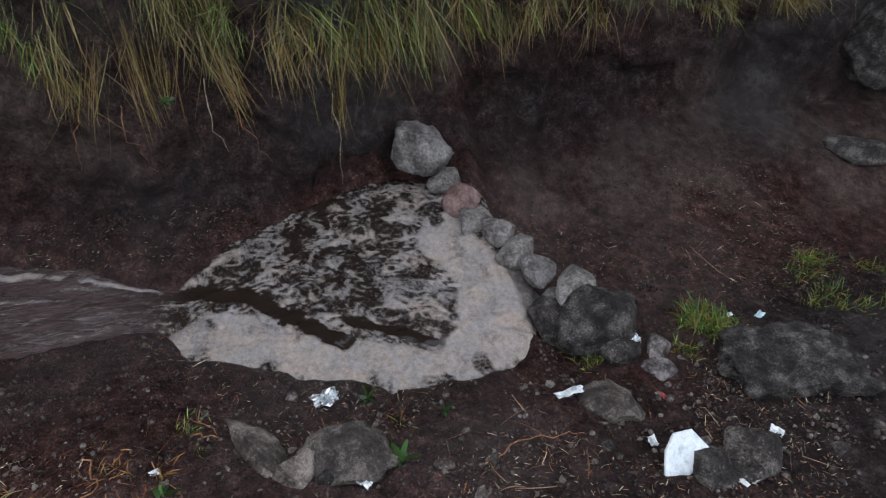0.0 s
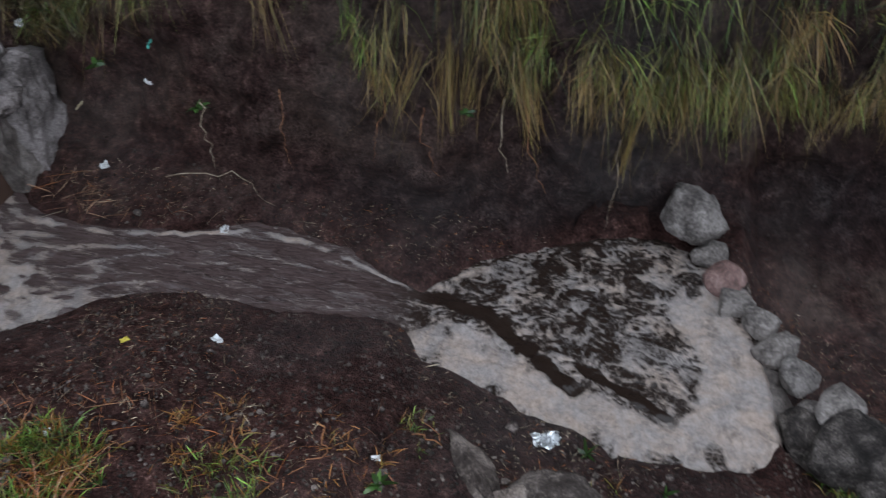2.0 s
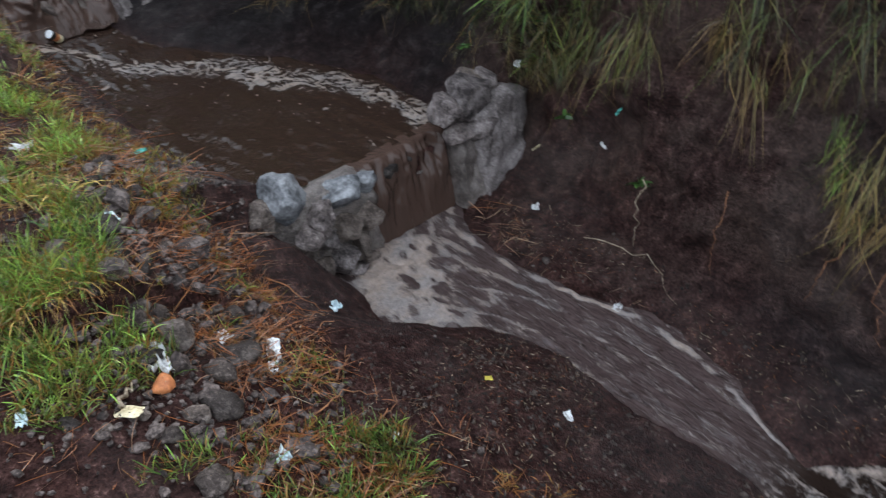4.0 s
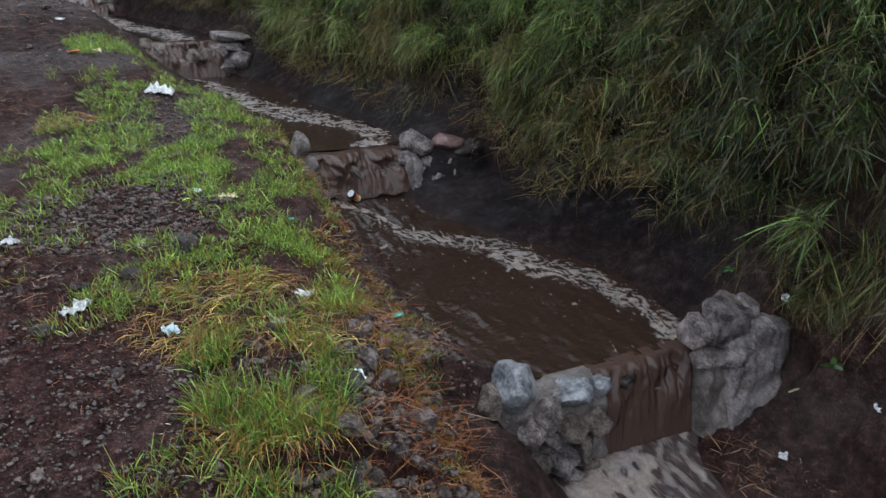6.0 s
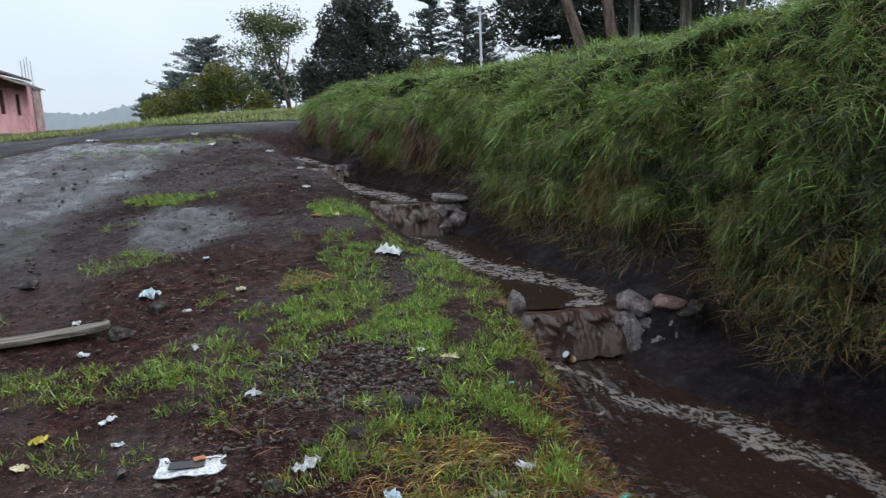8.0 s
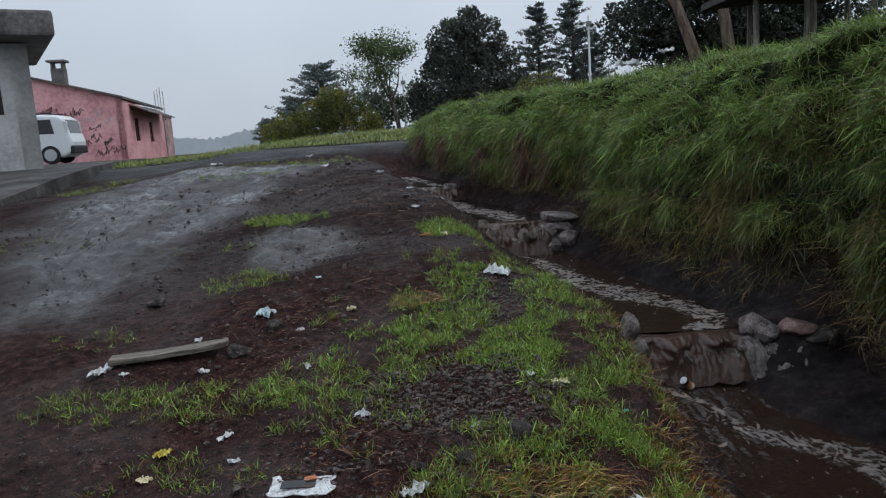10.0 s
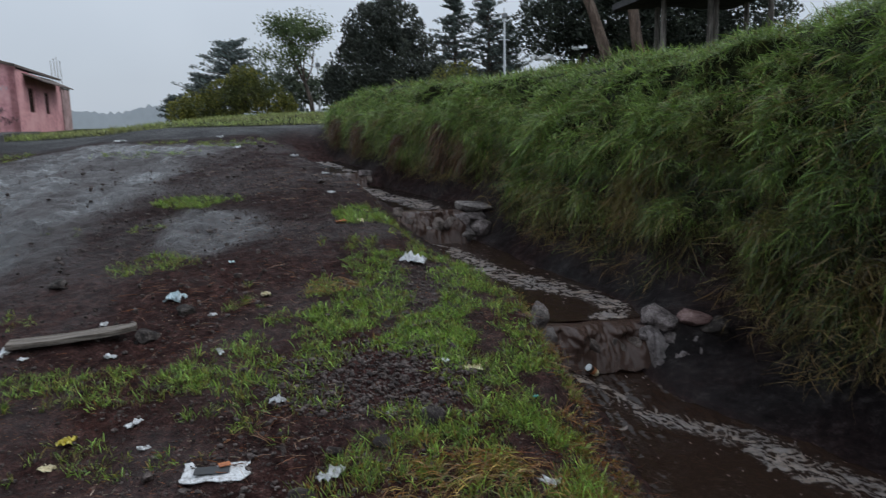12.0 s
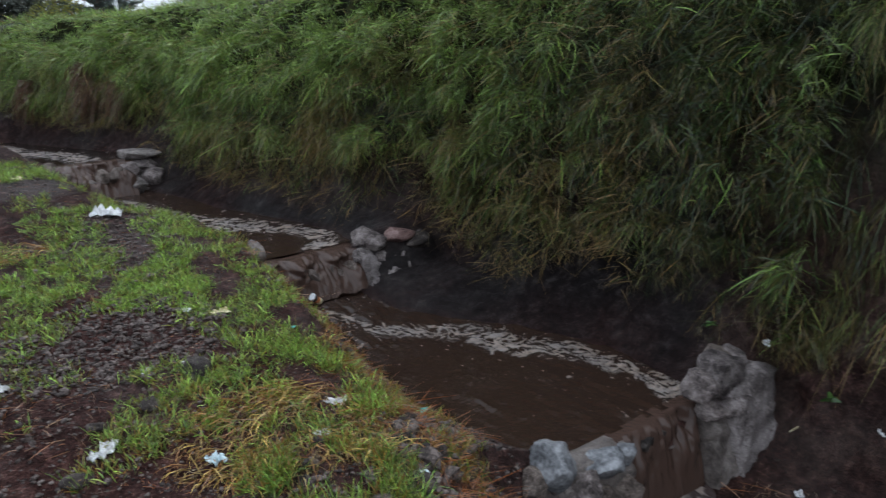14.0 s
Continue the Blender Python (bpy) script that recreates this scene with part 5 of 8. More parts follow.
# patches on the road side: x, y, half widths, blades, length, dryness
PATCHES = [(0.25, 4.45, 0.52, 0.72, 4000, 0.062, 0.06), (0.05, 4.05, 0.6, 0.35, 1300, 0.06, 0.12), (0.62, 3.55, 0.26, 0.5, 1600, 0.07, 0.12), (0.78, 2.85, 0.14, 0.24, 520, 0.10, 0.2), (0.12, 2.9, 0.22, 0.16, 420, 0.07, 0.2), (0.55, 3.08, 0.28, 0.2, 620, 0.07, 0.12), (0.40, 2.70, 0.28, 0.2, 420, 0.085, 0.2), (0.62, 2.55, 0.18, 0.2, 320, 0.09, 0.25), (0.42, 4.0, 0.35, 0.4, 900, 0.06, 0.1),
           (0.45, 2.26, 0.24, 0.26, 1700, 0.125, 0.12), (0.30, 2.46, 0.16, 0.12, 300, 0.09, 0.2), (0.83, 2.66, 0.08, 0.16, 200, 0.09, 0.3), (0.20, 3.12, 0.3, 0.12, 320, 0.07, 0.2), (-0.05, 2.68, 0.18, 0.14, 200, 0.07, 0.25), (-0.55, 3.68, 0.5, 0.22, 800, 0.07, 0.15), (-1.25, 3.6, 0.7, 0.18, 800, 0.065, 0.2),
           (-0.35, 3.25, 0.35, 0.25, 300, 0.065, 0.25), (0.05, 6.2, 0.22, 0.34, 1100, 0.08, 0.05), (-1.32, 6.9, 0.36, 0.22, 900, 0.07, 0.08), (-1.28, 5.2, 0.28, 0.24, 260, 0.07, 0.25), (-0.6, 4.5, 0.12, 0.2, 160, 0.07, 0.3), (-0.05, 5.45, 0.2, 0.25, 240, 0.07, 0.25), (-1.9, 6.1, 0.5, 0.12, 90, 0.05, 0.3),
           (0.47, 1.9, 0.2, 0.22, 620, 0.11, 0.15), (0.54, 1.36, 0.26, 0.18, 300, 0.09, 0.18), (0.82, 2.0, 0.16, 0.18, 150, 0.085, 1.0), (0.86, 1.72, 0.14, 0.14, 120, 0.085, 1.0), (0.72, 1.42, 0.14, 0.12, 130, 0.085, 1.0), (0.78, 1.25, 0.14, 0.1, 110, 0.08, 1.0), (0.9, 2.55, 0.12, 0.2, 140, 0.085, 1.0), (0.98, 2.15, 0.14, 0.2, 130, 0.08, 1.0), (0.4, 2.12, 0.16, 0.08, 90, 0.08, 1.0), (0.88, 3.1, 0.1, 0.16, 110, 0.08, 1.0), (0.8, 1.3, 0.24, 0.16, 520, 0.09, 0.06), (0.22, 1.9, 0.24, 0.24, 420, 0.09, 0.2), (0.85, 2.15, 0.18, 0.25, 160, 0.07, 0.5), (0.95, 2.45, 0.13, 0.2, 240, 0.085, 0.35), (0.95, 1.62, 0.12, 0.12, 60, 0.08, 0.2),
           (1.12, 0.95, 0.14, 0.16, 60, 0.07, 0.95), (1.12, 0.62, 0.2, 0.14, 60, 0.07, 0.95), (0.95, 0.85, 0.15, 0.15, 110, 0.08, 0.2), (1.32, 0.42, 0.12, 0.05, 24, 0.06, 0.3), (1.24, -0.12, 0.16, 0.12, 40, 0.06, 0.3), (1.49, -1.38, 0.12, 0.09, 260, 0.10, 0.06), (1.68, -2.04, 0.2, 0.28, 420, 0.09, 0.12), (1.46, -0.9, 0.07, 0.06, 110, 0.07, 0.1),
           (1.38, -1.24, 0.07, 0.06, 70, 0.07, 0.15), (1.60, -1.75, 0.06, 0.06, 60, 0.06, 0.1), (1.52, -2.2, 0.1, 0.12, 110, 0.08, 0.2), (-1.0, 3.05, 0.5, 0.15, 220, 0.06, 0.25), (-1.9, 4.4, 0.3, 0.2, 90, 0.05, 0.4), (-3.4, 6.6, 0.5, 0.2, 90, 0.05, 0.4),
           (-2.6, 9.9, 0.7, 0.25, 260, 0.07, 0.2), (-1.7, 10.7, 0.4, 0.2, 260, 0.07, 0.2), (-1.7, 11.4, 1.6, 0.3, 500, 0.08, 0.4), (-4.6, 10.4, 0.25, 1.2, 300, 0.1, 0.3), (1.05, 3.3, 0.1, 0.5, 200, 0.07, 0.8), (1.02, 2.65, 0.12, 0.25, 120, 0.08, 0.5), (1.12, 2.9, 0.1, 0.3, 120, 0.06, 0.6), (1.0, 4.3, 0.12, 0.35, 260, 0.07, 0.6), (0.82, 4.2, 0.16, 0.4, 420, 0.06, 0.25), (0.92, 3.7, 0.12, 0.3, 260, 0.065, 0.4), (0.72, 4.75, 0.14, 0.3, 300, 0.065, 0.25), (0.5, 5.3, 0.15, 0.35, 260, 0.065, 0.3), (0.3, 5.9, 0.12, 0.3, 160, 0.065, 0.35)]


def verge_grass():
    rnd = np.random.RandomState(23)
    roots, ways, lens, wid, droop, dry, clump = [], [], [], [], [], [], []
    for cx, cy, rx, ry, n, length, dryness in PATCHES:
        tufts = max(4, n // (6 if dryness == 1.0 else 4))
        for _ in range(tufts):
            r, a = math.sqrt(rnd.rand()) ** 0.9, rnd.uniform(0, math.tau)
            x, y = cx + rx * r * math.cos(a), cy + ry * r * math.sin(a)
            bare = 0.22 if 0.35 < x < 1.0 and 1.55 < y < 2.6 else 0.0
            if noise.noise(Vector((x * 4, y * 4, 6))) < -0.2 + bare + 0.25 * (r - 0.7):
                continue
            z = soil_z(x, y)
            green = rnd.uniform(0.35, 1) if y > 2.6 else rnd.uniform(0.1, 0.8) if y > 1.7 else rnd.uniform(0.0, 0.35)
            lean = rnd.normal(0, 0.25, 2)
            dd = min(1, max(0, (dryness if dryness > 0.4 else 0.6 * dryness) + rnd.normal(0, 0.1)))
            for _ in range(13):
                roots.append((x + rnd.normal(0, 0.016), y + rnd.normal(0, 0.016), z - 0.006))
                ways.append((lean[0] + rnd.normal(0, 0.42), lean[1] + rnd.normal(0, 0.42), 1 if dd < 0.7 else 0.45))
                lens.append(length * rnd.uniform(0.45, 1.25))
                wid.append(rnd.uniform(0.0010, 0.0023))
                droop.append(rnd.uniform(0.1, 0.7))
                dry.append(0.85 if y < 3.0 and rnd.rand() < 0.14 else min(1, max(0, dd + rnd.normal(0, 0.25))))
                clump.append(min(1, max(0, green + rnd.normal(0, 0.2))))
    ob = blades("verge_grass", roots, ways, lens, wid, droop, dry, clump, GRASS_VERGE)
    return tagged(ob, "patchy short bright green grass with rusty dead blades", "grass", kind="stuff")


verge_grass()


def straw_litter():
    """Pale chaff and dead stalks strewn over the soil."""
    rnd = np.random.RandomState(31)
    roots, ways, lens, wid, droop, dry, clump = [], [], [], [], [], [], []
    for _ in range(40000):
        y = rnd.uniform(-2.2, 4.5) if rnd.rand() < 0.75 else rnd.uniform(4.5, 9)
        x = rnd.uniform(0.5, 2.5) if y < 2.1 else rnd.uniform(-1.6, 1.2)
        if WATER_L(y) - 0.01 < x < WATER_R(y) + 0.01 and y > -0.75:
            continue
        if noise.noise(Vector((x * 1.8, y * 1.8, 12))) < -0.05:
            continue
        if x > FOOT(y) - 0.02:
            continue
        z = soil_z(x, y)
        a = rnd.uniform(0, math.tau)
        roots.append((x, y, z + 0.004))
        ways.append((math.cos(a), math.sin(a), rnd.uniform(-0.02, 0.22)))
        lens.append(rnd.uniform(0.006, 0.022) if rnd.rand() < 0.93 else rnd.uniform(0.03, 0.06))
        wid.append(rnd.uniform(0.0006, 0.0014))
        droop.append(0.15)
        dry.append(0.0 if rnd.rand() < (0.7 if y < 2.3 else 0.35) else 0.95)
        clump.append(rnd.rand() ** 1.5)
    ob = blades("straw_litter", roots, ways, lens, wid, droop, dry, clump, STRAW)
    return tagged(ob, "pale chaff and dead stalks strewn over dark soil", "straw", kind="stuff")


straw_litter()


def gravel_stuff():
    rnd = np.random.RandomState(41)
    places, sizes = [], []
    for cx, cy, rx, ry, n, s in [(0.1, 3.5, 0.52, 0.34, 2900, 0.0145), (0.36, 4.8, 0.26, 0.35, 420, 0.016), (0.35, 4.35, 0.3, 0.35, 420, 0.016), (0.4, 4.0, 0.3, 0.3, 300, 0.016), (0.0, 1.9, 0.7, 0.6, 700, 0.013), (0.2, 2.75, 0.8, 0.5, 500, 0.013), (-0.15, 2.5, 0.6, 0.6, 1500, 0.009), (0.1, 2.2, 0.4, 0.3, 900, 0.010), (-0.5, 3.2, 0.8, 0.4, 700, 0.010),
                                 (1.2, -0.2, 0.5, 1.6, 160, 0.016), (0.7, 1.75, 0.35, 0.5, 420, 0.024), (0.8, 2.3, 0.25, 0.4, 260, 0.028), (1.3, 1.2, 0.4, 0.9, 200, 0.011), (-0.6, 3.6, 1.2, 1.2, 700, 0.017), (-0.8, 5.5, 1.2, 1.6, 500, 0.02), (-0.6, 9, 1.3, 2.0, 420, 0.03), (-2.8, 7, 1.5, 2.5, 260, 0.025), (1.0, -1.5, 0.45, 0.7, 130, 0.02), (2.2, 1.4, 0.25, 0.7, 120, 0.012), (1.1, 3.0, 0.2, 0.55, 420, 0.018), (1.05, 2.5, 0.2, 0.3, 300, 0.022), (1.05, 3.9, 0.25, 0.6, 420, 0.016), (0.62, 2.0, 0.4, 0.5, 500, 0.02), (0.76, 1.75, 0.26, 0.5, 70, 0.042), (0.9, 2.3, 0.2, 0.4, 50, 0.04), (0.62, 1.3, 0.25, 0.25, 40, 0.036)]:
        for _ in range(n):
            r, a = math.sqrt(rnd.rand()), rnd.uniform(0, math.tau)
            x, y = cx + rx * r * math.cos(a), cy + ry * r * math.sin(a)
            if WATER_L(y) < x < WATER_R(y) and y > -0.75:
                continue
            k = s * rnd.lognormal(0, 0.38)
            places.append((x, y, soil_z(x, y) + 0.15 * k))
            sizes.append(k)
    ob = scatter_chips("gravel", places, sizes, GRAVEL, 3)
    return tagged(ob, "dark grey gravel and pebbles strewn on the soil", "gravel", kind="stuff")


gravel_stuff()


def pale_pebbles():
    """Small tan and grey pebbles half pressed into the near soil."""
    rnd = np.random.RandomState(44)
    places, sizes = [], []
    for _ in range(230):
        x, y = rnd.uniform(0.7, 1.35), rnd.uniform(-2.0, 1.0)
        k = 0.015 * rnd.lognormal(0, 0.35)
        places.append((x, y, soil_z(x, y) + 0.2 * k))
        sizes.append(k)
    return tagged(scatter_chips("pebbles", places, sizes, STONE_BROWN, 6), "small tan and grey pebbles pressed into dark soil", "pebbles", kind="stuff")


pale_pebbles()


def soil_clods():
    rnd = np.random.RandomState(47)
    places, sizes = [], []
    for _ in range(26000):
        y = rnd.uniform(-2.6, 3.0) if rnd.rand() < 0.65 else rnd.uniform(3.0, 8.0)
        x = rnd.uniform(0.55, 2.65) if y < 2.4 else rnd.uniform(-2.0, 1.4) if rnd.rand() < 0.6 else rnd.uniform(0.3, 1.4)
        if WATER_L(y) - 0.02 < x < WATER_R(y) + 0.02 and y > -0.75 or x > FOOT(y):
            continue
        if noise.noise(Vector((x * 2.1, y * 2.1, 22))) < -0.4:
            continue
        k = 0.0075 * rnd.lognormal(0, 0.45)
        places.append((x, y, soil_z(x, y) + 0.1 * k))
        sizes.append(k)
    for _ in range(9000):
        x, y = rnd.uniform(0.75, 1.9), rnd.uniform(-2.3, 1.6)
        if x > WATER_L(y) - 0.02 and y > -0.75:
            continue
        k = 0.0095 * rnd.lognormal(0, 0.4)
        places.append((x, y, soil_z(x, y) + 0.12 * k))
        sizes.append(k)
    for _ in range(3600):
        x, y = rnd.uniform(-2.3, 0.9), rnd.uniform(2.4, 8.0)
        if noise.noise(Vector((x * 1.6, y * 1.6, 27))) < -0.05 or mud_amount(x, y) > 0.5:
            continue
        k = 0.016 * rnd.lognormal(0, 0.45)
        places.append((x, y, soil_z(x, y) + 0.05 * k))
        sizes.append(k)
    return tagged(scatter_chips("soil_clods", places, sizes, CLOD, 8, False), "crumbs and clods of dark wet soil", "soil", kind="stuff")


soil_clods()


def dead_runners():
    """Tangled rusty runners lying flat in patches."""
    rnd = np.random.RandomState(53)
    roots, ways, lens, wid, droop, dry, clump, curl = [], [], [], [], [], [], [], []
    for cx, cy, rx, ry, n, tone in [(1.12, 0.62, 0.16, 0.2, 70, 0.95), (1.02, 0.85, 0.12, 0.14, 50, 0.95), (1.05, -0.5, 0.2, 0.16, 40, 0.6), (1.0, -0.62, 0.06, 0.08, 40, 0.4), (0.93, -1.2, 0.12, 0.1, 50, 0.5), (1.75, -1.5, 0.12, 0.14, 50, 0.5), (1.95, -1.6, 0.1, 0.1, 40, 0.2),
                                    (0.84, 1.74, 0.16, 0.16, 760, 1.0), (0.82, 2.02, 0.18, 0.2, 1100, 1.0), (0.96, 2.2, 0.16, 0.2, 900, 1.0), (1.04, 1.9, 0.10, 0.14, 240, 0.95), (0.70, 1.42, 0.14, 0.12, 620, 1.0), (0.78, 1.24, 0.14, 0.08, 480, 1.0), (0.9, 2.6, 0.12, 0.16, 700, 1.0), (0.87, 3.1, 0.12, 0.14, 320, 1.0), (0.35, 2.1, 0.14, 0.10, 260, 1.0), (0.5, 2.86, 0.16, 0.06, 260, 0.95), (1.0, 1.35, 0.2, 0.16, 160, 1.0), (0.7, 1.4, 0.2, 0.12, 160, 0.8), (1.1, 1.1, 0.16, 0.12, 70, 0.95), (0.58, 2.62, 0.28, 0.16, 420, 0.5), (0.62, 2.5, 0.15, 0.12, 200, 0.7), (0.82, 2.72, 0.14, 0.2, 260, 0.9), (1.08, 2.85, 0.12, 0.4, 260, 0.9), (1.1, 3.9, 0.14, 0.5, 240, 0.8), (0.5, 1.8, 0.3, 0.3, 300, 0.9),
                                    (0.95, 3.6, 0.1, 0.35, 220, 0.85), (1.0, 4.3, 0.12, 0.3, 200, 0.8), (-0.2, 3.05, 0.5, 0.2, 220, 0.7), (-0.5, 4.6, 0.8, 0.4, 260, 0.75), (2.2, 1.75, 0.14, 0.3, 120, 0.35), (2.25, 1.3, 0.12, 0.25, 80, 0.35), (2.3, 2.1, 0.12, 0.12, 120, 0.5), (-0.3, 7.4, 0.5, 0.9, 260, 0.4), (1.2, -0.9, 0.2, 0.3, 50, 0.8)]:
        for _ in range(int((0.85 if cy > 1.6 else 0.6) * n)):
            r, a = math.sqrt(rnd.rand()) * 1.15, rnd.uniform(0, math.tau)
            x, y = cx + rx * r * math.cos(a), cy + ry * r * math.sin(a)
            if WATER_L(y) < x < WATER_R(y) and y > -0.75 or noise.noise(Vector((x * 9, y * 9, 44))) < -0.12:
                continue
            t = rnd.uniform(0, math.tau)
            roots.append((x, y, soil_z(x, y) + rnd.uniform(0.002, 0.018)))
            ways.append((math.cos(t), math.sin(t), rnd.uniform(0.0, 0.35)))
            lens.append(rnd.uniform(0.03, 0.10))
            wid.append(rnd.uniform(0.0007, 0.0019))
            droop.append(rnd.uniform(0.2, 0.7))
            dry.append(min(1, max(0, tone + rnd.normal(0, 0.2))))
            clump.append(rnd.rand())
            curl.append((rnd.normal(0, 1.4), rnd.normal(0, 1.4), -0.35))
    ob = blades("dead_runners", roots, ways, lens, wid, droop, dry, clump, STRAW, steps=(0, 0.3, 0.58, 0.82, 1.0), curl=curl)
    return tagged(ob, "tangles of rusty dead runners and straw on the soil", "straw", kind="stuff")


dead_runners()


def yellow_straw():
    """Arching clumps of yellowed grass lying over one another."""
    rnd = np.random.RandomState(57)
    roots, ways, lens, wid, droop, dry, clump = [], [], [], [], [], [], []
    for cx, cy, rx, ry, n, way in [(0.42, 2.80, 0.24, 0.10, 260, 3.4), (0.24, 2.62, 0.18, 0.12, 170, 3.7), (0.56, 2.84, 0.14, 0.08, 110, 3.0), (0.38, 2.52, 0.2, 0.12, 170, 4.2), (0.70, 2.55, 0.16, 0.2, 160, 2.0), (0.50, 2.08, 0.12, 0.10, 160, 4.6), (0.62, 2.44, 0.08, 0.10, 110, 0.6), (0.38, 2.06, 0.08, 0.08, 100, 4.0), (-0.1, 4.55, 0.16, 0.10, 120, 3.0), (0.84, 2.30, 0.06, 0.06, 60, 1.0)]:
        for _ in range(n):
            r, a = math.sqrt(rnd.rand()), rnd.uniform(0, math.tau)
            x, y = cx + rx * r * math.cos(a), cy + ry * r * math.sin(a)
            t = way + rnd.normal(0, 0.6)
            roots.append((x, y, soil_z(x, y) + rnd.uniform(0.0, 0.03)))
            ways.append((math.cos(t), math.sin(t), rnd.uniform(0.2, 0.9)))
            lens.append(rnd.uniform(0.06, 0.15))
            wid.append(rnd.uniform(0.0010, 0.0020))
            droop.append(rnd.uniform(0.4, 1.0))
            dry.append(0.9 if rnd.rand() < 0.35 else 0.0)
            clump.append(rnd.rand())
    ob = blades("yellow_straw", roots, ways, lens, wid, droop, dry, clump, STRAW_YELLOW)
    return tagged(ob, "arching clumps of yellowed and rusty dead grass", "straw", kind="stuff")


yellow_straw()


def far_verge():
    rnd = np.random.RandomState(61)
    roots, ways, lens, wid, droop, dry, clump = [], [], [], [], [], [], []
    for _ in range(6500):
        y = rnd.uniform(16.5, 36)
        x = rnd.uniform(-9.0, 1.5)
        if y < 15.6 - 0.10 * x:
            continue
        z = ground_z(x, y)
        tone = 0.55 * (noise.noise(Vector((x * 0.5, y * 0.3, 2))) + 0.5)
        for _ in range(3):
            roots.append((x + rnd.normal(0, 0.1), y + rnd.normal(0, 0.1), z - 0.02))
            ways.append((rnd.normal(0, 0.35), rnd.normal(0, 0.35), 1))
            lens.append(rnd.uniform(0.08, 0.24))
            wid.append(rnd.uniform(0.004, 0.009))
            droop.append(rnd.uniform(0.1, 0.5))
            dry.append(min(1, max(0, tone + rnd.normal(0, 0.1))))
            clump.append(rnd.uniform(0.6, 1))
    ob = blades("far_verge_grass", roots, ways, lens, wid, droop, dry, clump, GRASS_FAR)
    return tagged(ob, "yellowish green grass beyond the road", "grass", kind="stuff")


far_verge()

# ---------- trees and bushes ----------
def leaf_material(name, low, high, odd):
    m, nt, nn, ln, bsdf = nodes_of(name)
    geo = nn.new("ShaderNodeNewGeometry")
    big = span(nt, tex(nt, 0.9, 4, 0.6), 0.4, 0.6)
    col = blend(nt, big, low, high)
    col = blend(nt, 1.0, col, ramp(nt, geo.outputs["Random Per Island"], [(0, (0.55, 0.55, 0.55)), (0.85, (1.15, 1.15, 1.1)), (1, odd)]), "MULTIPLY")
    ln.new(col, bsdf.inputs["Base Color"])
    bsdf.inputs["Roughness"].default_value = 0.55
    tr = nn.new("ShaderNodeBsdfTranslucent")
    ln.new(col, tr.inputs[0])
    mx = nn.new("ShaderNodeMixShader")
    mx.inputs[0].default_value = 0.25
    ln.new(bsdf.outputs[0], mx.inputs[1])
    ln.new(tr.outputs[0], mx.inputs[2])
    ln.new(mx.outputs[0], nn["Material Output"].inputs[0])
    return m


# dark bush: greyed lighter, distance mist is put into the leaf colour
LEAF_DARK = leaf_material("dark_bush_leaves", (0.048, 0.058, 0.048), (0.085, 0.098, 0.076), (1.5, 1.4, 1.3))
LEAF_GROVE = leaf_material("dark_grove_leaves", (0.030, 0.040, 0.028), (0.058, 0.074, 0.050), (1.5, 1.4, 1.3))
# both conifer greens are paled, with mist mixed into the colour
LEAF_PINE = leaf_material("conifer_needles", (0.078, 0.105, 0.095), (0.125, 0.155, 0.14), (1.3, 1.3, 1.2))
LEAF_MIST = leaf_material("mist_tinted_needles", (0.16, 0.20, 0.195), (0.22, 0.26, 0.25), (1.25, 1.25, 1.2))
LEAF_BRIGHT = leaf_material("light_green_leaves", (0.07, 0.11, 0.035), (0.14, 0.19, 0.07), (1.5, 1.4, 1.0))
LEAF_YELLOW = leaf_material("yellow_green_leaves", (0.08, 0.10, 0.028), (0.21, 0.21, 0.045), (2.2, 1.9, 0.9))
# willow: own pale green, paled further by mist put into the colour
LEAF_PALE = leaf_material("pale_willow_leaves", (0.10, 0.125, 0.085), (0.16, 0.19, 0.13), (1.2, 1.2, 1.1))
BARK = mottled("rough_bark", [(0, (0.035, 0.025, 0.02)), (0.5, (0.10, 0.075, 0.06)), (1, (0.2, 0.16, 0.13))], 4, (0.7, 0.95), 6, 0.8, 0.03, stretch=(2, 2, 0.5))
BARK_TAN = mottled("peeling_tan_bark", [(0, (0.05, 0.032, 0.022)), (0.5, (0.12, 0.078, 0.055)), (1, (0.22, 0.16, 0.12))], 3, (0.6, 0.9), 6, 0.6, 0.03, stretch=(2, 2, 0.4))


def leaves(name, centres, normals, size, material, parent, seed, label=""):
    """Small folded leaves at centres, in one mesh."""
    rnd = np.random.RandomState(seed)
    c = np.asarray(centres, float)
    n = len(c)
    d = rnd.normal(size=(n, 3)) + np.asarray(normals) * 0.8
    d /= np.linalg.norm(d, axis=1, keepdims=True)
    s = np.cross(d, rnd.normal(size=(n, 3)))
    s /= np.linalg.norm(s, axis=1, keepdims=True)
    k = (size * rnd.uniform(0.6, 1.35, n))[:, None]
    fold = np.cross(d, s) * k * 0.15
    v = np.stack([c - d * k * 0.5, c + s * k * 0.28 + fold, c + d * k * 0.5, c - s * k * 0.28 + fold], 1).reshape(-1, 3)
    b = (np.arange(n) * 4)[:, None]
    f = np.concatenate([b + np.array([0, 1, 2]), b + np.array([0, 2, 3])], 0)
    ob = new(name, mesh_of(name, v.tolist(), f.tolist(), material, smooth_shade=False))
    ob.parent = parent
    return tagged(ob, label) if label else ob


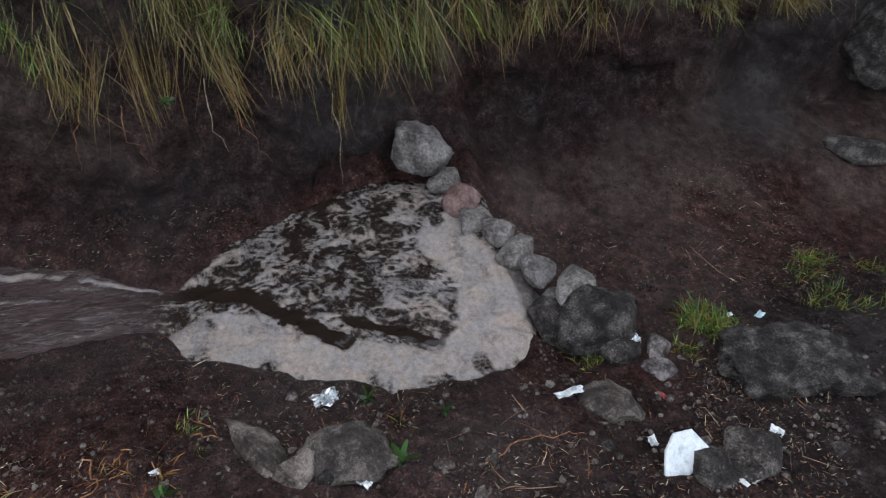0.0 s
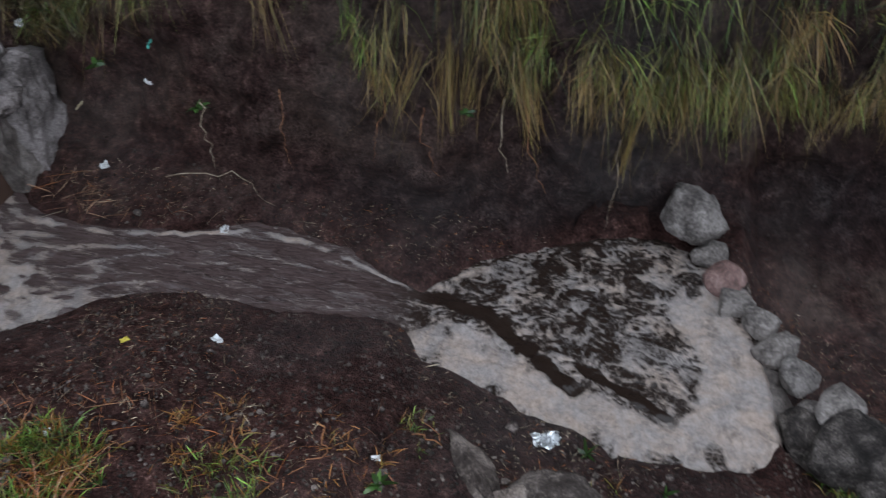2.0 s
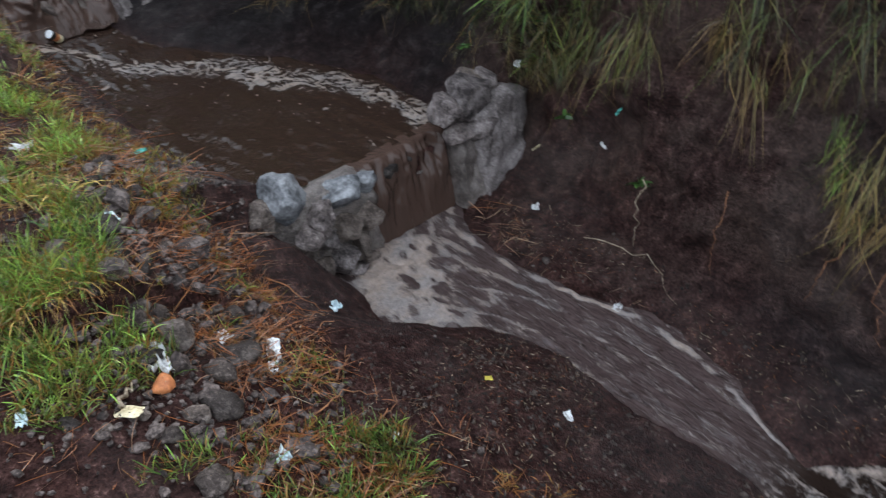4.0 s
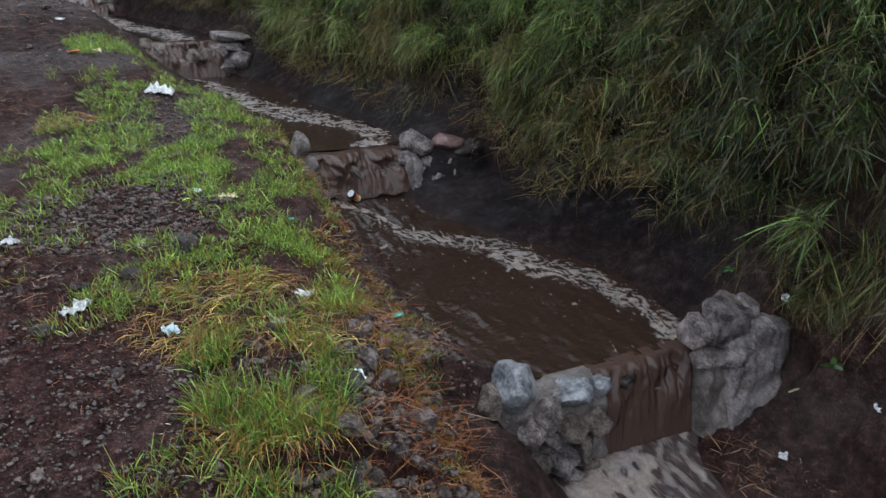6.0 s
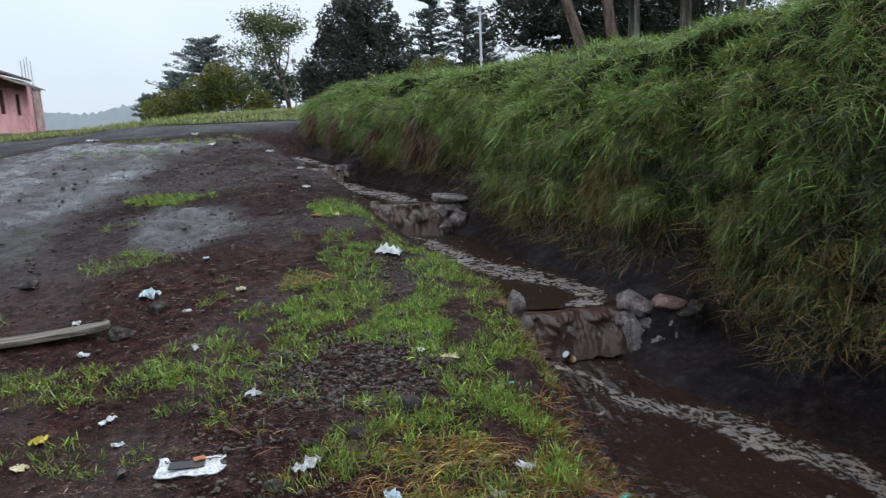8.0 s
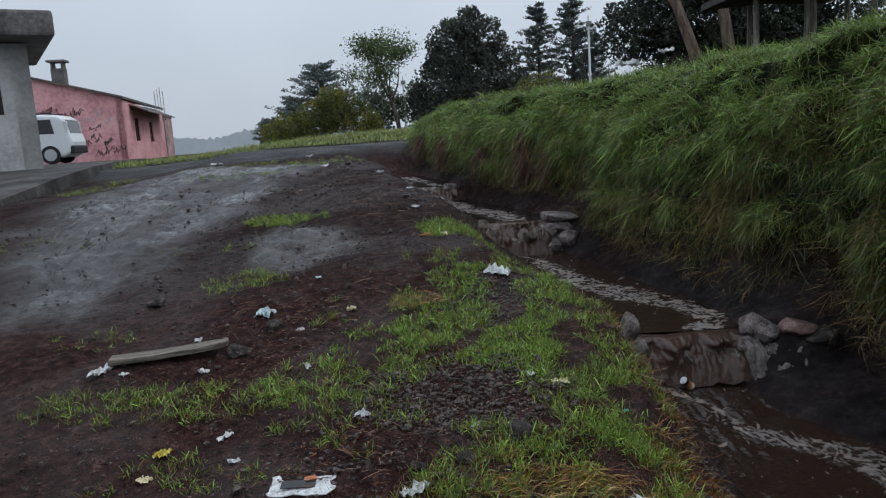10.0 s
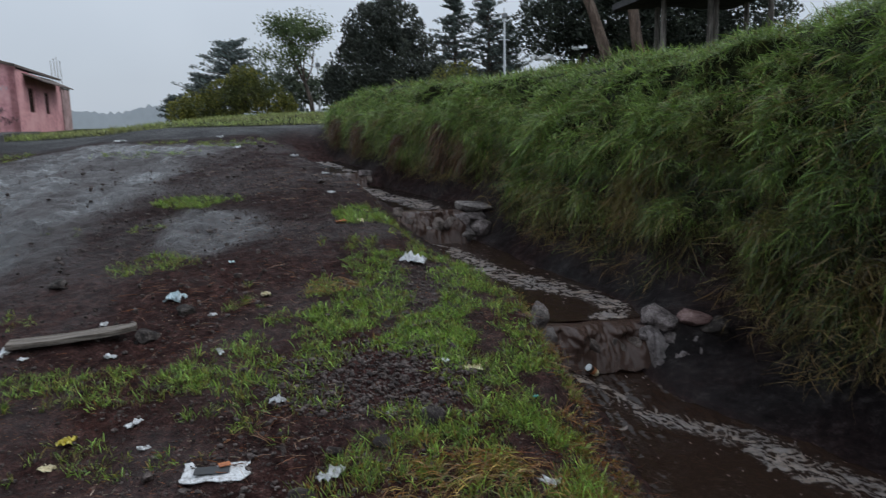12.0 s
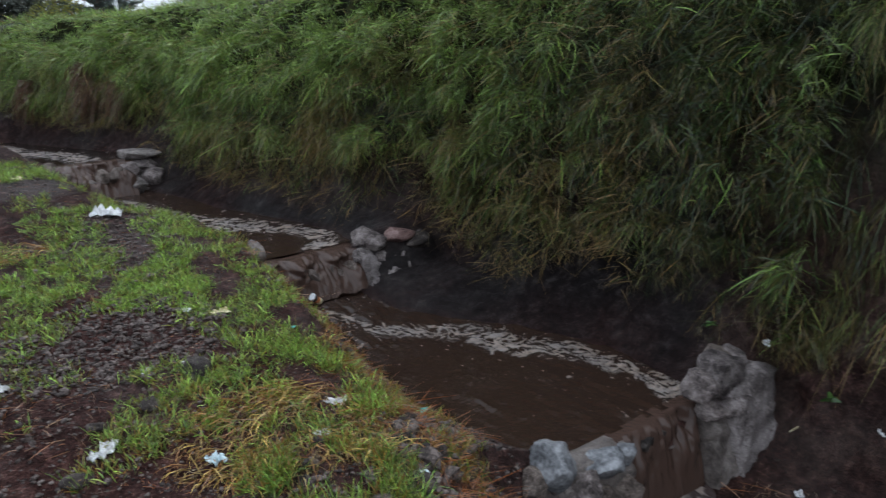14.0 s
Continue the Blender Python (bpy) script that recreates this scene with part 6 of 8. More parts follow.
def blob_crown(rng, blobs, count, flat=1.0):
    """Leaf places near the skins of several lumps."""
    out, nor = [], []
    weights = [b[3] ** 2 for b in blobs]
    for _ in range(count):
        b = rng.choices(blobs, weights)[0]
        d = Vector((rng.gauss(0, 1), rng.gauss(0, 1), rng.gauss(0, 1))).normalized()
        lump = 1 + 0.35 * noise.noise(d * 2.3 + Vector(b[:3]))
        r = b[3] * lump * (1 - 0.55 * rng.random() ** 2)
        p = Vector(b[:3]) + Vector((d.x, d.y, d.z * flat)) * r
        if noise.noise(p * (2.2 / max(0.6, b[3]))) < -0.22:
            continue
        out.append(p)
        nor.append(d)
    return out, nor


def bush(name, at, blobs, count, size, material, label, category, seed, bark=BARK, trunks=4):
    rng = random.Random(seed)
    t = empty(name, at, label, category)
    bm = bmesh.new()
    for _ in range(trunks):
        b = rng.choice(blobs)
        mid = (b[0] * 0.4 + rng.uniform(-0.3, 0.3), b[1] * 0.4, b[2] * 0.5)
        tube(bm, [(rng.uniform(-0.3, 0.3), rng.uniform(-0.3, 0.3), -0.1), mid, (b[0], b[1], b[2])], [0.14, 0.08, 0.02], 6)
    part("trunk", bm, bark, t)
    p, n = blob_crown(rng, blobs, count)
    leaves("crown", p, n, size, material, t, seed)
    return t


def branching(bm, rng, start, way, length, radius, depth, tips, spread=0.6, lift=0.15):
    pts, rad = [Vector(start)], [radius]
    d = Vector(way).normalized()
    for i in range(4):
        d = (d + Vector((rng.gauss(0, 0.16), rng.gauss(0, 0.16), rng.gauss(lift * 0.5, 0.10)))).normalized()
        pts.append(pts[-1] + d * length / 4)
        rad.append(radius * (1 - 0.16 * (i + 1)))
    tube(bm, pts, rad, 6 if depth > 1 else 4)
    if depth == 0:
        tips.append(pts[-1])
        tips.append(pts[2])
        return
    for _ in range(3 if depth > 1 else 4):
        k = rng.choice((2, 3, 4))
        side = Vector((rng.gauss(0, 1), rng.gauss(0, 1), rng.gauss(0.3, 0.5))).normalized()
        branching(bm, rng, pts[k], (d * (1 - spread) + side * spread), length * rng.uniform(0.55, 0.75), rad[k] * 0.6, depth - 1, tips, spread, lift)


def open_tree(name, at, height, lean, material, label, seed, leaf=0.22, per_tip=26, puff=0.55, depth=3, radius=0.2, bark=BARK, trunk=0.35):
    rng = random.Random(seed)
    t = empty(name, at, label, "tree")
    bm = bmesh.new()
    tips = []
    top = Vector((lean[0], lean[1], height * trunk))
    tube(bm, [(0, 0, -0.3), top * 0.5 + Vector((rng.gauss(0, 0.1), 0, 0)), top], [radius * 1.3, radius, radius * 0.85], 8)
    for i in range(4):
        a = i * math.tau / 4 + rng.uniform(-0.4, 0.4)
        branching(bm, rng, top, (math.cos(a) * 0.6, math.sin(a) * 0.6, 0.9), height * 0.33, radius * 0.6, depth - 1, tips)
    part("trunk", bm, bark, t)
    c, n = [], []
    for p in tips:
        for _ in range(per_tip):
            d = Vector((rng.gauss(0, puff), rng.gauss(0, puff), rng.gauss(0, puff * 0.55)))
            c.append(p + d)
            n.append(d.normalized())
    leaves("crown", c, n, leaf, material, t, seed)
    return t


def conifer(at, height, width, label, seed, levels=20, needles=LEAF_PINE):
    rng = random.Random(seed)
    t = empty("conifer", at, label, "tree", "conifers beyond the road")
    bm = bmesh.new()
    tube(bm, [(0, 0, -0.2), (0.05, 0, height * 0.5), (0, 0, height)], [0.2, 0.12, 0.02], 7)
    c, n = [], []
    for i in range(levels):
        f = 0.08 + 0.9 * i / levels
        for _ in range(7):
            a = rng.uniform(0, math.tau)
            r = width * (1 - f) ** 0.75 * rng.choice((0.45, 0.7, 0.9, 1.05, 1.25)) + 0.25
            z = height * (f + rng.uniform(-0.06, 0.06))
            tip = Vector((math.cos(a) * r, math.sin(a) * r, z + 0.28 * r * rng.uniform(0.3, 1.3)))
            tube(bm, [(0, 0, z), tuple(tip * 0.6 + Vector((0, 0, z * 0.4 - 0.06 * r))), tuple(tip)], [0.04, 0.025, 0.01], 4)
            for _ in range(60):
                s = rng.random() ** 0.6
                p = Vector((0, 0, z)).lerp(tip, s) + Vector((rng.gauss(0, 0.09), rng.gauss(0, 0.09), rng.gauss(0, 0.06)))
                c.append(p)
                n.append((tip - Vector((0, 0, z))).normalized())
    part("trunk", bm, BARK, t)
    leaves("crown", c, n, 0.17, needles, t, seed)
    return t


bush("dark_bush", (1.7, 45.4, 1.5), [(-1.6, 0, 2.4, 1.9), (0, 0.5, 3.6, 2.3), (1.4, 0, 2.6, 2.1), (-0.6, 0, 5.0, 1.6), (0.8, 0.3, 5.3, 1.4), (2.6, 0, 1.8, 1.3), (-2.2, 0, 1.2, 1.3), (0.5, 0, 6.8, 0.42), (-1.0, 0, 6.3, 0.45), (1.7, 0, 6.2, 0.45), (2.7, 0, 4.3, 0.5), (-2.3, 0, 3.8, 0.45), (3.3, 0, 3.1, 0.45), (0, -0.5, 6.2, 0.9), (-1.6, 0, 4.3, 0.9), (1.9, 0, 4.4, 0.9), (3.0, 0, 2.9, 0.8), (-2.7, 0, 2.4, 0.8), (0.3, 0, 6.9, 0.5), (3.4, 0, 1.9, 1.1), (-0.9, 0, 6.2, 0.45), (1.1, 0, 6.4, 0.4), (-1.9, 0, 5.2, 0.4), (2.2, 0, 5.4, 0.4), (0, -0.4, 1.2, 2.1), (2.4, 0, 1.0, 1.7), (-1.9, 0, 0.9, 1.6), (3.9, 0, 1.0, 1.2)], 52000, 0.19, LEAF_DARK, "large dark evergreen bush beyond the road", "bush", 71)
open_tree("broadleaf_tree", (-2.5, 45.4, 1.6), 6.3, (-0.4, 0), LEAF_BRIGHT, "open-crowned tree with light green leaves and bare limbs", 72, 0.15, 62, 0.36, 3, 0.12, trunk=0.33)
bush("willow", (-5.0, 60, 1.5), [(-0.8, 0, 2.6, 1.2), (0, 0, 3.8, 1.1), (0.9, 0, 2.6, 1.3), (0.2, 0, 1.6, 1.4), (2.2, 0, 2.2, 1.1), (3.2, 0, 3.2, 1.0)], 6000, 0.26, LEAF_PALE, "pale weeping tree in the mist", "tree", 73)
bush("yellow_bush", (-5.6, 38.0, 1.5), [(-1.9, 0, 0.7, 0.95), (-0.6, 0, 1.1, 1.1), (0.5, 0, 1.5, 1.05), (1.5, 0, 1.0, 0.95), (-2.8, 0, 0.5, 0.7), (0.2, 0, 2.1, 0.7), (2.2, 0, 0.6, 0.6)], 20000, 0.12, LEAF_YELLOW, "rounded yellow-green bush by the road", "bush", 74)
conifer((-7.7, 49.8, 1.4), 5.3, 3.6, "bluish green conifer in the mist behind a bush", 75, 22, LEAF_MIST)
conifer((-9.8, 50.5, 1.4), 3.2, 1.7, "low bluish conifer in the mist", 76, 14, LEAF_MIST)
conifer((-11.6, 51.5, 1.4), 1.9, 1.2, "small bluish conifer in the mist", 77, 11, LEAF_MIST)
conifer((7.2, 55, 1.5), 8.9, 2.5, "tall dark conifer with upturned branches", 78, 26)
conifer((9.6, 54.6, 1.5), 9.2, 2.7, "tall dark conifer with upturned branches", 79, 26)
conifer((11.0, 54.6, 1.5), 6.6, 2.0, "dark conifer beside a street lamp", 80, 20)
bush("grey_shrub", (5.2, 40.0, 1.5), [(-0.4, 0, 1.9, 1.0), (0.4, 0, 2.2, 0.8), (0, 0, 1.0, 1.1)], 2600, 0.15, LEAF_YELLOW, "straggly grey-green shrub behind the grass bank", "bush", 81)

# tall trees on the hill
open_tree("eucalyptus", (7.9, 23.1, 3.2), 8.0, (-1.5, 0.2), LEAF_GROVE, "tall tree with a leaning tan trunk on the hill", 82, 0.12, 48, 0.5, 3, 0.15, BARK_TAN, 0.42)
open_tree("eucalyptus", (8.7, 22.8, 3.2), 9.0, (-0.3, 0.1), LEAF_GROVE, "tall tree with a thick tan trunk on the hill", 83, 0.12, 46, 0.5, 3, 0.15, BARK_TAN, 0.45)
bush("hill_tree", (7.6, 27.5, 2.6), [(-0.8, 0, 2.2, 1.1), (0.4, 0, 2.6, 1.5), (1.8, 0, 2.2, 1.5), (3.2, 0, 2.2, 1.6), (4.6, 0, 2.4, 1.7), (1.0, 0, 3.8, 1.3), (3.0, 0, 4.0, 1.6), (5.2, 0, 4.2, 1.6), (6.8, 0, 2.6, 1.8), (1.2, 1, 1.2, 1.2), (3.4, 1, 1.2, 1.3), (5.6, 1, 1.4, 1.4)], 76000, 0.14, LEAF_GROVE, "dense dark grove on top of the hill", "trees", 84)

# ---------- street lamps ----------
WHITE_METAL = plain("white_painted_metal", (0.72, 0.74, 0.76), 0.4)
GREY_METAL = plain("grey_metal", (0.22, 0.23, 0.24), 0.4, 0.6)


def street_lamp(at, height, turn, label):
    t = empty("street_lamp", at, label, "street lamp", "lamps beyond the road", turn)
    bm = bmesh.new()
    tube(bm, [(0, 0, 0), (0, 0, height * 0.6), (0, 0, height)], [0.09, 0.075, 0.05], 10)
    part("pole", bm, WHITE_METAL, t)
    for s in (-1, 1):
        bm = bmesh.new()
        tube(bm, [(0, 0, height - 0.75), (s * 0.35, 0, height - 0.62), (s * 0.6, 0, height - 0.6)], [0.03, 0.03, 0.025], 6)
        arm = part("arm", bm, WHITE_METAL, t)
        part("lamp_head", box(bmesh.new(), (0.34, 0.16, 0.09), (s * 0.72, 0, height - 0.6), 0, 0.02), WHITE_METAL, arm)
    part("box", box(bmesh.new(), (0.34, 0.2, 0.3), (0, -0.06, height - 0.5), 0, 0.02), GREY_METAL, t)
    part("crossbar", box(bmesh.new(), (0.75, 0.05, 0.05), (0, 0, height - 2.0), 0, 0.01), WHITE_METAL, t)
    return t


street_lamp((9.77, 49.5, 1.5), 6.9, 5, "white street lamp post with twin heads beside conifers")
street_lamp((-2.85, 60.3, 1.4), 4.8, 15, "white street lamp post in front of a pale tree")

# ---------- open shelter on the hill ----------
OLD_WOOD = mottled("weathered_post_wood", [(0, (0.06, 0.05, 0.042)), (0.5, (0.15, 0.13, 0.11)), (1, (0.27, 0.24, 0.21))], 3, (0.6, 0.9), 6, 0.5, 0.01, stretch=(6, 6, 0.6))
ROOF_DARK = mottled("dark_old_roofing", [(0, (0.012, 0.011, 0.012)), (0.5, (0.03, 0.028, 0.028)), (1, (0.07, 0.062, 0.058))], 3, (0.5, 0.9), 6, 0.6, 0.02)


def shelter():
    t = empty("shelter", (8.8, 19.0, 3.0), "open wooden shelter with a ragged dark roof on the hill", "shelter")
    for x, y in ((-1.05, -0.1), (-0.05, -0.55), (0.12, -0.5), (1.15, -1.2), (-0.6, 1.4), (1.5, 0.6)):
        bm = bmesh.new()
        tube(bm, [(x, y, -0.2), (x + 0.01, y, 0.7), (x, y, 1.42)], [0.075, 0.07, 0.065], 9)
        part("post", bm, OLD_WOOD, t)
    bm = bmesh.new()
    n = 12
    g = [[bm.verts.new((-1.65 + 3.3 * i / n + 0.04 * noise.noise(Vector((i, j, 1))), -1.6 + 3.6 * j / n + 0.15 * noise.noise(Vector((i * 0.8, j, 4))), 1.42 + 0.04 * noise.noise(Vector((i * 0.7, j * 0.7, 2))) + 0.07 * (1 - abs(i / n - 0.5) * 2))) for j in range(n + 1)] for i in range(n + 1)]
    for i in range(n):
        for j in range(n):
            bm.faces.new((g[i][j], g[i + 1][j], g[i + 1][j + 1], g[i][j + 1]))
    r = bmesh.ops.extrude_face_region(bm, geom=bm.faces[:])
    bmesh.ops.translate(bm, verts=[v for v in r["geom"] if isinstance(v, bmesh.types.BMVert)], vec=(0, 0, 0.16))
    part("roof", bm, ROOF_DARK, t)
    return t


shelter()

# ---------- house with pink walls ----------
PINK = mottled("faded_pink_plaster", [(0, (0.56, 0.25, 0.26)), (0.5, (0.76, 0.375, 0.385)), (1, (0.82, 0.46, 0.46))], 0.8, (0.7, 0.95), 8, 0.3, 0.01)
ROOF_RUST = mottled("rusty_sheet_roof", [(0, (0.05, 0.035, 0.03)), (1, (0.16, 0.12, 0.10))], 3, (0.5, 0.9), 5, 0.4, 0.01)
CONCRETE = mottled("rain_stained_concrete", [(0, (0.36, 0.355, 0.345)), (0.5, (0.50, 0.495, 0.485)), (1, (0.58, 0.575, 0.56))], 1.3, (0.7, 0.95), 9, 0.35, 0.01)
CONCRETE_DARK = mottled("damp_dark_concrete", [(0, (0.055, 0.05, 0.046)), (0.5, (0.12, 0.113, 0.106)), (1, (0.2, 0.19, 0.18))], 1.6, (0.5, 0.9), 8, 0.4, 0.01)
PAINT_BLACK = plain("sprayed_black_paint", (0.035, 0.03, 0.035), 0.7)
PAINT_WHITE = plain("sprayed_white_paint", (0.62, 0.55, 0.56), 0.7)
RUST_IRON = plain("rusty_iron", (0.10, 0.065, 0.05), 0.8, 0.4)
GLASS_DARK = plain("dark_window_glass", (0.02, 0.022, 0.025), 0.08, 0.0, 0.6)


def wall_with_holes(bm, length, h0, h1, thick, holes):
    """A wall along +x, its top from h0 to h1, with openings (x0, x1, z0, z1) through it."""
    xs = sorted({0.0, length, *[v for h in holes for v in h[:2]]})
    for a, b in zip(xs, xs[1:]):
        cuts = [(h[2], h[3]) for h in holes if h[0] <= a and h[1] >= b]
        runs, low = [], 0.0
        for z0, z1 in sorted(cuts):
            runs.append((low, z0, low, z0))
            low = z1
        ta, tb = h0 + (h1 - h0) * a / length, h0 + (h1 - h0) * b / length
        runs.append((low, ta, low, tb))
        for za, zb, zc, zd in runs:
            v = [bm.verts.new(p) for p in ((a, 0, za), (b, 0, zc), (b, 0, zd), (a, 0, zb), (a, thick, za), (b, thick, zc), (b, thick, zd), (a, thick, zb))]
            for f in ((0, 1, 2, 3), (5, 4, 7, 6), (4, 0, 3, 7), (1, 5, 6, 2), (3, 2, 6, 7), (4, 5, 1, 0)):
                bm.faces.new([v[i] for i in f])
    return bm


def scribble(parent, rng, x, z, w, h, turns, material, y=-0.012):
    bm = bmesh.new()
    pts = [(x + w * i / turns + rng.uniform(-0.03, 0.03) * w, y, z + (rng.uniform(0.1, 1) if i % 2 else rng.uniform(-0.1, 0.5)) * h) for i in range(turns + 1)]
    sm = []
    for p, q in zip(pts, pts[1:]):
        for k in range(4):
            f = k / 4
            sm.append(tuple(p[i] + (q[i] - p[i]) * (f * f * (3 - 2 * f) if i == 2 else f) for i in range(3)))
    tube(bm, sm, [0.011] * len(sm), 4)
    return part("graffiti", bm, material, parent)


def pink_house():
    rng = random.Random(9)
    # local x runs along the graffiti wall from its far left end to the corner
    t = empty("house", (-13.15, 31.75, 1.3), "single-storey house with faded pink walls covered in graffiti", "house", turn=9.7)
    front = part("wall", wall_with_holes(bmesh.new(), 9.0, 5.1, 2.6, 0.25, []), PINK, t)
    front.matrix_basis = pose(-9.0, 0, 0)
    side = part("wall", wall_with_holes(bmesh.new(), 8.4, 2.55, 2.25, 0.25, [(1.9, 2.75, 0.85, 1.85), (4.8, 5.6, 0.8, 1.75)]), PINK, t)
    side.matrix_basis = pose(0, 0, 0, 0, 0, 90)
    back = part("wall", wall_with_holes(bmesh.new(), 9.0, 2.25, 4.6, 0.25, []), PINK, t)
    back.matrix_basis = pose(0, 8.4, 0, 0, 0, 180)
    for y0, y1, z0, z1 in ((1.9, 2.75, 0.85, 1.85), (4.8, 5.6, 0.8, 1.75)):
        w = part("window", box(bmesh.new(), (0.02, y1 - y0, z1 - z0), (-0.14, (y0 + y1) / 2, (z0 + z1) / 2)), GLASS_DARK, t, "dark window opening")
        for yy in (y0 + 0.03, (y0 + y1) / 2, y1 - 0.03):
            part("window_bar", box(bmesh.new(), (0.05, 0.05, z1 - z0), (-0.08, yy, (z0 + z1) / 2)), RUST_IRON, w)
    bm = bmesh.new()
    g = [bm.verts.new(p) for p in ((0.08, -0.2, 2.58), (-9.1, -0.2, 5.12), (-9.1, 8.3, 5.12), (0.08, 8.3, 2.42), (0.08, -0.2, 2.68), (-9.1, -0.2, 5.22), (-9.1, 8.3, 5.22), (0.08, 8.3, 2.52))]
    for f in ((3, 2, 1, 0), (4, 5, 6, 7), (0, 1, 5, 4), (1, 2, 6, 5), (2, 3, 7, 6), (3, 0, 4, 7)):
        bm.faces.new([g[i] for i in f])
    part("roof", bm, ROOF_RUST, t)
    bm = bmesh.new()
    g = [bm.verts.new(p) for p in ((-0.2, 1.2, 2.45), (0.75, 1.2, 2.05), (0.75, 7.5, 1.95), (-0.2, 7.5, 2.4), (-0.2, 1.2, 2.5), (0.75, 1.2, 2.1), (0.75, 7.5, 2.0), (-0.2, 7.5, 2.45))]
    for f in ((3, 2, 1, 0), (4, 5, 6, 7), (0, 1, 5, 4), (1, 2, 6, 5), (2, 3, 7, 6), (3, 0, 4, 7)):
        bm.faces.new([g[i] for i in f])
    part("awning", bm, ROOF_RUST, t)
    ch = part("chimney", box(bmesh.new(), (0.5, 0.5, 0.75), (-2.5, -0.4 + 1.2, 3.6), 0, 0.01), CONCRETE_DARK, t)
    for sx in (-0.2, 0.2):
        part("chimney_leg", box(bmesh.new(), (0.08, 0.4, 0.26), (-2.5 + sx, 0.8, 4.1)), CONCRETE_DARK, ch)
    part("chimney_cap", box(bmesh.new(), (0.72, 0.66, 0.09), (-2.5, 0.8, 4.27), 0, 0.01), CONCRETE_DARK, ch)
    for k in range(4):
        bm = bmesh.new()
        tube(bm, [(-0.25 + 0.13 * k, 8.2 + 0.05 * (k % 2), 1.9), (-0.27 + 0.135 * k, 8.2 + 0.05 * (k % 2), 3.4 + 0.1 * (k % 3))], [0.014, 0.014], 5)
        part("rebar", bm, RUST_IRON, t)
    for x, z, w, h, n, m in ((-3.3, 1.85, 0.9, 0.5, 7, PAINT_BLACK), (-2.4, 1.8, 0.8, 0.5, 6, PAINT_BLACK), (-1.6, 1.7, 0.8, 0.25, 5, PAINT_WHITE), (-0.8, 1.6, 0.5, 0.35, 4, PAINT_WHITE),
                             (-1.4, 1.35, 0.5, 0.25, 4, PAINT_BLACK), (-1.7, 0.75, 0.6, 0.5, 5, PAINT_BLACK), (-1.25, 0.85, 0.35, 0.3, 3, PAINT_BLACK), (-1.3, 0.25, 0.8, 0.45, 6, PAINT_BLACK), (-0.55, 0.35, 0.5, 0.4, 4, PAINT_BLACK), (-2.2, 0.3, 0.6, 0.12, 5, PAINT_WHITE), (-3.2, 2.1, 0.5, 0.3, 5, PAINT_BLACK), (-1.9, 2.0, 0.4, 0.3, 4, PAINT_BLACK), (-1.1, 1.95, 0.3, 0.25, 4, PAINT_WHITE), (-2.4, 0.9, 0.5, 0.3, 6, PAINT_WHITE), (-0.9, 0.7, 0.4, 0.3, 5, PAINT_BLACK), (-3.0, 1.2, 0.5, 0.3, 6, PAINT_WHITE)):
        scribble(t, rng, x, z, w * 0.6, h * 0.8, n + 3, m)
        scribble(t, rng, x + 0.55 * w, z + 0.1, w * 0.45, h * 0.9, n + 1, m)
    return t


pink_house()


PINK_OLD = mottled("bare_pinkish_block", [(0, (0.26, 0.17, 0.16)), (0.5, (0.44, 0.29, 0.28)), (1, (0.58, 0.40, 0.38))], 1.6, (0.7, 0.95), 8, 0.4, 0.01)


def annex():
    t = empty("outbuilding", (-14.6, 40.1, 1.3), "low pink outbuilding with a damp base", "building", turn=9.7)
    part("wall", box(bmesh.new(), (3.0, 2.0, 2.05), (-1.45, 1.02, 1.02), 0, 0.02), PINK_OLD, t)
    part("parapet", box(bmesh.new(), (3.06, 2.06, 0.14), (-1.45, 1.02, 2.12), 0, 0.02), CONCRETE_DARK, t)
    return t


annex()


def grey_house():
    t = empty("concrete_house", (-7.02, 13.65, 1.3), "bare grey concrete house with a heavy projecting roof slab", "house", turn=32)
    w = part("wall", wall_with_holes(bmesh.new(), 6.0, 2.35, 2.35, 0.3, [(4.5, 5.52, 1.15, 2.1)]), CONCRETE, t)
    w.matrix_basis = pose(-6.0, 0, 0)
    s = part("wall", wall_with_holes(bmesh.new(), 6.0, 2.35, 2.35, 0.3, []), CONCRETE, t)
    s.matrix_basis = pose(0, 0.0, 0, 0, 0, 90)
    win = part("window", box(bmesh.new(), (1.02, 0.02, 0.95), (-0.99, 0.2, 1.62)), GLASS_DARK, t, "dark barred window")
    for k in range(6):
        part("window_bar", box(bmesh.new(), (0.03, 0.03, 0.95), (-1.46 + 0.19 * k, 0.08, 1.62)), RUST_IRON, win)
    part("roof_slab", box(bmesh.new(), (7.0, 4.6, 0.42), (-3.1, 1.5, 2.36 + 0.22), 0, 0.06), CONCRETE_DARK, t)
    part("parapet", box(bmesh.new(), (5.0, 3.4, 0.5), (-4.3, 1.9, 3.04), 0, 0.04), CONCRETE_DARK, t)
    return t


grey_house()

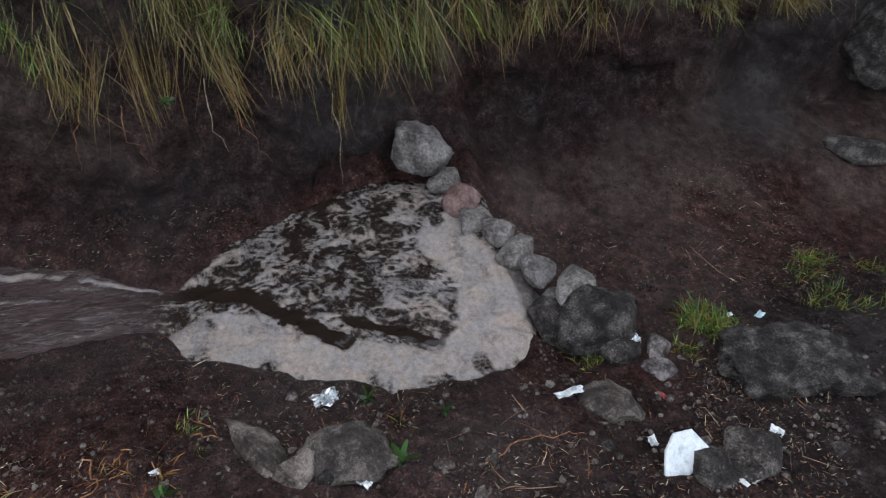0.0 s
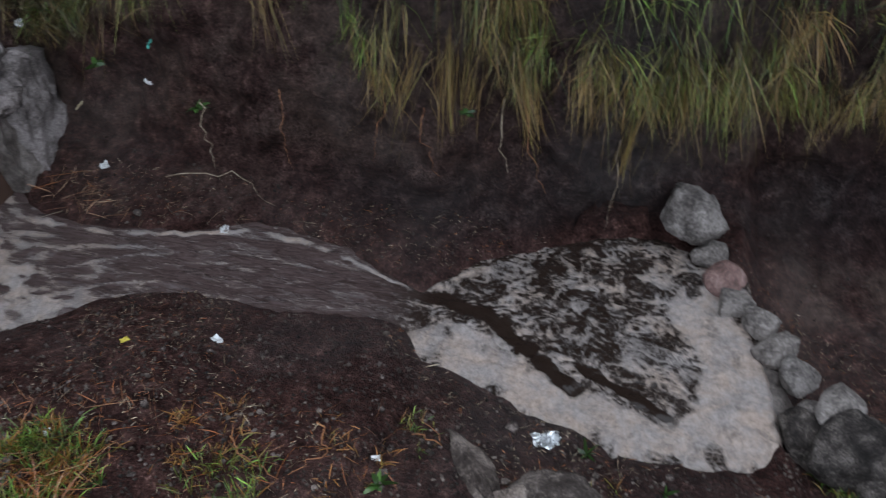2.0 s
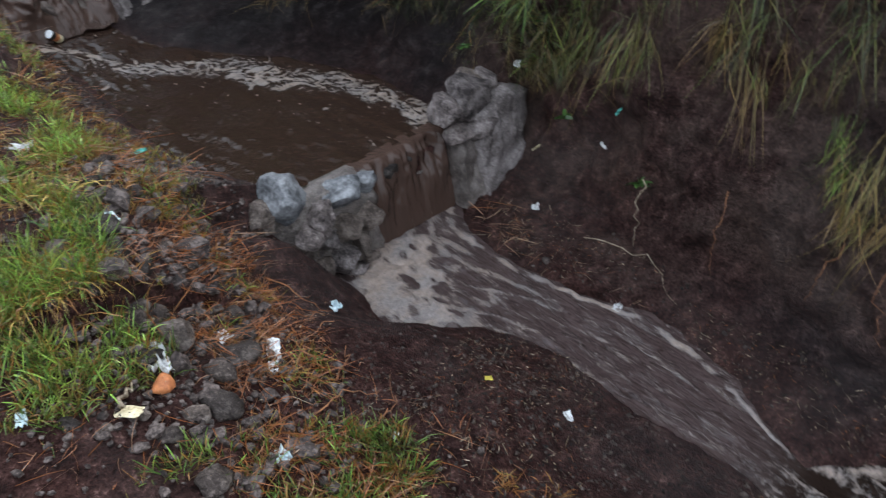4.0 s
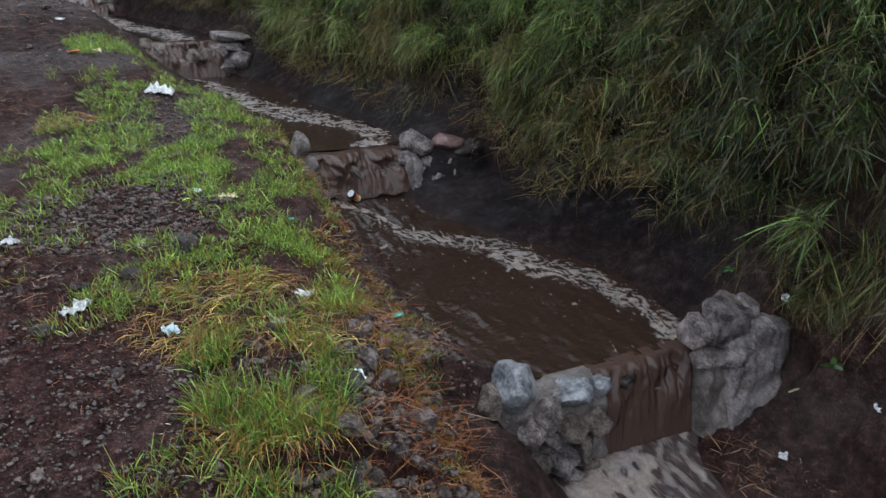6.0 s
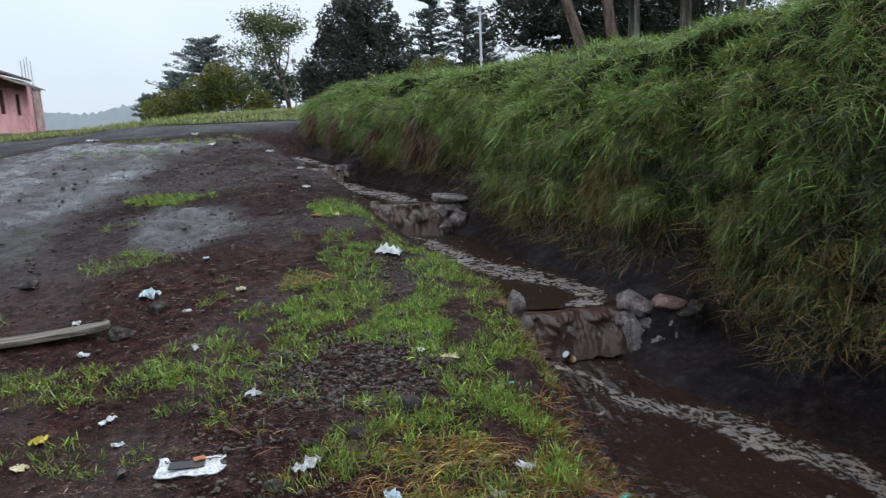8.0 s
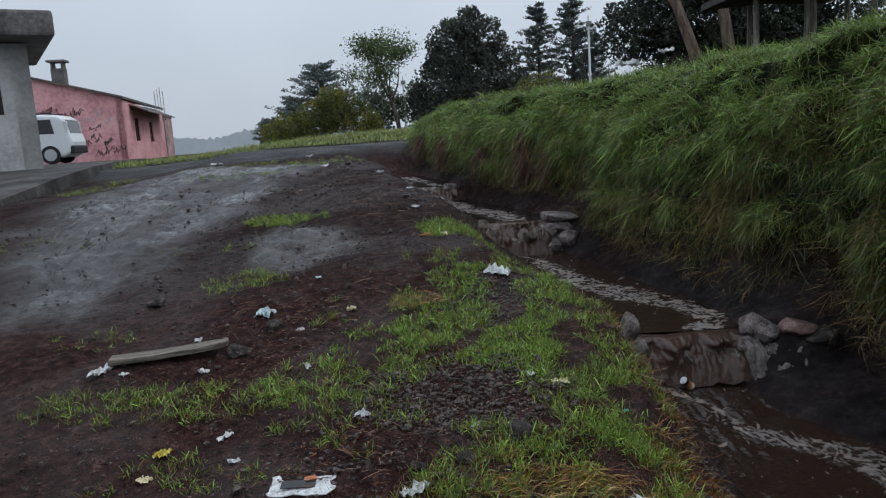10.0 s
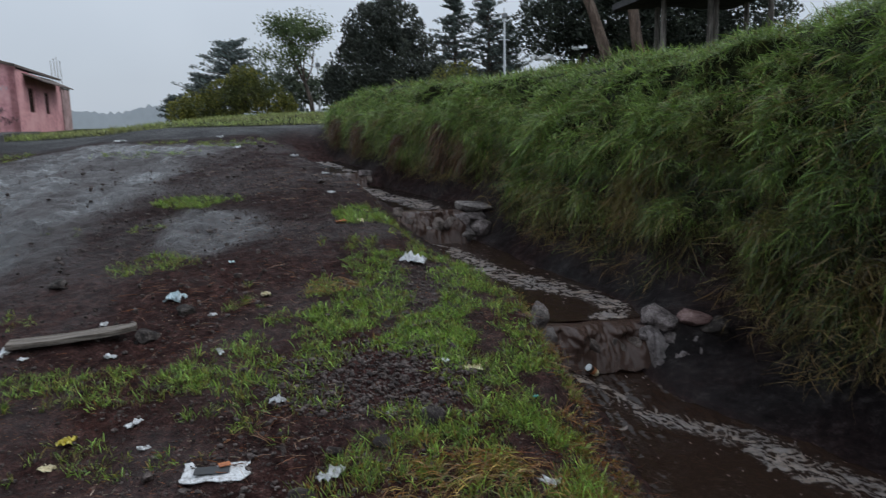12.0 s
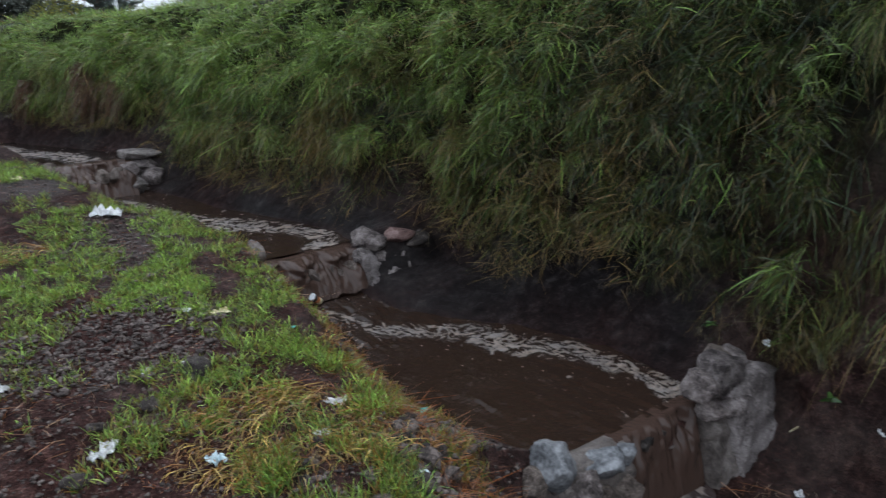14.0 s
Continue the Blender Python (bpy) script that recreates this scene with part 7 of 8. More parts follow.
# pavement in front of the houses, with a kerb
WET_PAVE = mottled("wet_dark_pavement", [(0, (0.028, 0.026, 0.025)), (0.5, (0.06, 0.056, 0.054)), (1, (0.11, 0.105, 0.10))], 1.6, (0.6, 0.95), 8, 0.4, 0.01, spec=0.2)
bm = bmesh.new()
pave = [(-4.75, 7.2, 1.12), (-4.97, 8.8, 1.24), (-5.26, 10.7, 1.40), (-5.8, 13.0, 1.49), (-6.7, 15.6, 1.49), (-8.6, 20.0, 1.46), (-12.3, 31.4, 1.38)]
lefts = [(-14, 6.5, 1.14), (-14, 8.6, 1.26), (-14, 10.6, 1.42), (-14.5, 13, 1.50), (-15, 16, 1.50), (-18, 21, 1.46), (-19, 31.5, 1.39)]
tops_r = [bm.verts.new(p) for p in pave]
tops_l = [bm.verts.new(p) for p in lefts]
lows_r = [bm.verts.new((p[0] + 0.03, p[1], p[2] - 0.4)) for p in pave]
for i in range(len(pave) - 1):
    bm.faces.new((tops_r[i], tops_r[i + 1], tops_l[i + 1], tops_l[i]))
    bm.faces.new((lows_r[i], lows_r[i + 1], tops_r[i + 1], tops_r[i]))
bm.faces.new((lows_r[0], tops_r[0], tops_l[0]))
tagged(part("pavement", bm, WET_PAVE), "wet dark concrete pavement with a broken kerb", "pavement", kind="structure")


# ---------- parked van ----------
CAR_WHITE = plain("white_car_paint", (0.74, 0.76, 0.78), 0.25, 0.0, 0.5)
CAR_BLACK = plain("black_car_plastic", (0.012, 0.012, 0.013), 0.5)
TYRE = plain("tyre_rubber", (0.014, 0.014, 0.015), 0.8)
ALLOY = plain("alloy_rim", (0.55, 0.56, 0.58), 0.3, 0.8)
CAR_GLASS = plain("dark_car_glass", (0.012, 0.014, 0.017), 0.05, 0.0, 0.6)
LAMP_CLEAR = plain("clear_lamp_glass", (0.6, 0.62, 0.64), 0.15)


def extruded(profile, y0, y1, bevel=0.0):
    bm = bmesh.new()
    a = [bm.verts.new((x, y0, z)) for x, z in profile]
    b = [bm.verts.new((x, y1, z)) for x, z in profile]
    bm.faces.new(a)
    bm.faces.new(list(reversed(b)))
    for i in range(len(a)):
        j = (i + 1) % len(a)
        bm.faces.new((a[j], a[i], b[i], b[j]))
    bmesh.ops.recalc_face_normals(bm, faces=bm.faces[:])
    if bevel:
        es = [e for e in bm.edges if abs(e.verts[0].co.y - e.verts[1].co.y) < 1e-4]
        bmesh.ops.bevel(bm, geom=es, offset=bevel, segments=3, affect="EDGES", profile=0.5)
    return bm


def van():
    t = empty("van", (-14.6, 26.4, 1.43), "white compact van with dark windows parked on the pavement", "car", turn=10)
    prof = [(-1.9, 0.35), (-1.95, 0.75), (-1.85, 0.95), (-1.0, 1.08), (-0.45, 1.52), (-0.1, 1.64), (1.0, 1.68), (1.56, 1.63), (1.76, 1.50), (1.87, 1.05), (1.96, 0.72), (1.93, 0.36), (1.6, 0.2), (-1.7, 0.2)]
    part("body", extruded(prof, -0.82, 0.82, 0.11), CAR_WHITE, t)
    for x0, x1 in ((-0.55, 0.1), (0.16, 0.78), (0.85, 1.42)):
        part("side_window", extruded([(x0 + 0.02, 1.02), (x1, 1.02), (x1 - (0.08 if x1 > 1.2 else 0), 1.50), (x0 + (0.3 if x0 < 0 else 0.02), 1.50)], -0.832, -0.80, 0.012), CAR_GLASS, t)
    part("rear_window", extruded([(1.74, 1.02), (1.885, 1.02), (1.79, 1.47), (1.66, 1.47)], -0.62, 0.62), CAR_GLASS, t)
    part("bumper", box(bmesh.new(), (0.16, 1.62, 0.28), (1.9, 0, 0.46), 0, 0.05), CAR_BLACK, t)
    for s in (-1, 1):
        part("rear_light", box(bmesh.new(), (0.14, 0.16, 0.42), (1.77, s * 0.735, 1.22), 0, 0.03), LAMP_CLEAR, t)
        part("roof_rail", box(bmesh.new(), (1.7, 0.04, 0.05), (0.5, s * 0.64, 1.71), 0, 0.015), CAR_BLACK, t)
    part("number_plate", box(bmesh.new(), (0.02, 0.42, 0.12), (1.935, 0, 0.72)), PAINT_WHITE, t)
    for x in (-1.25, 1.22):
        for s in (-1, 1):
            bm = bmesh.new()
            bmesh.ops.create_cone(bm, cap_ends=True, segments=28, radius1=0.31, radius2=0.31, depth=0.2, matrix=pose(x, s * 0.74, 0.31, 90, 0, 0))
            wheel = part("wheel", bm, TYRE, t)
            bm = bmesh.new()
            bmesh.ops.create_cone(bm, cap_ends=True, segments=24, radius1=0.2, radius2=0.2, depth=0.03, matrix=pose(x, s * 0.845, 0.31, 90, 0, 0))
            for k in range(7):
                a = k * math.tau / 7
                box(bm, (0.17, 0.025, 0.035), (x + 0.11 * math.cos(a), s * 0.862, 0.31 + 0.11 * math.sin(a)))
            part("rim", bm, ALLOY, wheel)
            part("wheel_arch", box(bmesh.new(), (0.8, 0.03, 0.06), (x, s * 0.80, 0.66), 0, 0.01), CAR_BLACK, wheel)
    return t


van()

# ---------- the far woods, their mist put into the pale colour ---
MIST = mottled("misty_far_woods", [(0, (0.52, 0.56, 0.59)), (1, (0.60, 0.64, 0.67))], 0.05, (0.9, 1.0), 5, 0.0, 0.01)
bm = bmesh.new()
prev = None
for i in range(601):
    a = radians(-75 + 150 * i / 600)
    x, y = 360 * math.sin(a), 360 * math.cos(a)
    h = 3.0 + 3.0 * smooth(-0.1, 0.5, noise.noise(Vector((i * 0.06, 3, 1)))) + 2.2 * abs(noise.noise(Vector((i * 0.5, 1, 1)))) + 1.4 * abs(noise.noise(Vector((i * 1.3, 1, 7))))
    cur = (bm.verts.new((x, y, -12)), bm.verts.new((x, y, 1.5 + h)))
    if prev:
        bm.faces.new((prev[0], cur[0], cur[1], prev[1]))
    prev = cur
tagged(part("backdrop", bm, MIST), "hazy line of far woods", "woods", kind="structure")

# ---------- loose stones by the stream ----------
L_ = STONE_LOOSE


def lay(x, y, size, material, label, seed, **kw):
    return stone((x, y, soil_z(x, y)), size, material, label, seed, name=kw.pop("name", "rock"), hard=kw.pop("hard", 0.99), sink=kw.pop("sink", 0.4), category="rock", group=kw.pop("group", "loose rocks by the stream"), **kw)


lay(1.12, -0.02, (0.27, 0.19, 0.13), L_, "squarish brown rock with a dark worn top near the pool", 601, turn=100, cuts=9, rough=0.14, sub=5)
lay(1.17, 0.22, (0.26, 0.10, 0.09), L_, "long splintery brown stone lying on the soil", 602, turn=35, tilt=(12, 0), cuts=8, rough=0.16, sub=5)
lay(1.09, 0.14, (0.14, 0.09, 0.07), B_, "small brown stone beside a splintery stone", 603)
lay(1.19, -1.47, (0.46, 0.32, 0.22), D, "large dark boulder half sunk in the soil", 604, turn=70, sub=6, sink=0.5, rough=0.2, cuts=6)
lay(1.17, -0.85, (0.19, 0.15, 0.13), L_, "angular brown rock on dark soil", 605)
lay(1.40, -1.12, (0.11, 0.09, 0.08), G, "grey stone beside crumpled foil", 606)
lay(1.30, -1.08, (0.10, 0.08, 0.05), G, "small flat grey stone on dark soil", 607)
lay(0.89, -1.15, (0.19, 0.15, 0.12), D, "broken brown rock with dry moss", 608)
lay(0.84, -1.10, (0.12, 0.11, 0.10), D, "dark stone on dark soil", 609)
lay(0.84, -0.99, (0.15, 0.13, 0.11), D, "dark stone under a white tile shard", 610)
lay(2.95, -3.25, (0.55, 0.6, 0.5), D, "big grey rock jutting from the bank", 611, sub=5, cuts=9)
lay(2.5, -2.75, (0.3, 0.22, 0.12), D, "flat dark rock at the foot of the bank", 612)
for i, (x, y, s) in enumerate([(0.66, 1.88, 0.10), (0.58, 1.83, 0.08), (0.65, 1.62, 0.12), (0.74, 1.84, 0.07), (0.80, 1.78, 0.13), (0.86, 1.86, 0.10), (0.72, 1.72, 0.11), (0.62, 1.96, 0.07), (0.70, 2.04, 0.08), (0.60, 2.06, 0.06), (0.64, 1.99, 0.08), (0.88, 1.95, 0.09), (0.92, 2.03, 0.07),
                               (0.75, 2.45, 0.09), (0.72, 2.36, 0.08), (0.68, 2.50, 0.06), (0.83, 2.56, 0.05), (0.90, 2.66, 0.07), (0.5, 1.58, 0.07), (0.45, 1.86, 0.05), (0.33, 1.7, 0.06), (0.30, 3.13, 0.13), (-0.08, 2.95, 0.07), (-0.18, 2.7, 0.09), (0.02, 2.45, 0.06), (-0.9, 4.36, 0.12), (-0.35, 2.55, 0.07), (0.52, 1.42, 0.12), (0.1, 2.98, 0.09),
                               (1.06, 0.05, 0.07), (1.05, -0.28, 0.06), (1.03, -0.42, 0.05), (0.98, 0.14, 0.05), (1.0, -0.75, 0.05), (0.85, -1.42, 0.06), (0.9, -1.6, 0.05), (0.95, -1.85, 0.06), (1.1, -1.95, 0.07), (1.02, 2.85, 0.06), (0.95, 2.95, 0.05), (0.6, -1.2, 0.06)]):
    lay(x, y, (s * 0.86, s * 0.7, s * 0.56), (L_, D, L_, L_)[i % 4], "small angular stone lying in the grass and soil", 620 + i, sub=3, cuts=8)

stone((0.56, 1.73, soil_z(0.56, 1.73)), (0.06, 0.055, 0.045), ORANGE, "broken orange brick fragment beside white paper", 691, name="brick_fragment", sink=0.25, category="brick", sub=3)
lay(0.68, 1.87, (0.13, 0.10, 0.09), B_, "angular brown stone standing among rusty runners", 692, sink=0.3)
rng_ = random.Random(77)
for i in range(46):
    x, y = rng_.uniform(0.38, 1.0), rng_.uniform(1.5, 2.62)
    k = rng_.choice((0.035, 0.045, 0.05, 0.06, 0.08, 0.10))
    if x < LIP(y) + 0.25 and math.hypot(x - 0.57, y - 1.76) > 0.11 and math.hypot(x - 0.87, y - 1.8) > 0.1:
        lay(x, y, (k, k * 0.8, k * 0.66), (L_, D, L_, B_)[i % 4], "small brown stone among grass and rusty runners", 1200 + i, sub=2 if k < 0.06 else 3, cuts=9)

# ---------- litter ----------
for i, (x, y, w, d, m, label, c) in enumerate([
        (1.39, 0.03, 0.10, 0.06, FOIL, "crumpled silver foil scrap on dark soil", 0.5), (1.48, -1.04, 0.14, 0.10, FOIL, "crumpled silver foil wrapper on dark soil", 0.5), 
        (1.22, -0.72, 0.11, 0.03, PAPER, "narrow white paper strip on dark soil", 0.2), (1.60, 0.0, 0.07, 0.05, PAPER, "white paper scrap stuck in foam", 0.4), (1.53, -1.62, 0.05, 0.03, PAPER_BLUE, "pale plastic scrap on dark soil", 0.4), (1.55, -1.5, 0.03, 0.02, PAPER, "small white chip on dark soil", 0.3),
        (1.02, -0.05, 0.05, 0.03, PAPER, "white paper crumb on dark soil", 0.4), (1.0, -0.9, 0.04, 0.03, PAPER, "white pebble-like plastic chip on dark soil", 0.5), (0.95, -1.28, 0.05, 0.04, PAPER, "pinkish white chip on dark soil", 0.3), (0.82, -1.08, 0.08, 0.06, PAPER, "pale stone-like scrap on dark soil", 0.5),
        (0.83, -1.05, 0.05, 0.03, ORANGE, "orange peel scrap on dark soil", 0.4), (1.18, -1.03, 0.03, 0.02, RED_BIT, "tiny red plastic bit on dark soil", 0.4), (1.15, 0.5, 0.03, 0.02, PAPER, "small white scrap on dark soil", 0.4),
        (0.67, 2.76, 0.09, 0.05, PAPER, "crumpled white tissue in the grass", 0.5), (0.71, 2.25, 0.09, 0.07, PAPER_BLUE, "pale blue carton scrap on dark soil", 0.3), (0.54, 2.60, 0.06, 0.04, PAPER, "white paper scrap in dead grass", 0.4), (0.90, 1.76, 0.12, 0.05, PAPER, "flat white wrapper on dark soil", 0.2),
        (0.59, 1.80, 0.10, 0.07, PAPER, "crumpled white paper lump on dark soil", 0.8), (0.60, 1.85, 0.07, 0.05, PAPER, "white paper lump on dark soil", 0.8), (0.80, 1.86, 0.06, 0.05, PAPER, "torn white paper with red print", 0.4), (1.32, 2.05, 0.07, 0.05, PAPER_BLUE, "pale plastic bag scrap on wet soil", 0.5),
        (1.59, 1.16, 0.05, 0.03, PAPER, "white paper scrap on the bed", 0.3), (2.47, 2.03, 0.06, 0.04, PAPER, "white paper scrap on the far bed", 0.4), (2.27, 1.42, 0.07, 0.04, PAPER, "pale scrap at the water's edge", 0.5), (0.44, 1.69, 0.12, 0.04, PAPER_CREAM, "pale wooden sliver on dark soil", 0.1),
        (1.01, 1.35, 0.03, 0.02, PAPER, "tiny white scrap on dark soil", 0.4), (0.69, 1.42, 0.06, 0.05, PAPER_BLUE, "pale blue plastic scrap on dark soil", 0.5), (1.47, 1.41, 0.03, 0.02, YELLOW, "yellow leaf-like scrap on dark soil", 0.3), (0.86, 1.70, 0.03, 0.06, PAPER, "narrow white strip on dark soil", 0.2), (0.25, 1.75, 0.06, 0.03, PAPER_BLUE, "pale blue scrap on gravel", 0.3),
        (0.19, 2.60, 0.07, 0.05, PAPER_BLUE, "pale blue crumpled plastic on dark soil", 0.7), (0.14, 3.22, 0.10, 0.04, PAPER, "flattened white paper scrap", 0.2), (0.28, 3.19, 0.03, 0.03, PAPER, "small white chip on dark soil", 0.5), (-0.32, 3.33, 0.07, 0.05, PAPER, "crumpled white tissue on soil", 0.7), (-0.07, 2.81, 0.09, 0.05, PAPER, "crumpled white paper on dark soil", 0.6), (-0.11, 2.77, 0.06, 0.04, PAPER, "crumpled white paper on dark soil", 0.6),
        (0.40, 3.58, 0.05, 0.04, PAPER, "greyish paper scrap on dark soil", 0.4), (0.52, 3.52, 0.09, 0.06, PAPER_CREAM, "cream cardboard scrap on dark soil", 0.3), (0.36, 4.89, 0.20, 0.12, PAPER, "crumpled white plastic bag on gravel", 0.5), (-0.87, 3.27, 0.09, 0.04, PAPER, "white scrap in thin grass", 0.3), (-0.79, 3.10, 0.05, 0.04, PAPER, "torn white paper scrap on soil", 0.5),
        (-1.10, 3.20, 0.08, 0.06, YELLOW, "yellow wrapper in the grass", 0.6), (-1.12, 3.05, 0.07, 0.05, PAPER_CREAM, "pale cardboard scrap on dark soil", 0.4), (-0.99, 4.54, 0.14, 0.09, PAPER_BLUE, "crumpled pale blue plastic bag", 0.7), (-0.63, 3.84, 0.09, 0.03, PAPER, "thin white strip of paper", 0.3), (-1.67, 3.94, 0.16, 0.06, PAPER, "torn white plastic wrapper on dark soil", 0.4), (-1.55, 3.92, 0.05, 0.04, PAPER, "small white scrap on dark soil", 0.4),
        (-0.76, 5.05, 0.05, 0.04, PAPER_BLUE, "bluish scrap on the soil", 0.4), (-0.1, 5.92, 0.09, 0.06, ORANGE, "orange-red plastic piece in grass", 0.4), (0.04, 6.02, 0.10, 0.06, PAPER_CREAM, "cream scrap in the grass patch", 0.4), (-1.5, 10.42, 0.24, 0.14, PAPER, "white foam tray on the road's edge", 0.2), (-0.5, 4.55, 0.08, 0.06, PAPER_CREAM, "tan scrap on soil", 0.5),
        (-1.16, 3.94, 0.06, 0.05, PAPER, "white scrap beside a plank", 0.5), (-1.3, 4.3, 0.06, 0.04, PAPER, "small white scrap on dark soil", 0.5), (-0.75, 4.3, 0.05, 0.03, PAPER, "small white scrap on dark soil", 0.5), (-0.2, 6.9, 0.07, 0.05, PAPER, "small white scrap on dark soil", 0.5), (-0.3, 8.2, 0.08, 0.05, PAPER, "small white scrap on dark soil", 0.5), (-0.7, 9.3, 0.12, 0.06, PAPER, "small white scrap on dark soil", 0.5), (0.02, 7.6, 0.07, 0.05, PAPER, "white scrap by the stream", 0.5),
        (1.03, 2.78, 0.10, 0.03, TEAL, "teal plastic sliver by the pool", 0.2), (0.75, 3.3, 0.03, 0.02, TEAL, "small teal plastic bit", 0.3), (-2.05, 12.2, 0.16, 0.1, PAPER, "white scrap on the road", 0.3), (-3.4, 11.8, 0.2, 0.12, PAPER, "white scrap on the road", 0.3)]):
    scrap(x, y, w * 0.84, d * 0.84, m, label, 700 + i, c, **({"tilt": (-58, 12), "turn": 95, "lift": 0.03} if i == 0 else {}))


def tile_shard(x, y, turn, tilt):
    """A broken piece of white glazed tile leaning on a stone."""
    bm = bmesh.new()
    ring = [(-0.062, 0.0), (0.0, -0.004), (0.058, 0.03), (0.066, 0.075), (0.02, 0.128), (-0.034, 0.118), (-0.058, 0.07)]
    low, top = [bm.verts.new((a, b, 0)) for a, b in ring], [bm.verts.new((a * 0.985, b * 0.985, 0.009)) for a, b in ring]
    bm.faces.new(list(reversed(low)))
    bm.faces.new(top)
    for i in range(len(ring)):
        j = (i + 1) % len(ring)
        bm.faces.new((low[i], low[j], top[j], top[i]))
    ob = part("tile_shard", bm, GLAZE)
    ob.matrix_basis = pose(x, y, soil_z(x, y) + 0.0, tilt, 0, turn)
    return tagged(ob, "broken white glazed tile leaning on a dark stone", "tile", "litter by the stream")


GLAZE = mottled("soiled_white_glaze", [(0, (0.42, 0.44, 0.46)), (0.5, (0.66, 0.68, 0.70)), (1, (0.78, 0.79, 0.80))], 14, (0.2, 0.5), 5, 0.15, 0.003)
tile_shard(0.86, -0.93, -100, 48)
scrap(2.74, 2.40, 0.07, 0.03, PAPER, "white scrap caught in the bank's grass", 801, 0.3, z=0.19)
scrap(2.62, 1.74, 0.035, 0.03, TEAL, "green plastic bit caught on the bank", 802, 0.5, z=0.20, tilt=(60, 0))
scrap(2.60, 1.79, 0.03, 0.03, PAPER, "small white scrap on the bank", 803, 0.5, z=0.03, tilt=(40, 0))
scrap(2.62, 2.16, 0.03, 0.04, PAPER_CREAM, "pale scrap on the bank's wall", 804, 0.3, z=-0.12, tilt=(50, 0))
scrap(2.35, 9.6, 0.28, 0.12, PAPER, "white plastic caught in the bank's grass", 805, 0.5, z=ground_z(2.35, 9.6) + 0.22)
scrap(2.6, 8.9, 0.16, 0.08, PAPER, "white scrap caught in the bank's grass", 806, 0.5, z=ground_z(2.6, 8.9) + 0.22)


def printed_tray(x, y, turn):
    """A torn white packet with a dark print."""
    t = empty("torn_packet", (x, y, soil_z(x, y) + 0.006), "torn white plastic packet with a dark and rust print", "litter", "litter by the stream", turn)
    rim = sheet_bm(0.22, 0.15, 901, 0.06, 10, 0.003)
    part("sheet", rim, PAPER, t)
    a = part("print", box(bmesh.new(), (0.12, 0.05, 0.003), (-0.01, -0.01, 0.014), 0, 0.001), BLACK_BIT, t, "dark printed panel")
    a.rotation_euler = (0.05, 0.04, 0)
    part("print", box(bmesh.new(), (0.04, 0.03, 0.003), (0.03, 0.02, 0.018), 20, 0.001), ORANGE, t, "rust-coloured printed patch")
    return t


printed_tray(-0.49, 2.88, 4)


def can(x, y, z, turn, tilt):
    t = empty("drink_can", (x, y, z), "dented black and orange drink can tipped over by the water", "can")
    t.matrix_world = pose(x, y, z, 0, tilt, turn) @ Matrix.Scale(0.68, 4)
    bm = bmesh.new()
    rings = [(-0.06, 0.026), (-0.054, 0.033), (0.05, 0.033), (0.06, 0.027)]
    tube(bm, [(p, 0, 0.0) for p, _ in rings], [r for _, r in rings], 20)
    part("body", bm, BLACK_BIT, t)
    bm = bmesh.new()
    tube(bm, [(-0.02, 0, 0), (0.015, 0, 0)], [0.0336, 0.0336], 20)
    part("band", bm, ORANGE, t, "orange printed band")
    bm = bmesh.new()
    tube(bm, [(0.015, 0, 0), (0.048, 0, 0)], [0.0337, 0.0337], 20)
    part("band", bm, PAPER_CREAM, t, "cream printed band")
    bm = bmesh.new()
    tube(bm, [(-0.066, 0, 0), (-0.0595, 0, 0)], [0.034, 0.035], 20)
    part("lid", bm, WHITE_METAL, t, "bright metal end")
    return t


can(1.42, 4.60, float(LEVEL(4.60)) + 0.032, 22, 40)


def plank(x, y, turn):
    bm = bmesh.new()
    n = 16
    prev = None
    for i in range(n + 1):
        u = i / n
        w = 0.055 * (1 - 0.35 * smooth(0.8, 1, u)) * (1 + 0.12 * noise.noise(Vector((i * 0.6, 1, 1))))
        z = 0.03 + 0.03 * u * u
        ring = [bm.verts.new((-0.29 + 0.58 * u, s * w, z + h)) for s, h in ((-1, 0), (1, 0), (1, 0.024), (-1, 0.024))]
        if prev:
            for k in range(4):
                bm.faces.new((prev[k], prev[(k + 1) % 4], ring[(k + 1) % 4], ring[k]))
        else:
            bm.faces.new(list(reversed(ring)))
        prev = ring
    bm.faces.new(prev)
    ob = part("wood_plank", bm, PLANK)
    ob.matrix_basis = pose(x, y, soil_z(x, y) - 0.025, 0, 0, turn)
    return tagged(ob, "weathered splintered board lying on the mud", "plank")


plank(-1.38, 4.1, 12)
lay(-1.03, 4.12, (0.11, 0.09, 0.09), D, "dark stone at the end of a board", 690)
lay(-1.75, 4.9, (0.12, 0.1, 0.06), D, "flat dark stone on the mud", 691)

# ---------- roots, twigs and small plants on the bank ----------
ROOT = mottled("pale_dead_root", [(0, (0.12, 0.085, 0.055)), (0.5, (0.26, 0.20, 0.14)), (1, (0.40, 0.33, 0.25))], 20, (0.6, 0.9), 4, 0.3, 0.003)
RUSTY_STEM = mottled("rusty_dead_stem", [(0, (0.12, 0.045, 0.018)), (1, (0.32, 0.14, 0.06))], 20, (0.6, 0.9), 4, 0.3, 0.003)
WEED = grass_material("weed_leaves", (0.03, 0.06, 0.015), (0.028, 0.070, 0.018), (0.055, 0.115, 0.028), (0.2, 0.2, 0.05))


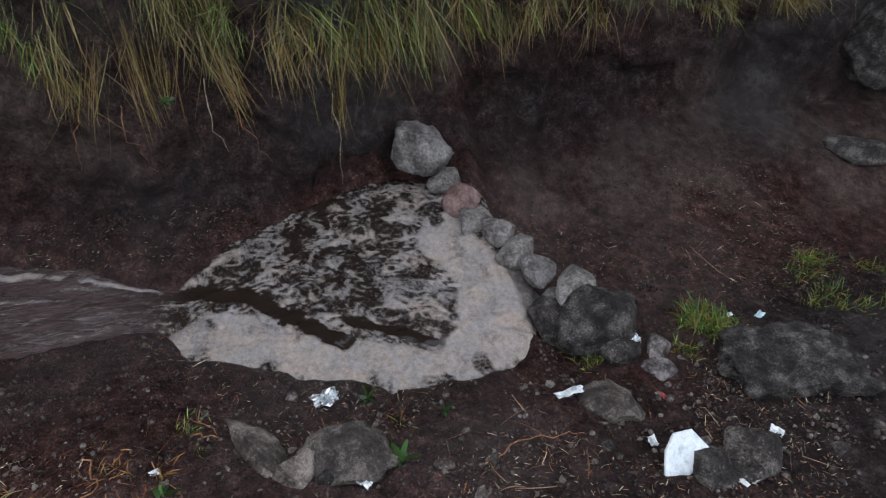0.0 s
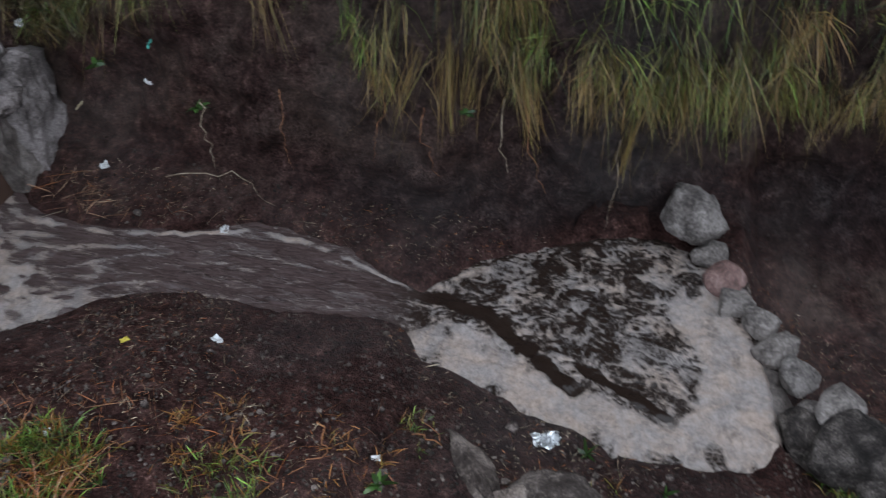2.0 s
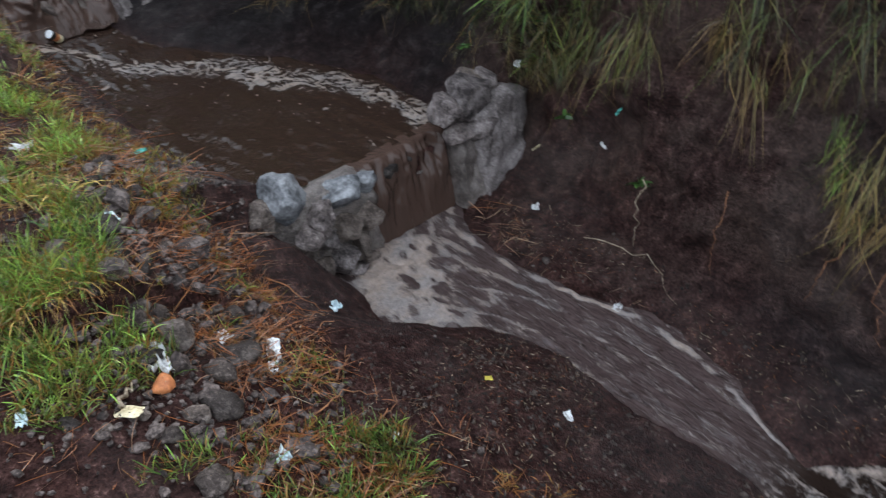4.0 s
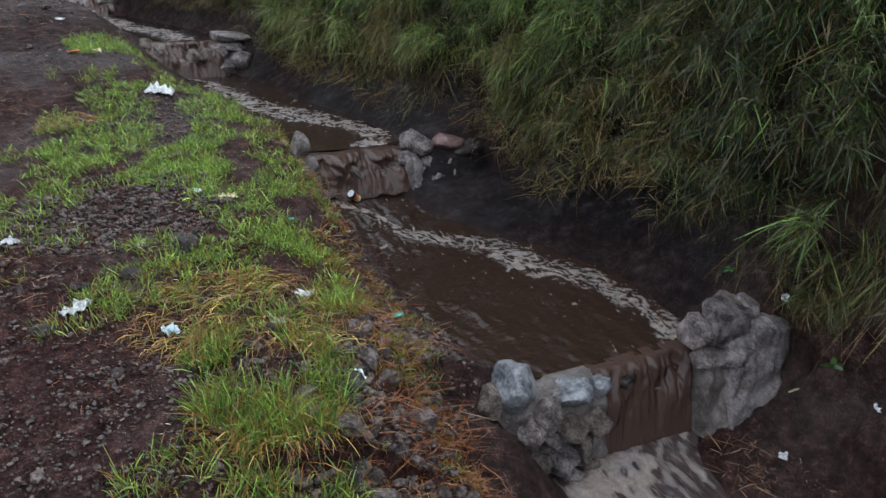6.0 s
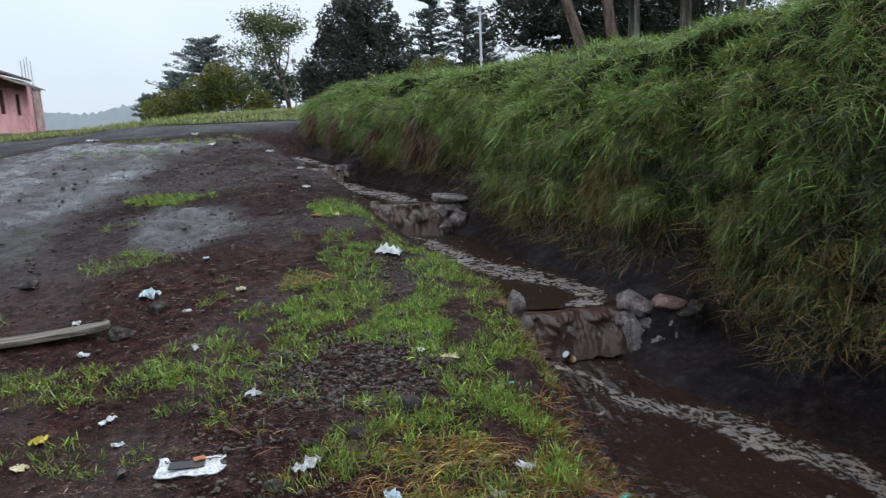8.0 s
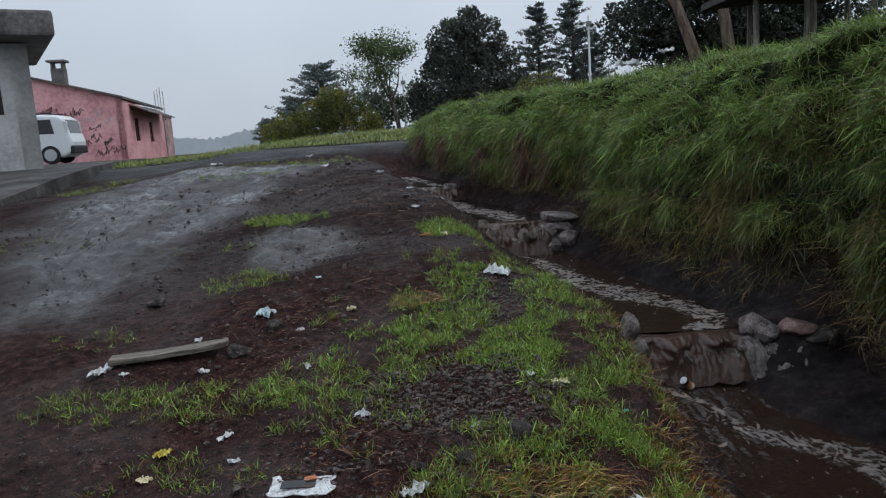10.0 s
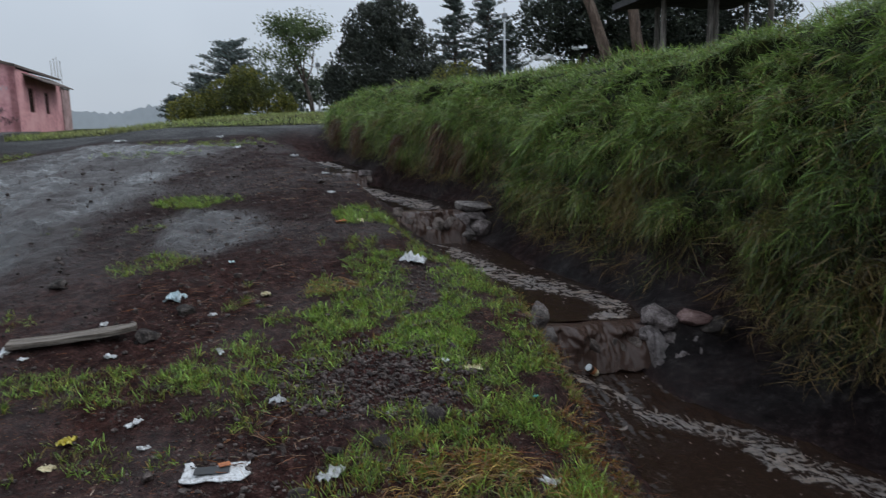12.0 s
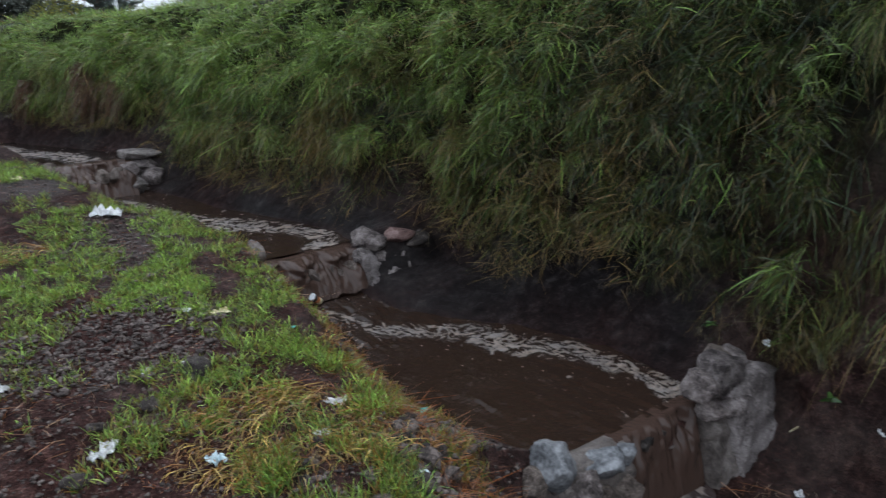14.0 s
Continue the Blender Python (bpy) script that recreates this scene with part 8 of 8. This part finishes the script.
def root(points, r, material, label, name="hanging_root", seed=0):
    rng = random.Random(seed)
    pts = []
    for a, b in zip(points, points[1:]):
        for k in range(5):
            p = Vector(a).lerp(Vector(b), k / 5)
            pts.append(p + Vector((rng.gauss(0, 0.006), rng.gauss(0, 0.008), rng.gauss(0, 0.005))))
    pts.append(Vector(points[-1]))
    bm = bmesh.new()
    tube(bm, pts, [r * (1 - 0.75 * i / len(pts)) for i in range(len(pts))], 6)
    ob = part(name, bm, material, shade=True)
    return tagged(ob, label, "root" if name == "hanging_root" else "twig", "dead roots and twigs")


for i, (y, top, tip, dy) in enumerate([(0.62, 0.12, -0.16, -0.10), (0.42, 0.1, -0.16, -0.06), (0.22, 0.15, -0.2, -0.12), (-0.18, 0.0, -0.42, 0.02), (-0.14, 0.0, -0.3, 0.03), (0.30, 0.1, -0.12, -0.05), (1.20, 0.12, -0.22, -0.06), (-0.42, 0.05, -0.2, 0.03), (0.75, 0.1, -0.12, 0.04)]):
    if i % 3 == 1:
        continue
    xx = FOOT(y) + 0.0
    root([(xx + 0.12, y, top), (xx - 0.03, y + dy * 0.4, (top + tip) / 2), (xx - 0.06, y + dy, tip)], 0.0022, ROOT if i % 2 else RUSTY_STEM, "thin pale root hanging from the cut bank", seed=i)
root([(2.36, 1.68, -0.26), (2.40, 1.40, -0.24), (2.33, 1.2, -0.34)], 0.0026, ROOT, "pale bare twig lying at the foot of the bank", "twig", 31)
root([(2.46, 1.50, 0.05), (2.42, 1.48, -0.1), (2.39, 1.46, -0.22)], 0.0028, ROOT, "upright dry twig on dark soil", "twig", 32)
for i, pts in enumerate([[(1.30, 0.42, 0), (1.22, 0.32, 0.05), (1.28, 0.40, 0.09)], [(1.22, 0.68, 0), (1.1, 0.62, 0.02), (1.02, 0.7, 0.0)], [(1.12, 0.9, 0), (1.05, 0.84, 0.02), (1.0, 0.72, 0.0)], [(1.0, 1.62, 0.0), (0.95, 1.70, 0.08), (1.06, 1.66, 0.16)],
                         [(0.85, 1.50, 0.0), (0.98, 1.52, 0.03), (1.08, 1.5, 0.01)], [(1.02, -0.4, 0), (1.08, -0.55, 0.02), (1.05, -0.7, 0)], [(0.9, 1.4, 0), (1.0, 1.38, 0.03), (1.1, 1.45, 0.02)], [(1.12, 2.15, 0), (1.2, 2.05, 0.02), (1.26, 2.0, 0)]]):
    root([(x, y, soil_z(x, y) + 0.006 + z) for x, y, z in pts], 0.003, RUSTY_STEM, "rusty dead runner on the soil", "twig", 40 + i)


root([(1.01, 1.61, soil_z(1.01, 1.61)), (1.03, 1.60, soil_z(1.01, 1.61) + 0.05), (1.05, 1.60, soil_z(1.01, 1.61) + 0.12)], 0.0035, RUSTY_STEM, "upright rusty stem in dark soil", "twig", 61)
root([(0.44, 1.70, soil_z(0.44, 1.70) + 0.012), (0.47, 1.72, soil_z(0.47, 1.72) + 0.02), (0.50, 1.76, soil_z(0.50, 1.76) + 0.014)], 0.008, ROOT, "short pale stick lying in the grass", "twig", 62)


def weeds(rows):
    """Small rosettes of broad leaves."""
    rng = random.Random(60)
    roots_, ways_, ln_, wd_ = [], [], [], []
    for x, y, z, size, count in rows:
        z = soil_z(x, y) if z is None else z
        for k in range(count):
            a = k * 2.4 + rng.uniform(-0.3, 0.3)
            roots_.append((x, y, z))
            ways_.append((math.cos(a), math.sin(a), rng.uniform(0.2, 0.9)))
            ln_.append(size * rng.uniform(0.6, 1.2))
            wd_.append(size * 0.16)
    n = len(roots_)
    ob = blades("weeds", roots_, ways_, ln_, wd_, [0.4] * n, [0.0] * n, [rng.random() for _ in range(n)], WEED, steps=(0, 0.3, 0.6, 0.85, 1.0))
    return tagged(ob, "small green weeds on dark soil and on the bank's edge", "plants", kind="stuff")


weeds([(1.28, -0.33, None, 0.05, 5), (1.06, 0.47, None, 0.07, 7), (1.09, -0.16, None, 0.08, 7), (1.40, -0.1, None, 0.06, 8), (1.22, -0.08, None, 0.05, 6), (2.62, 2.62, 0.26, 0.045, 9), (2.52, 1.55, -0.02, 0.07, 9), (2.44, 0.42, 0.10, 0.05, 9),
       (2.6, 2.0, 0.1, 0.07, 5)])
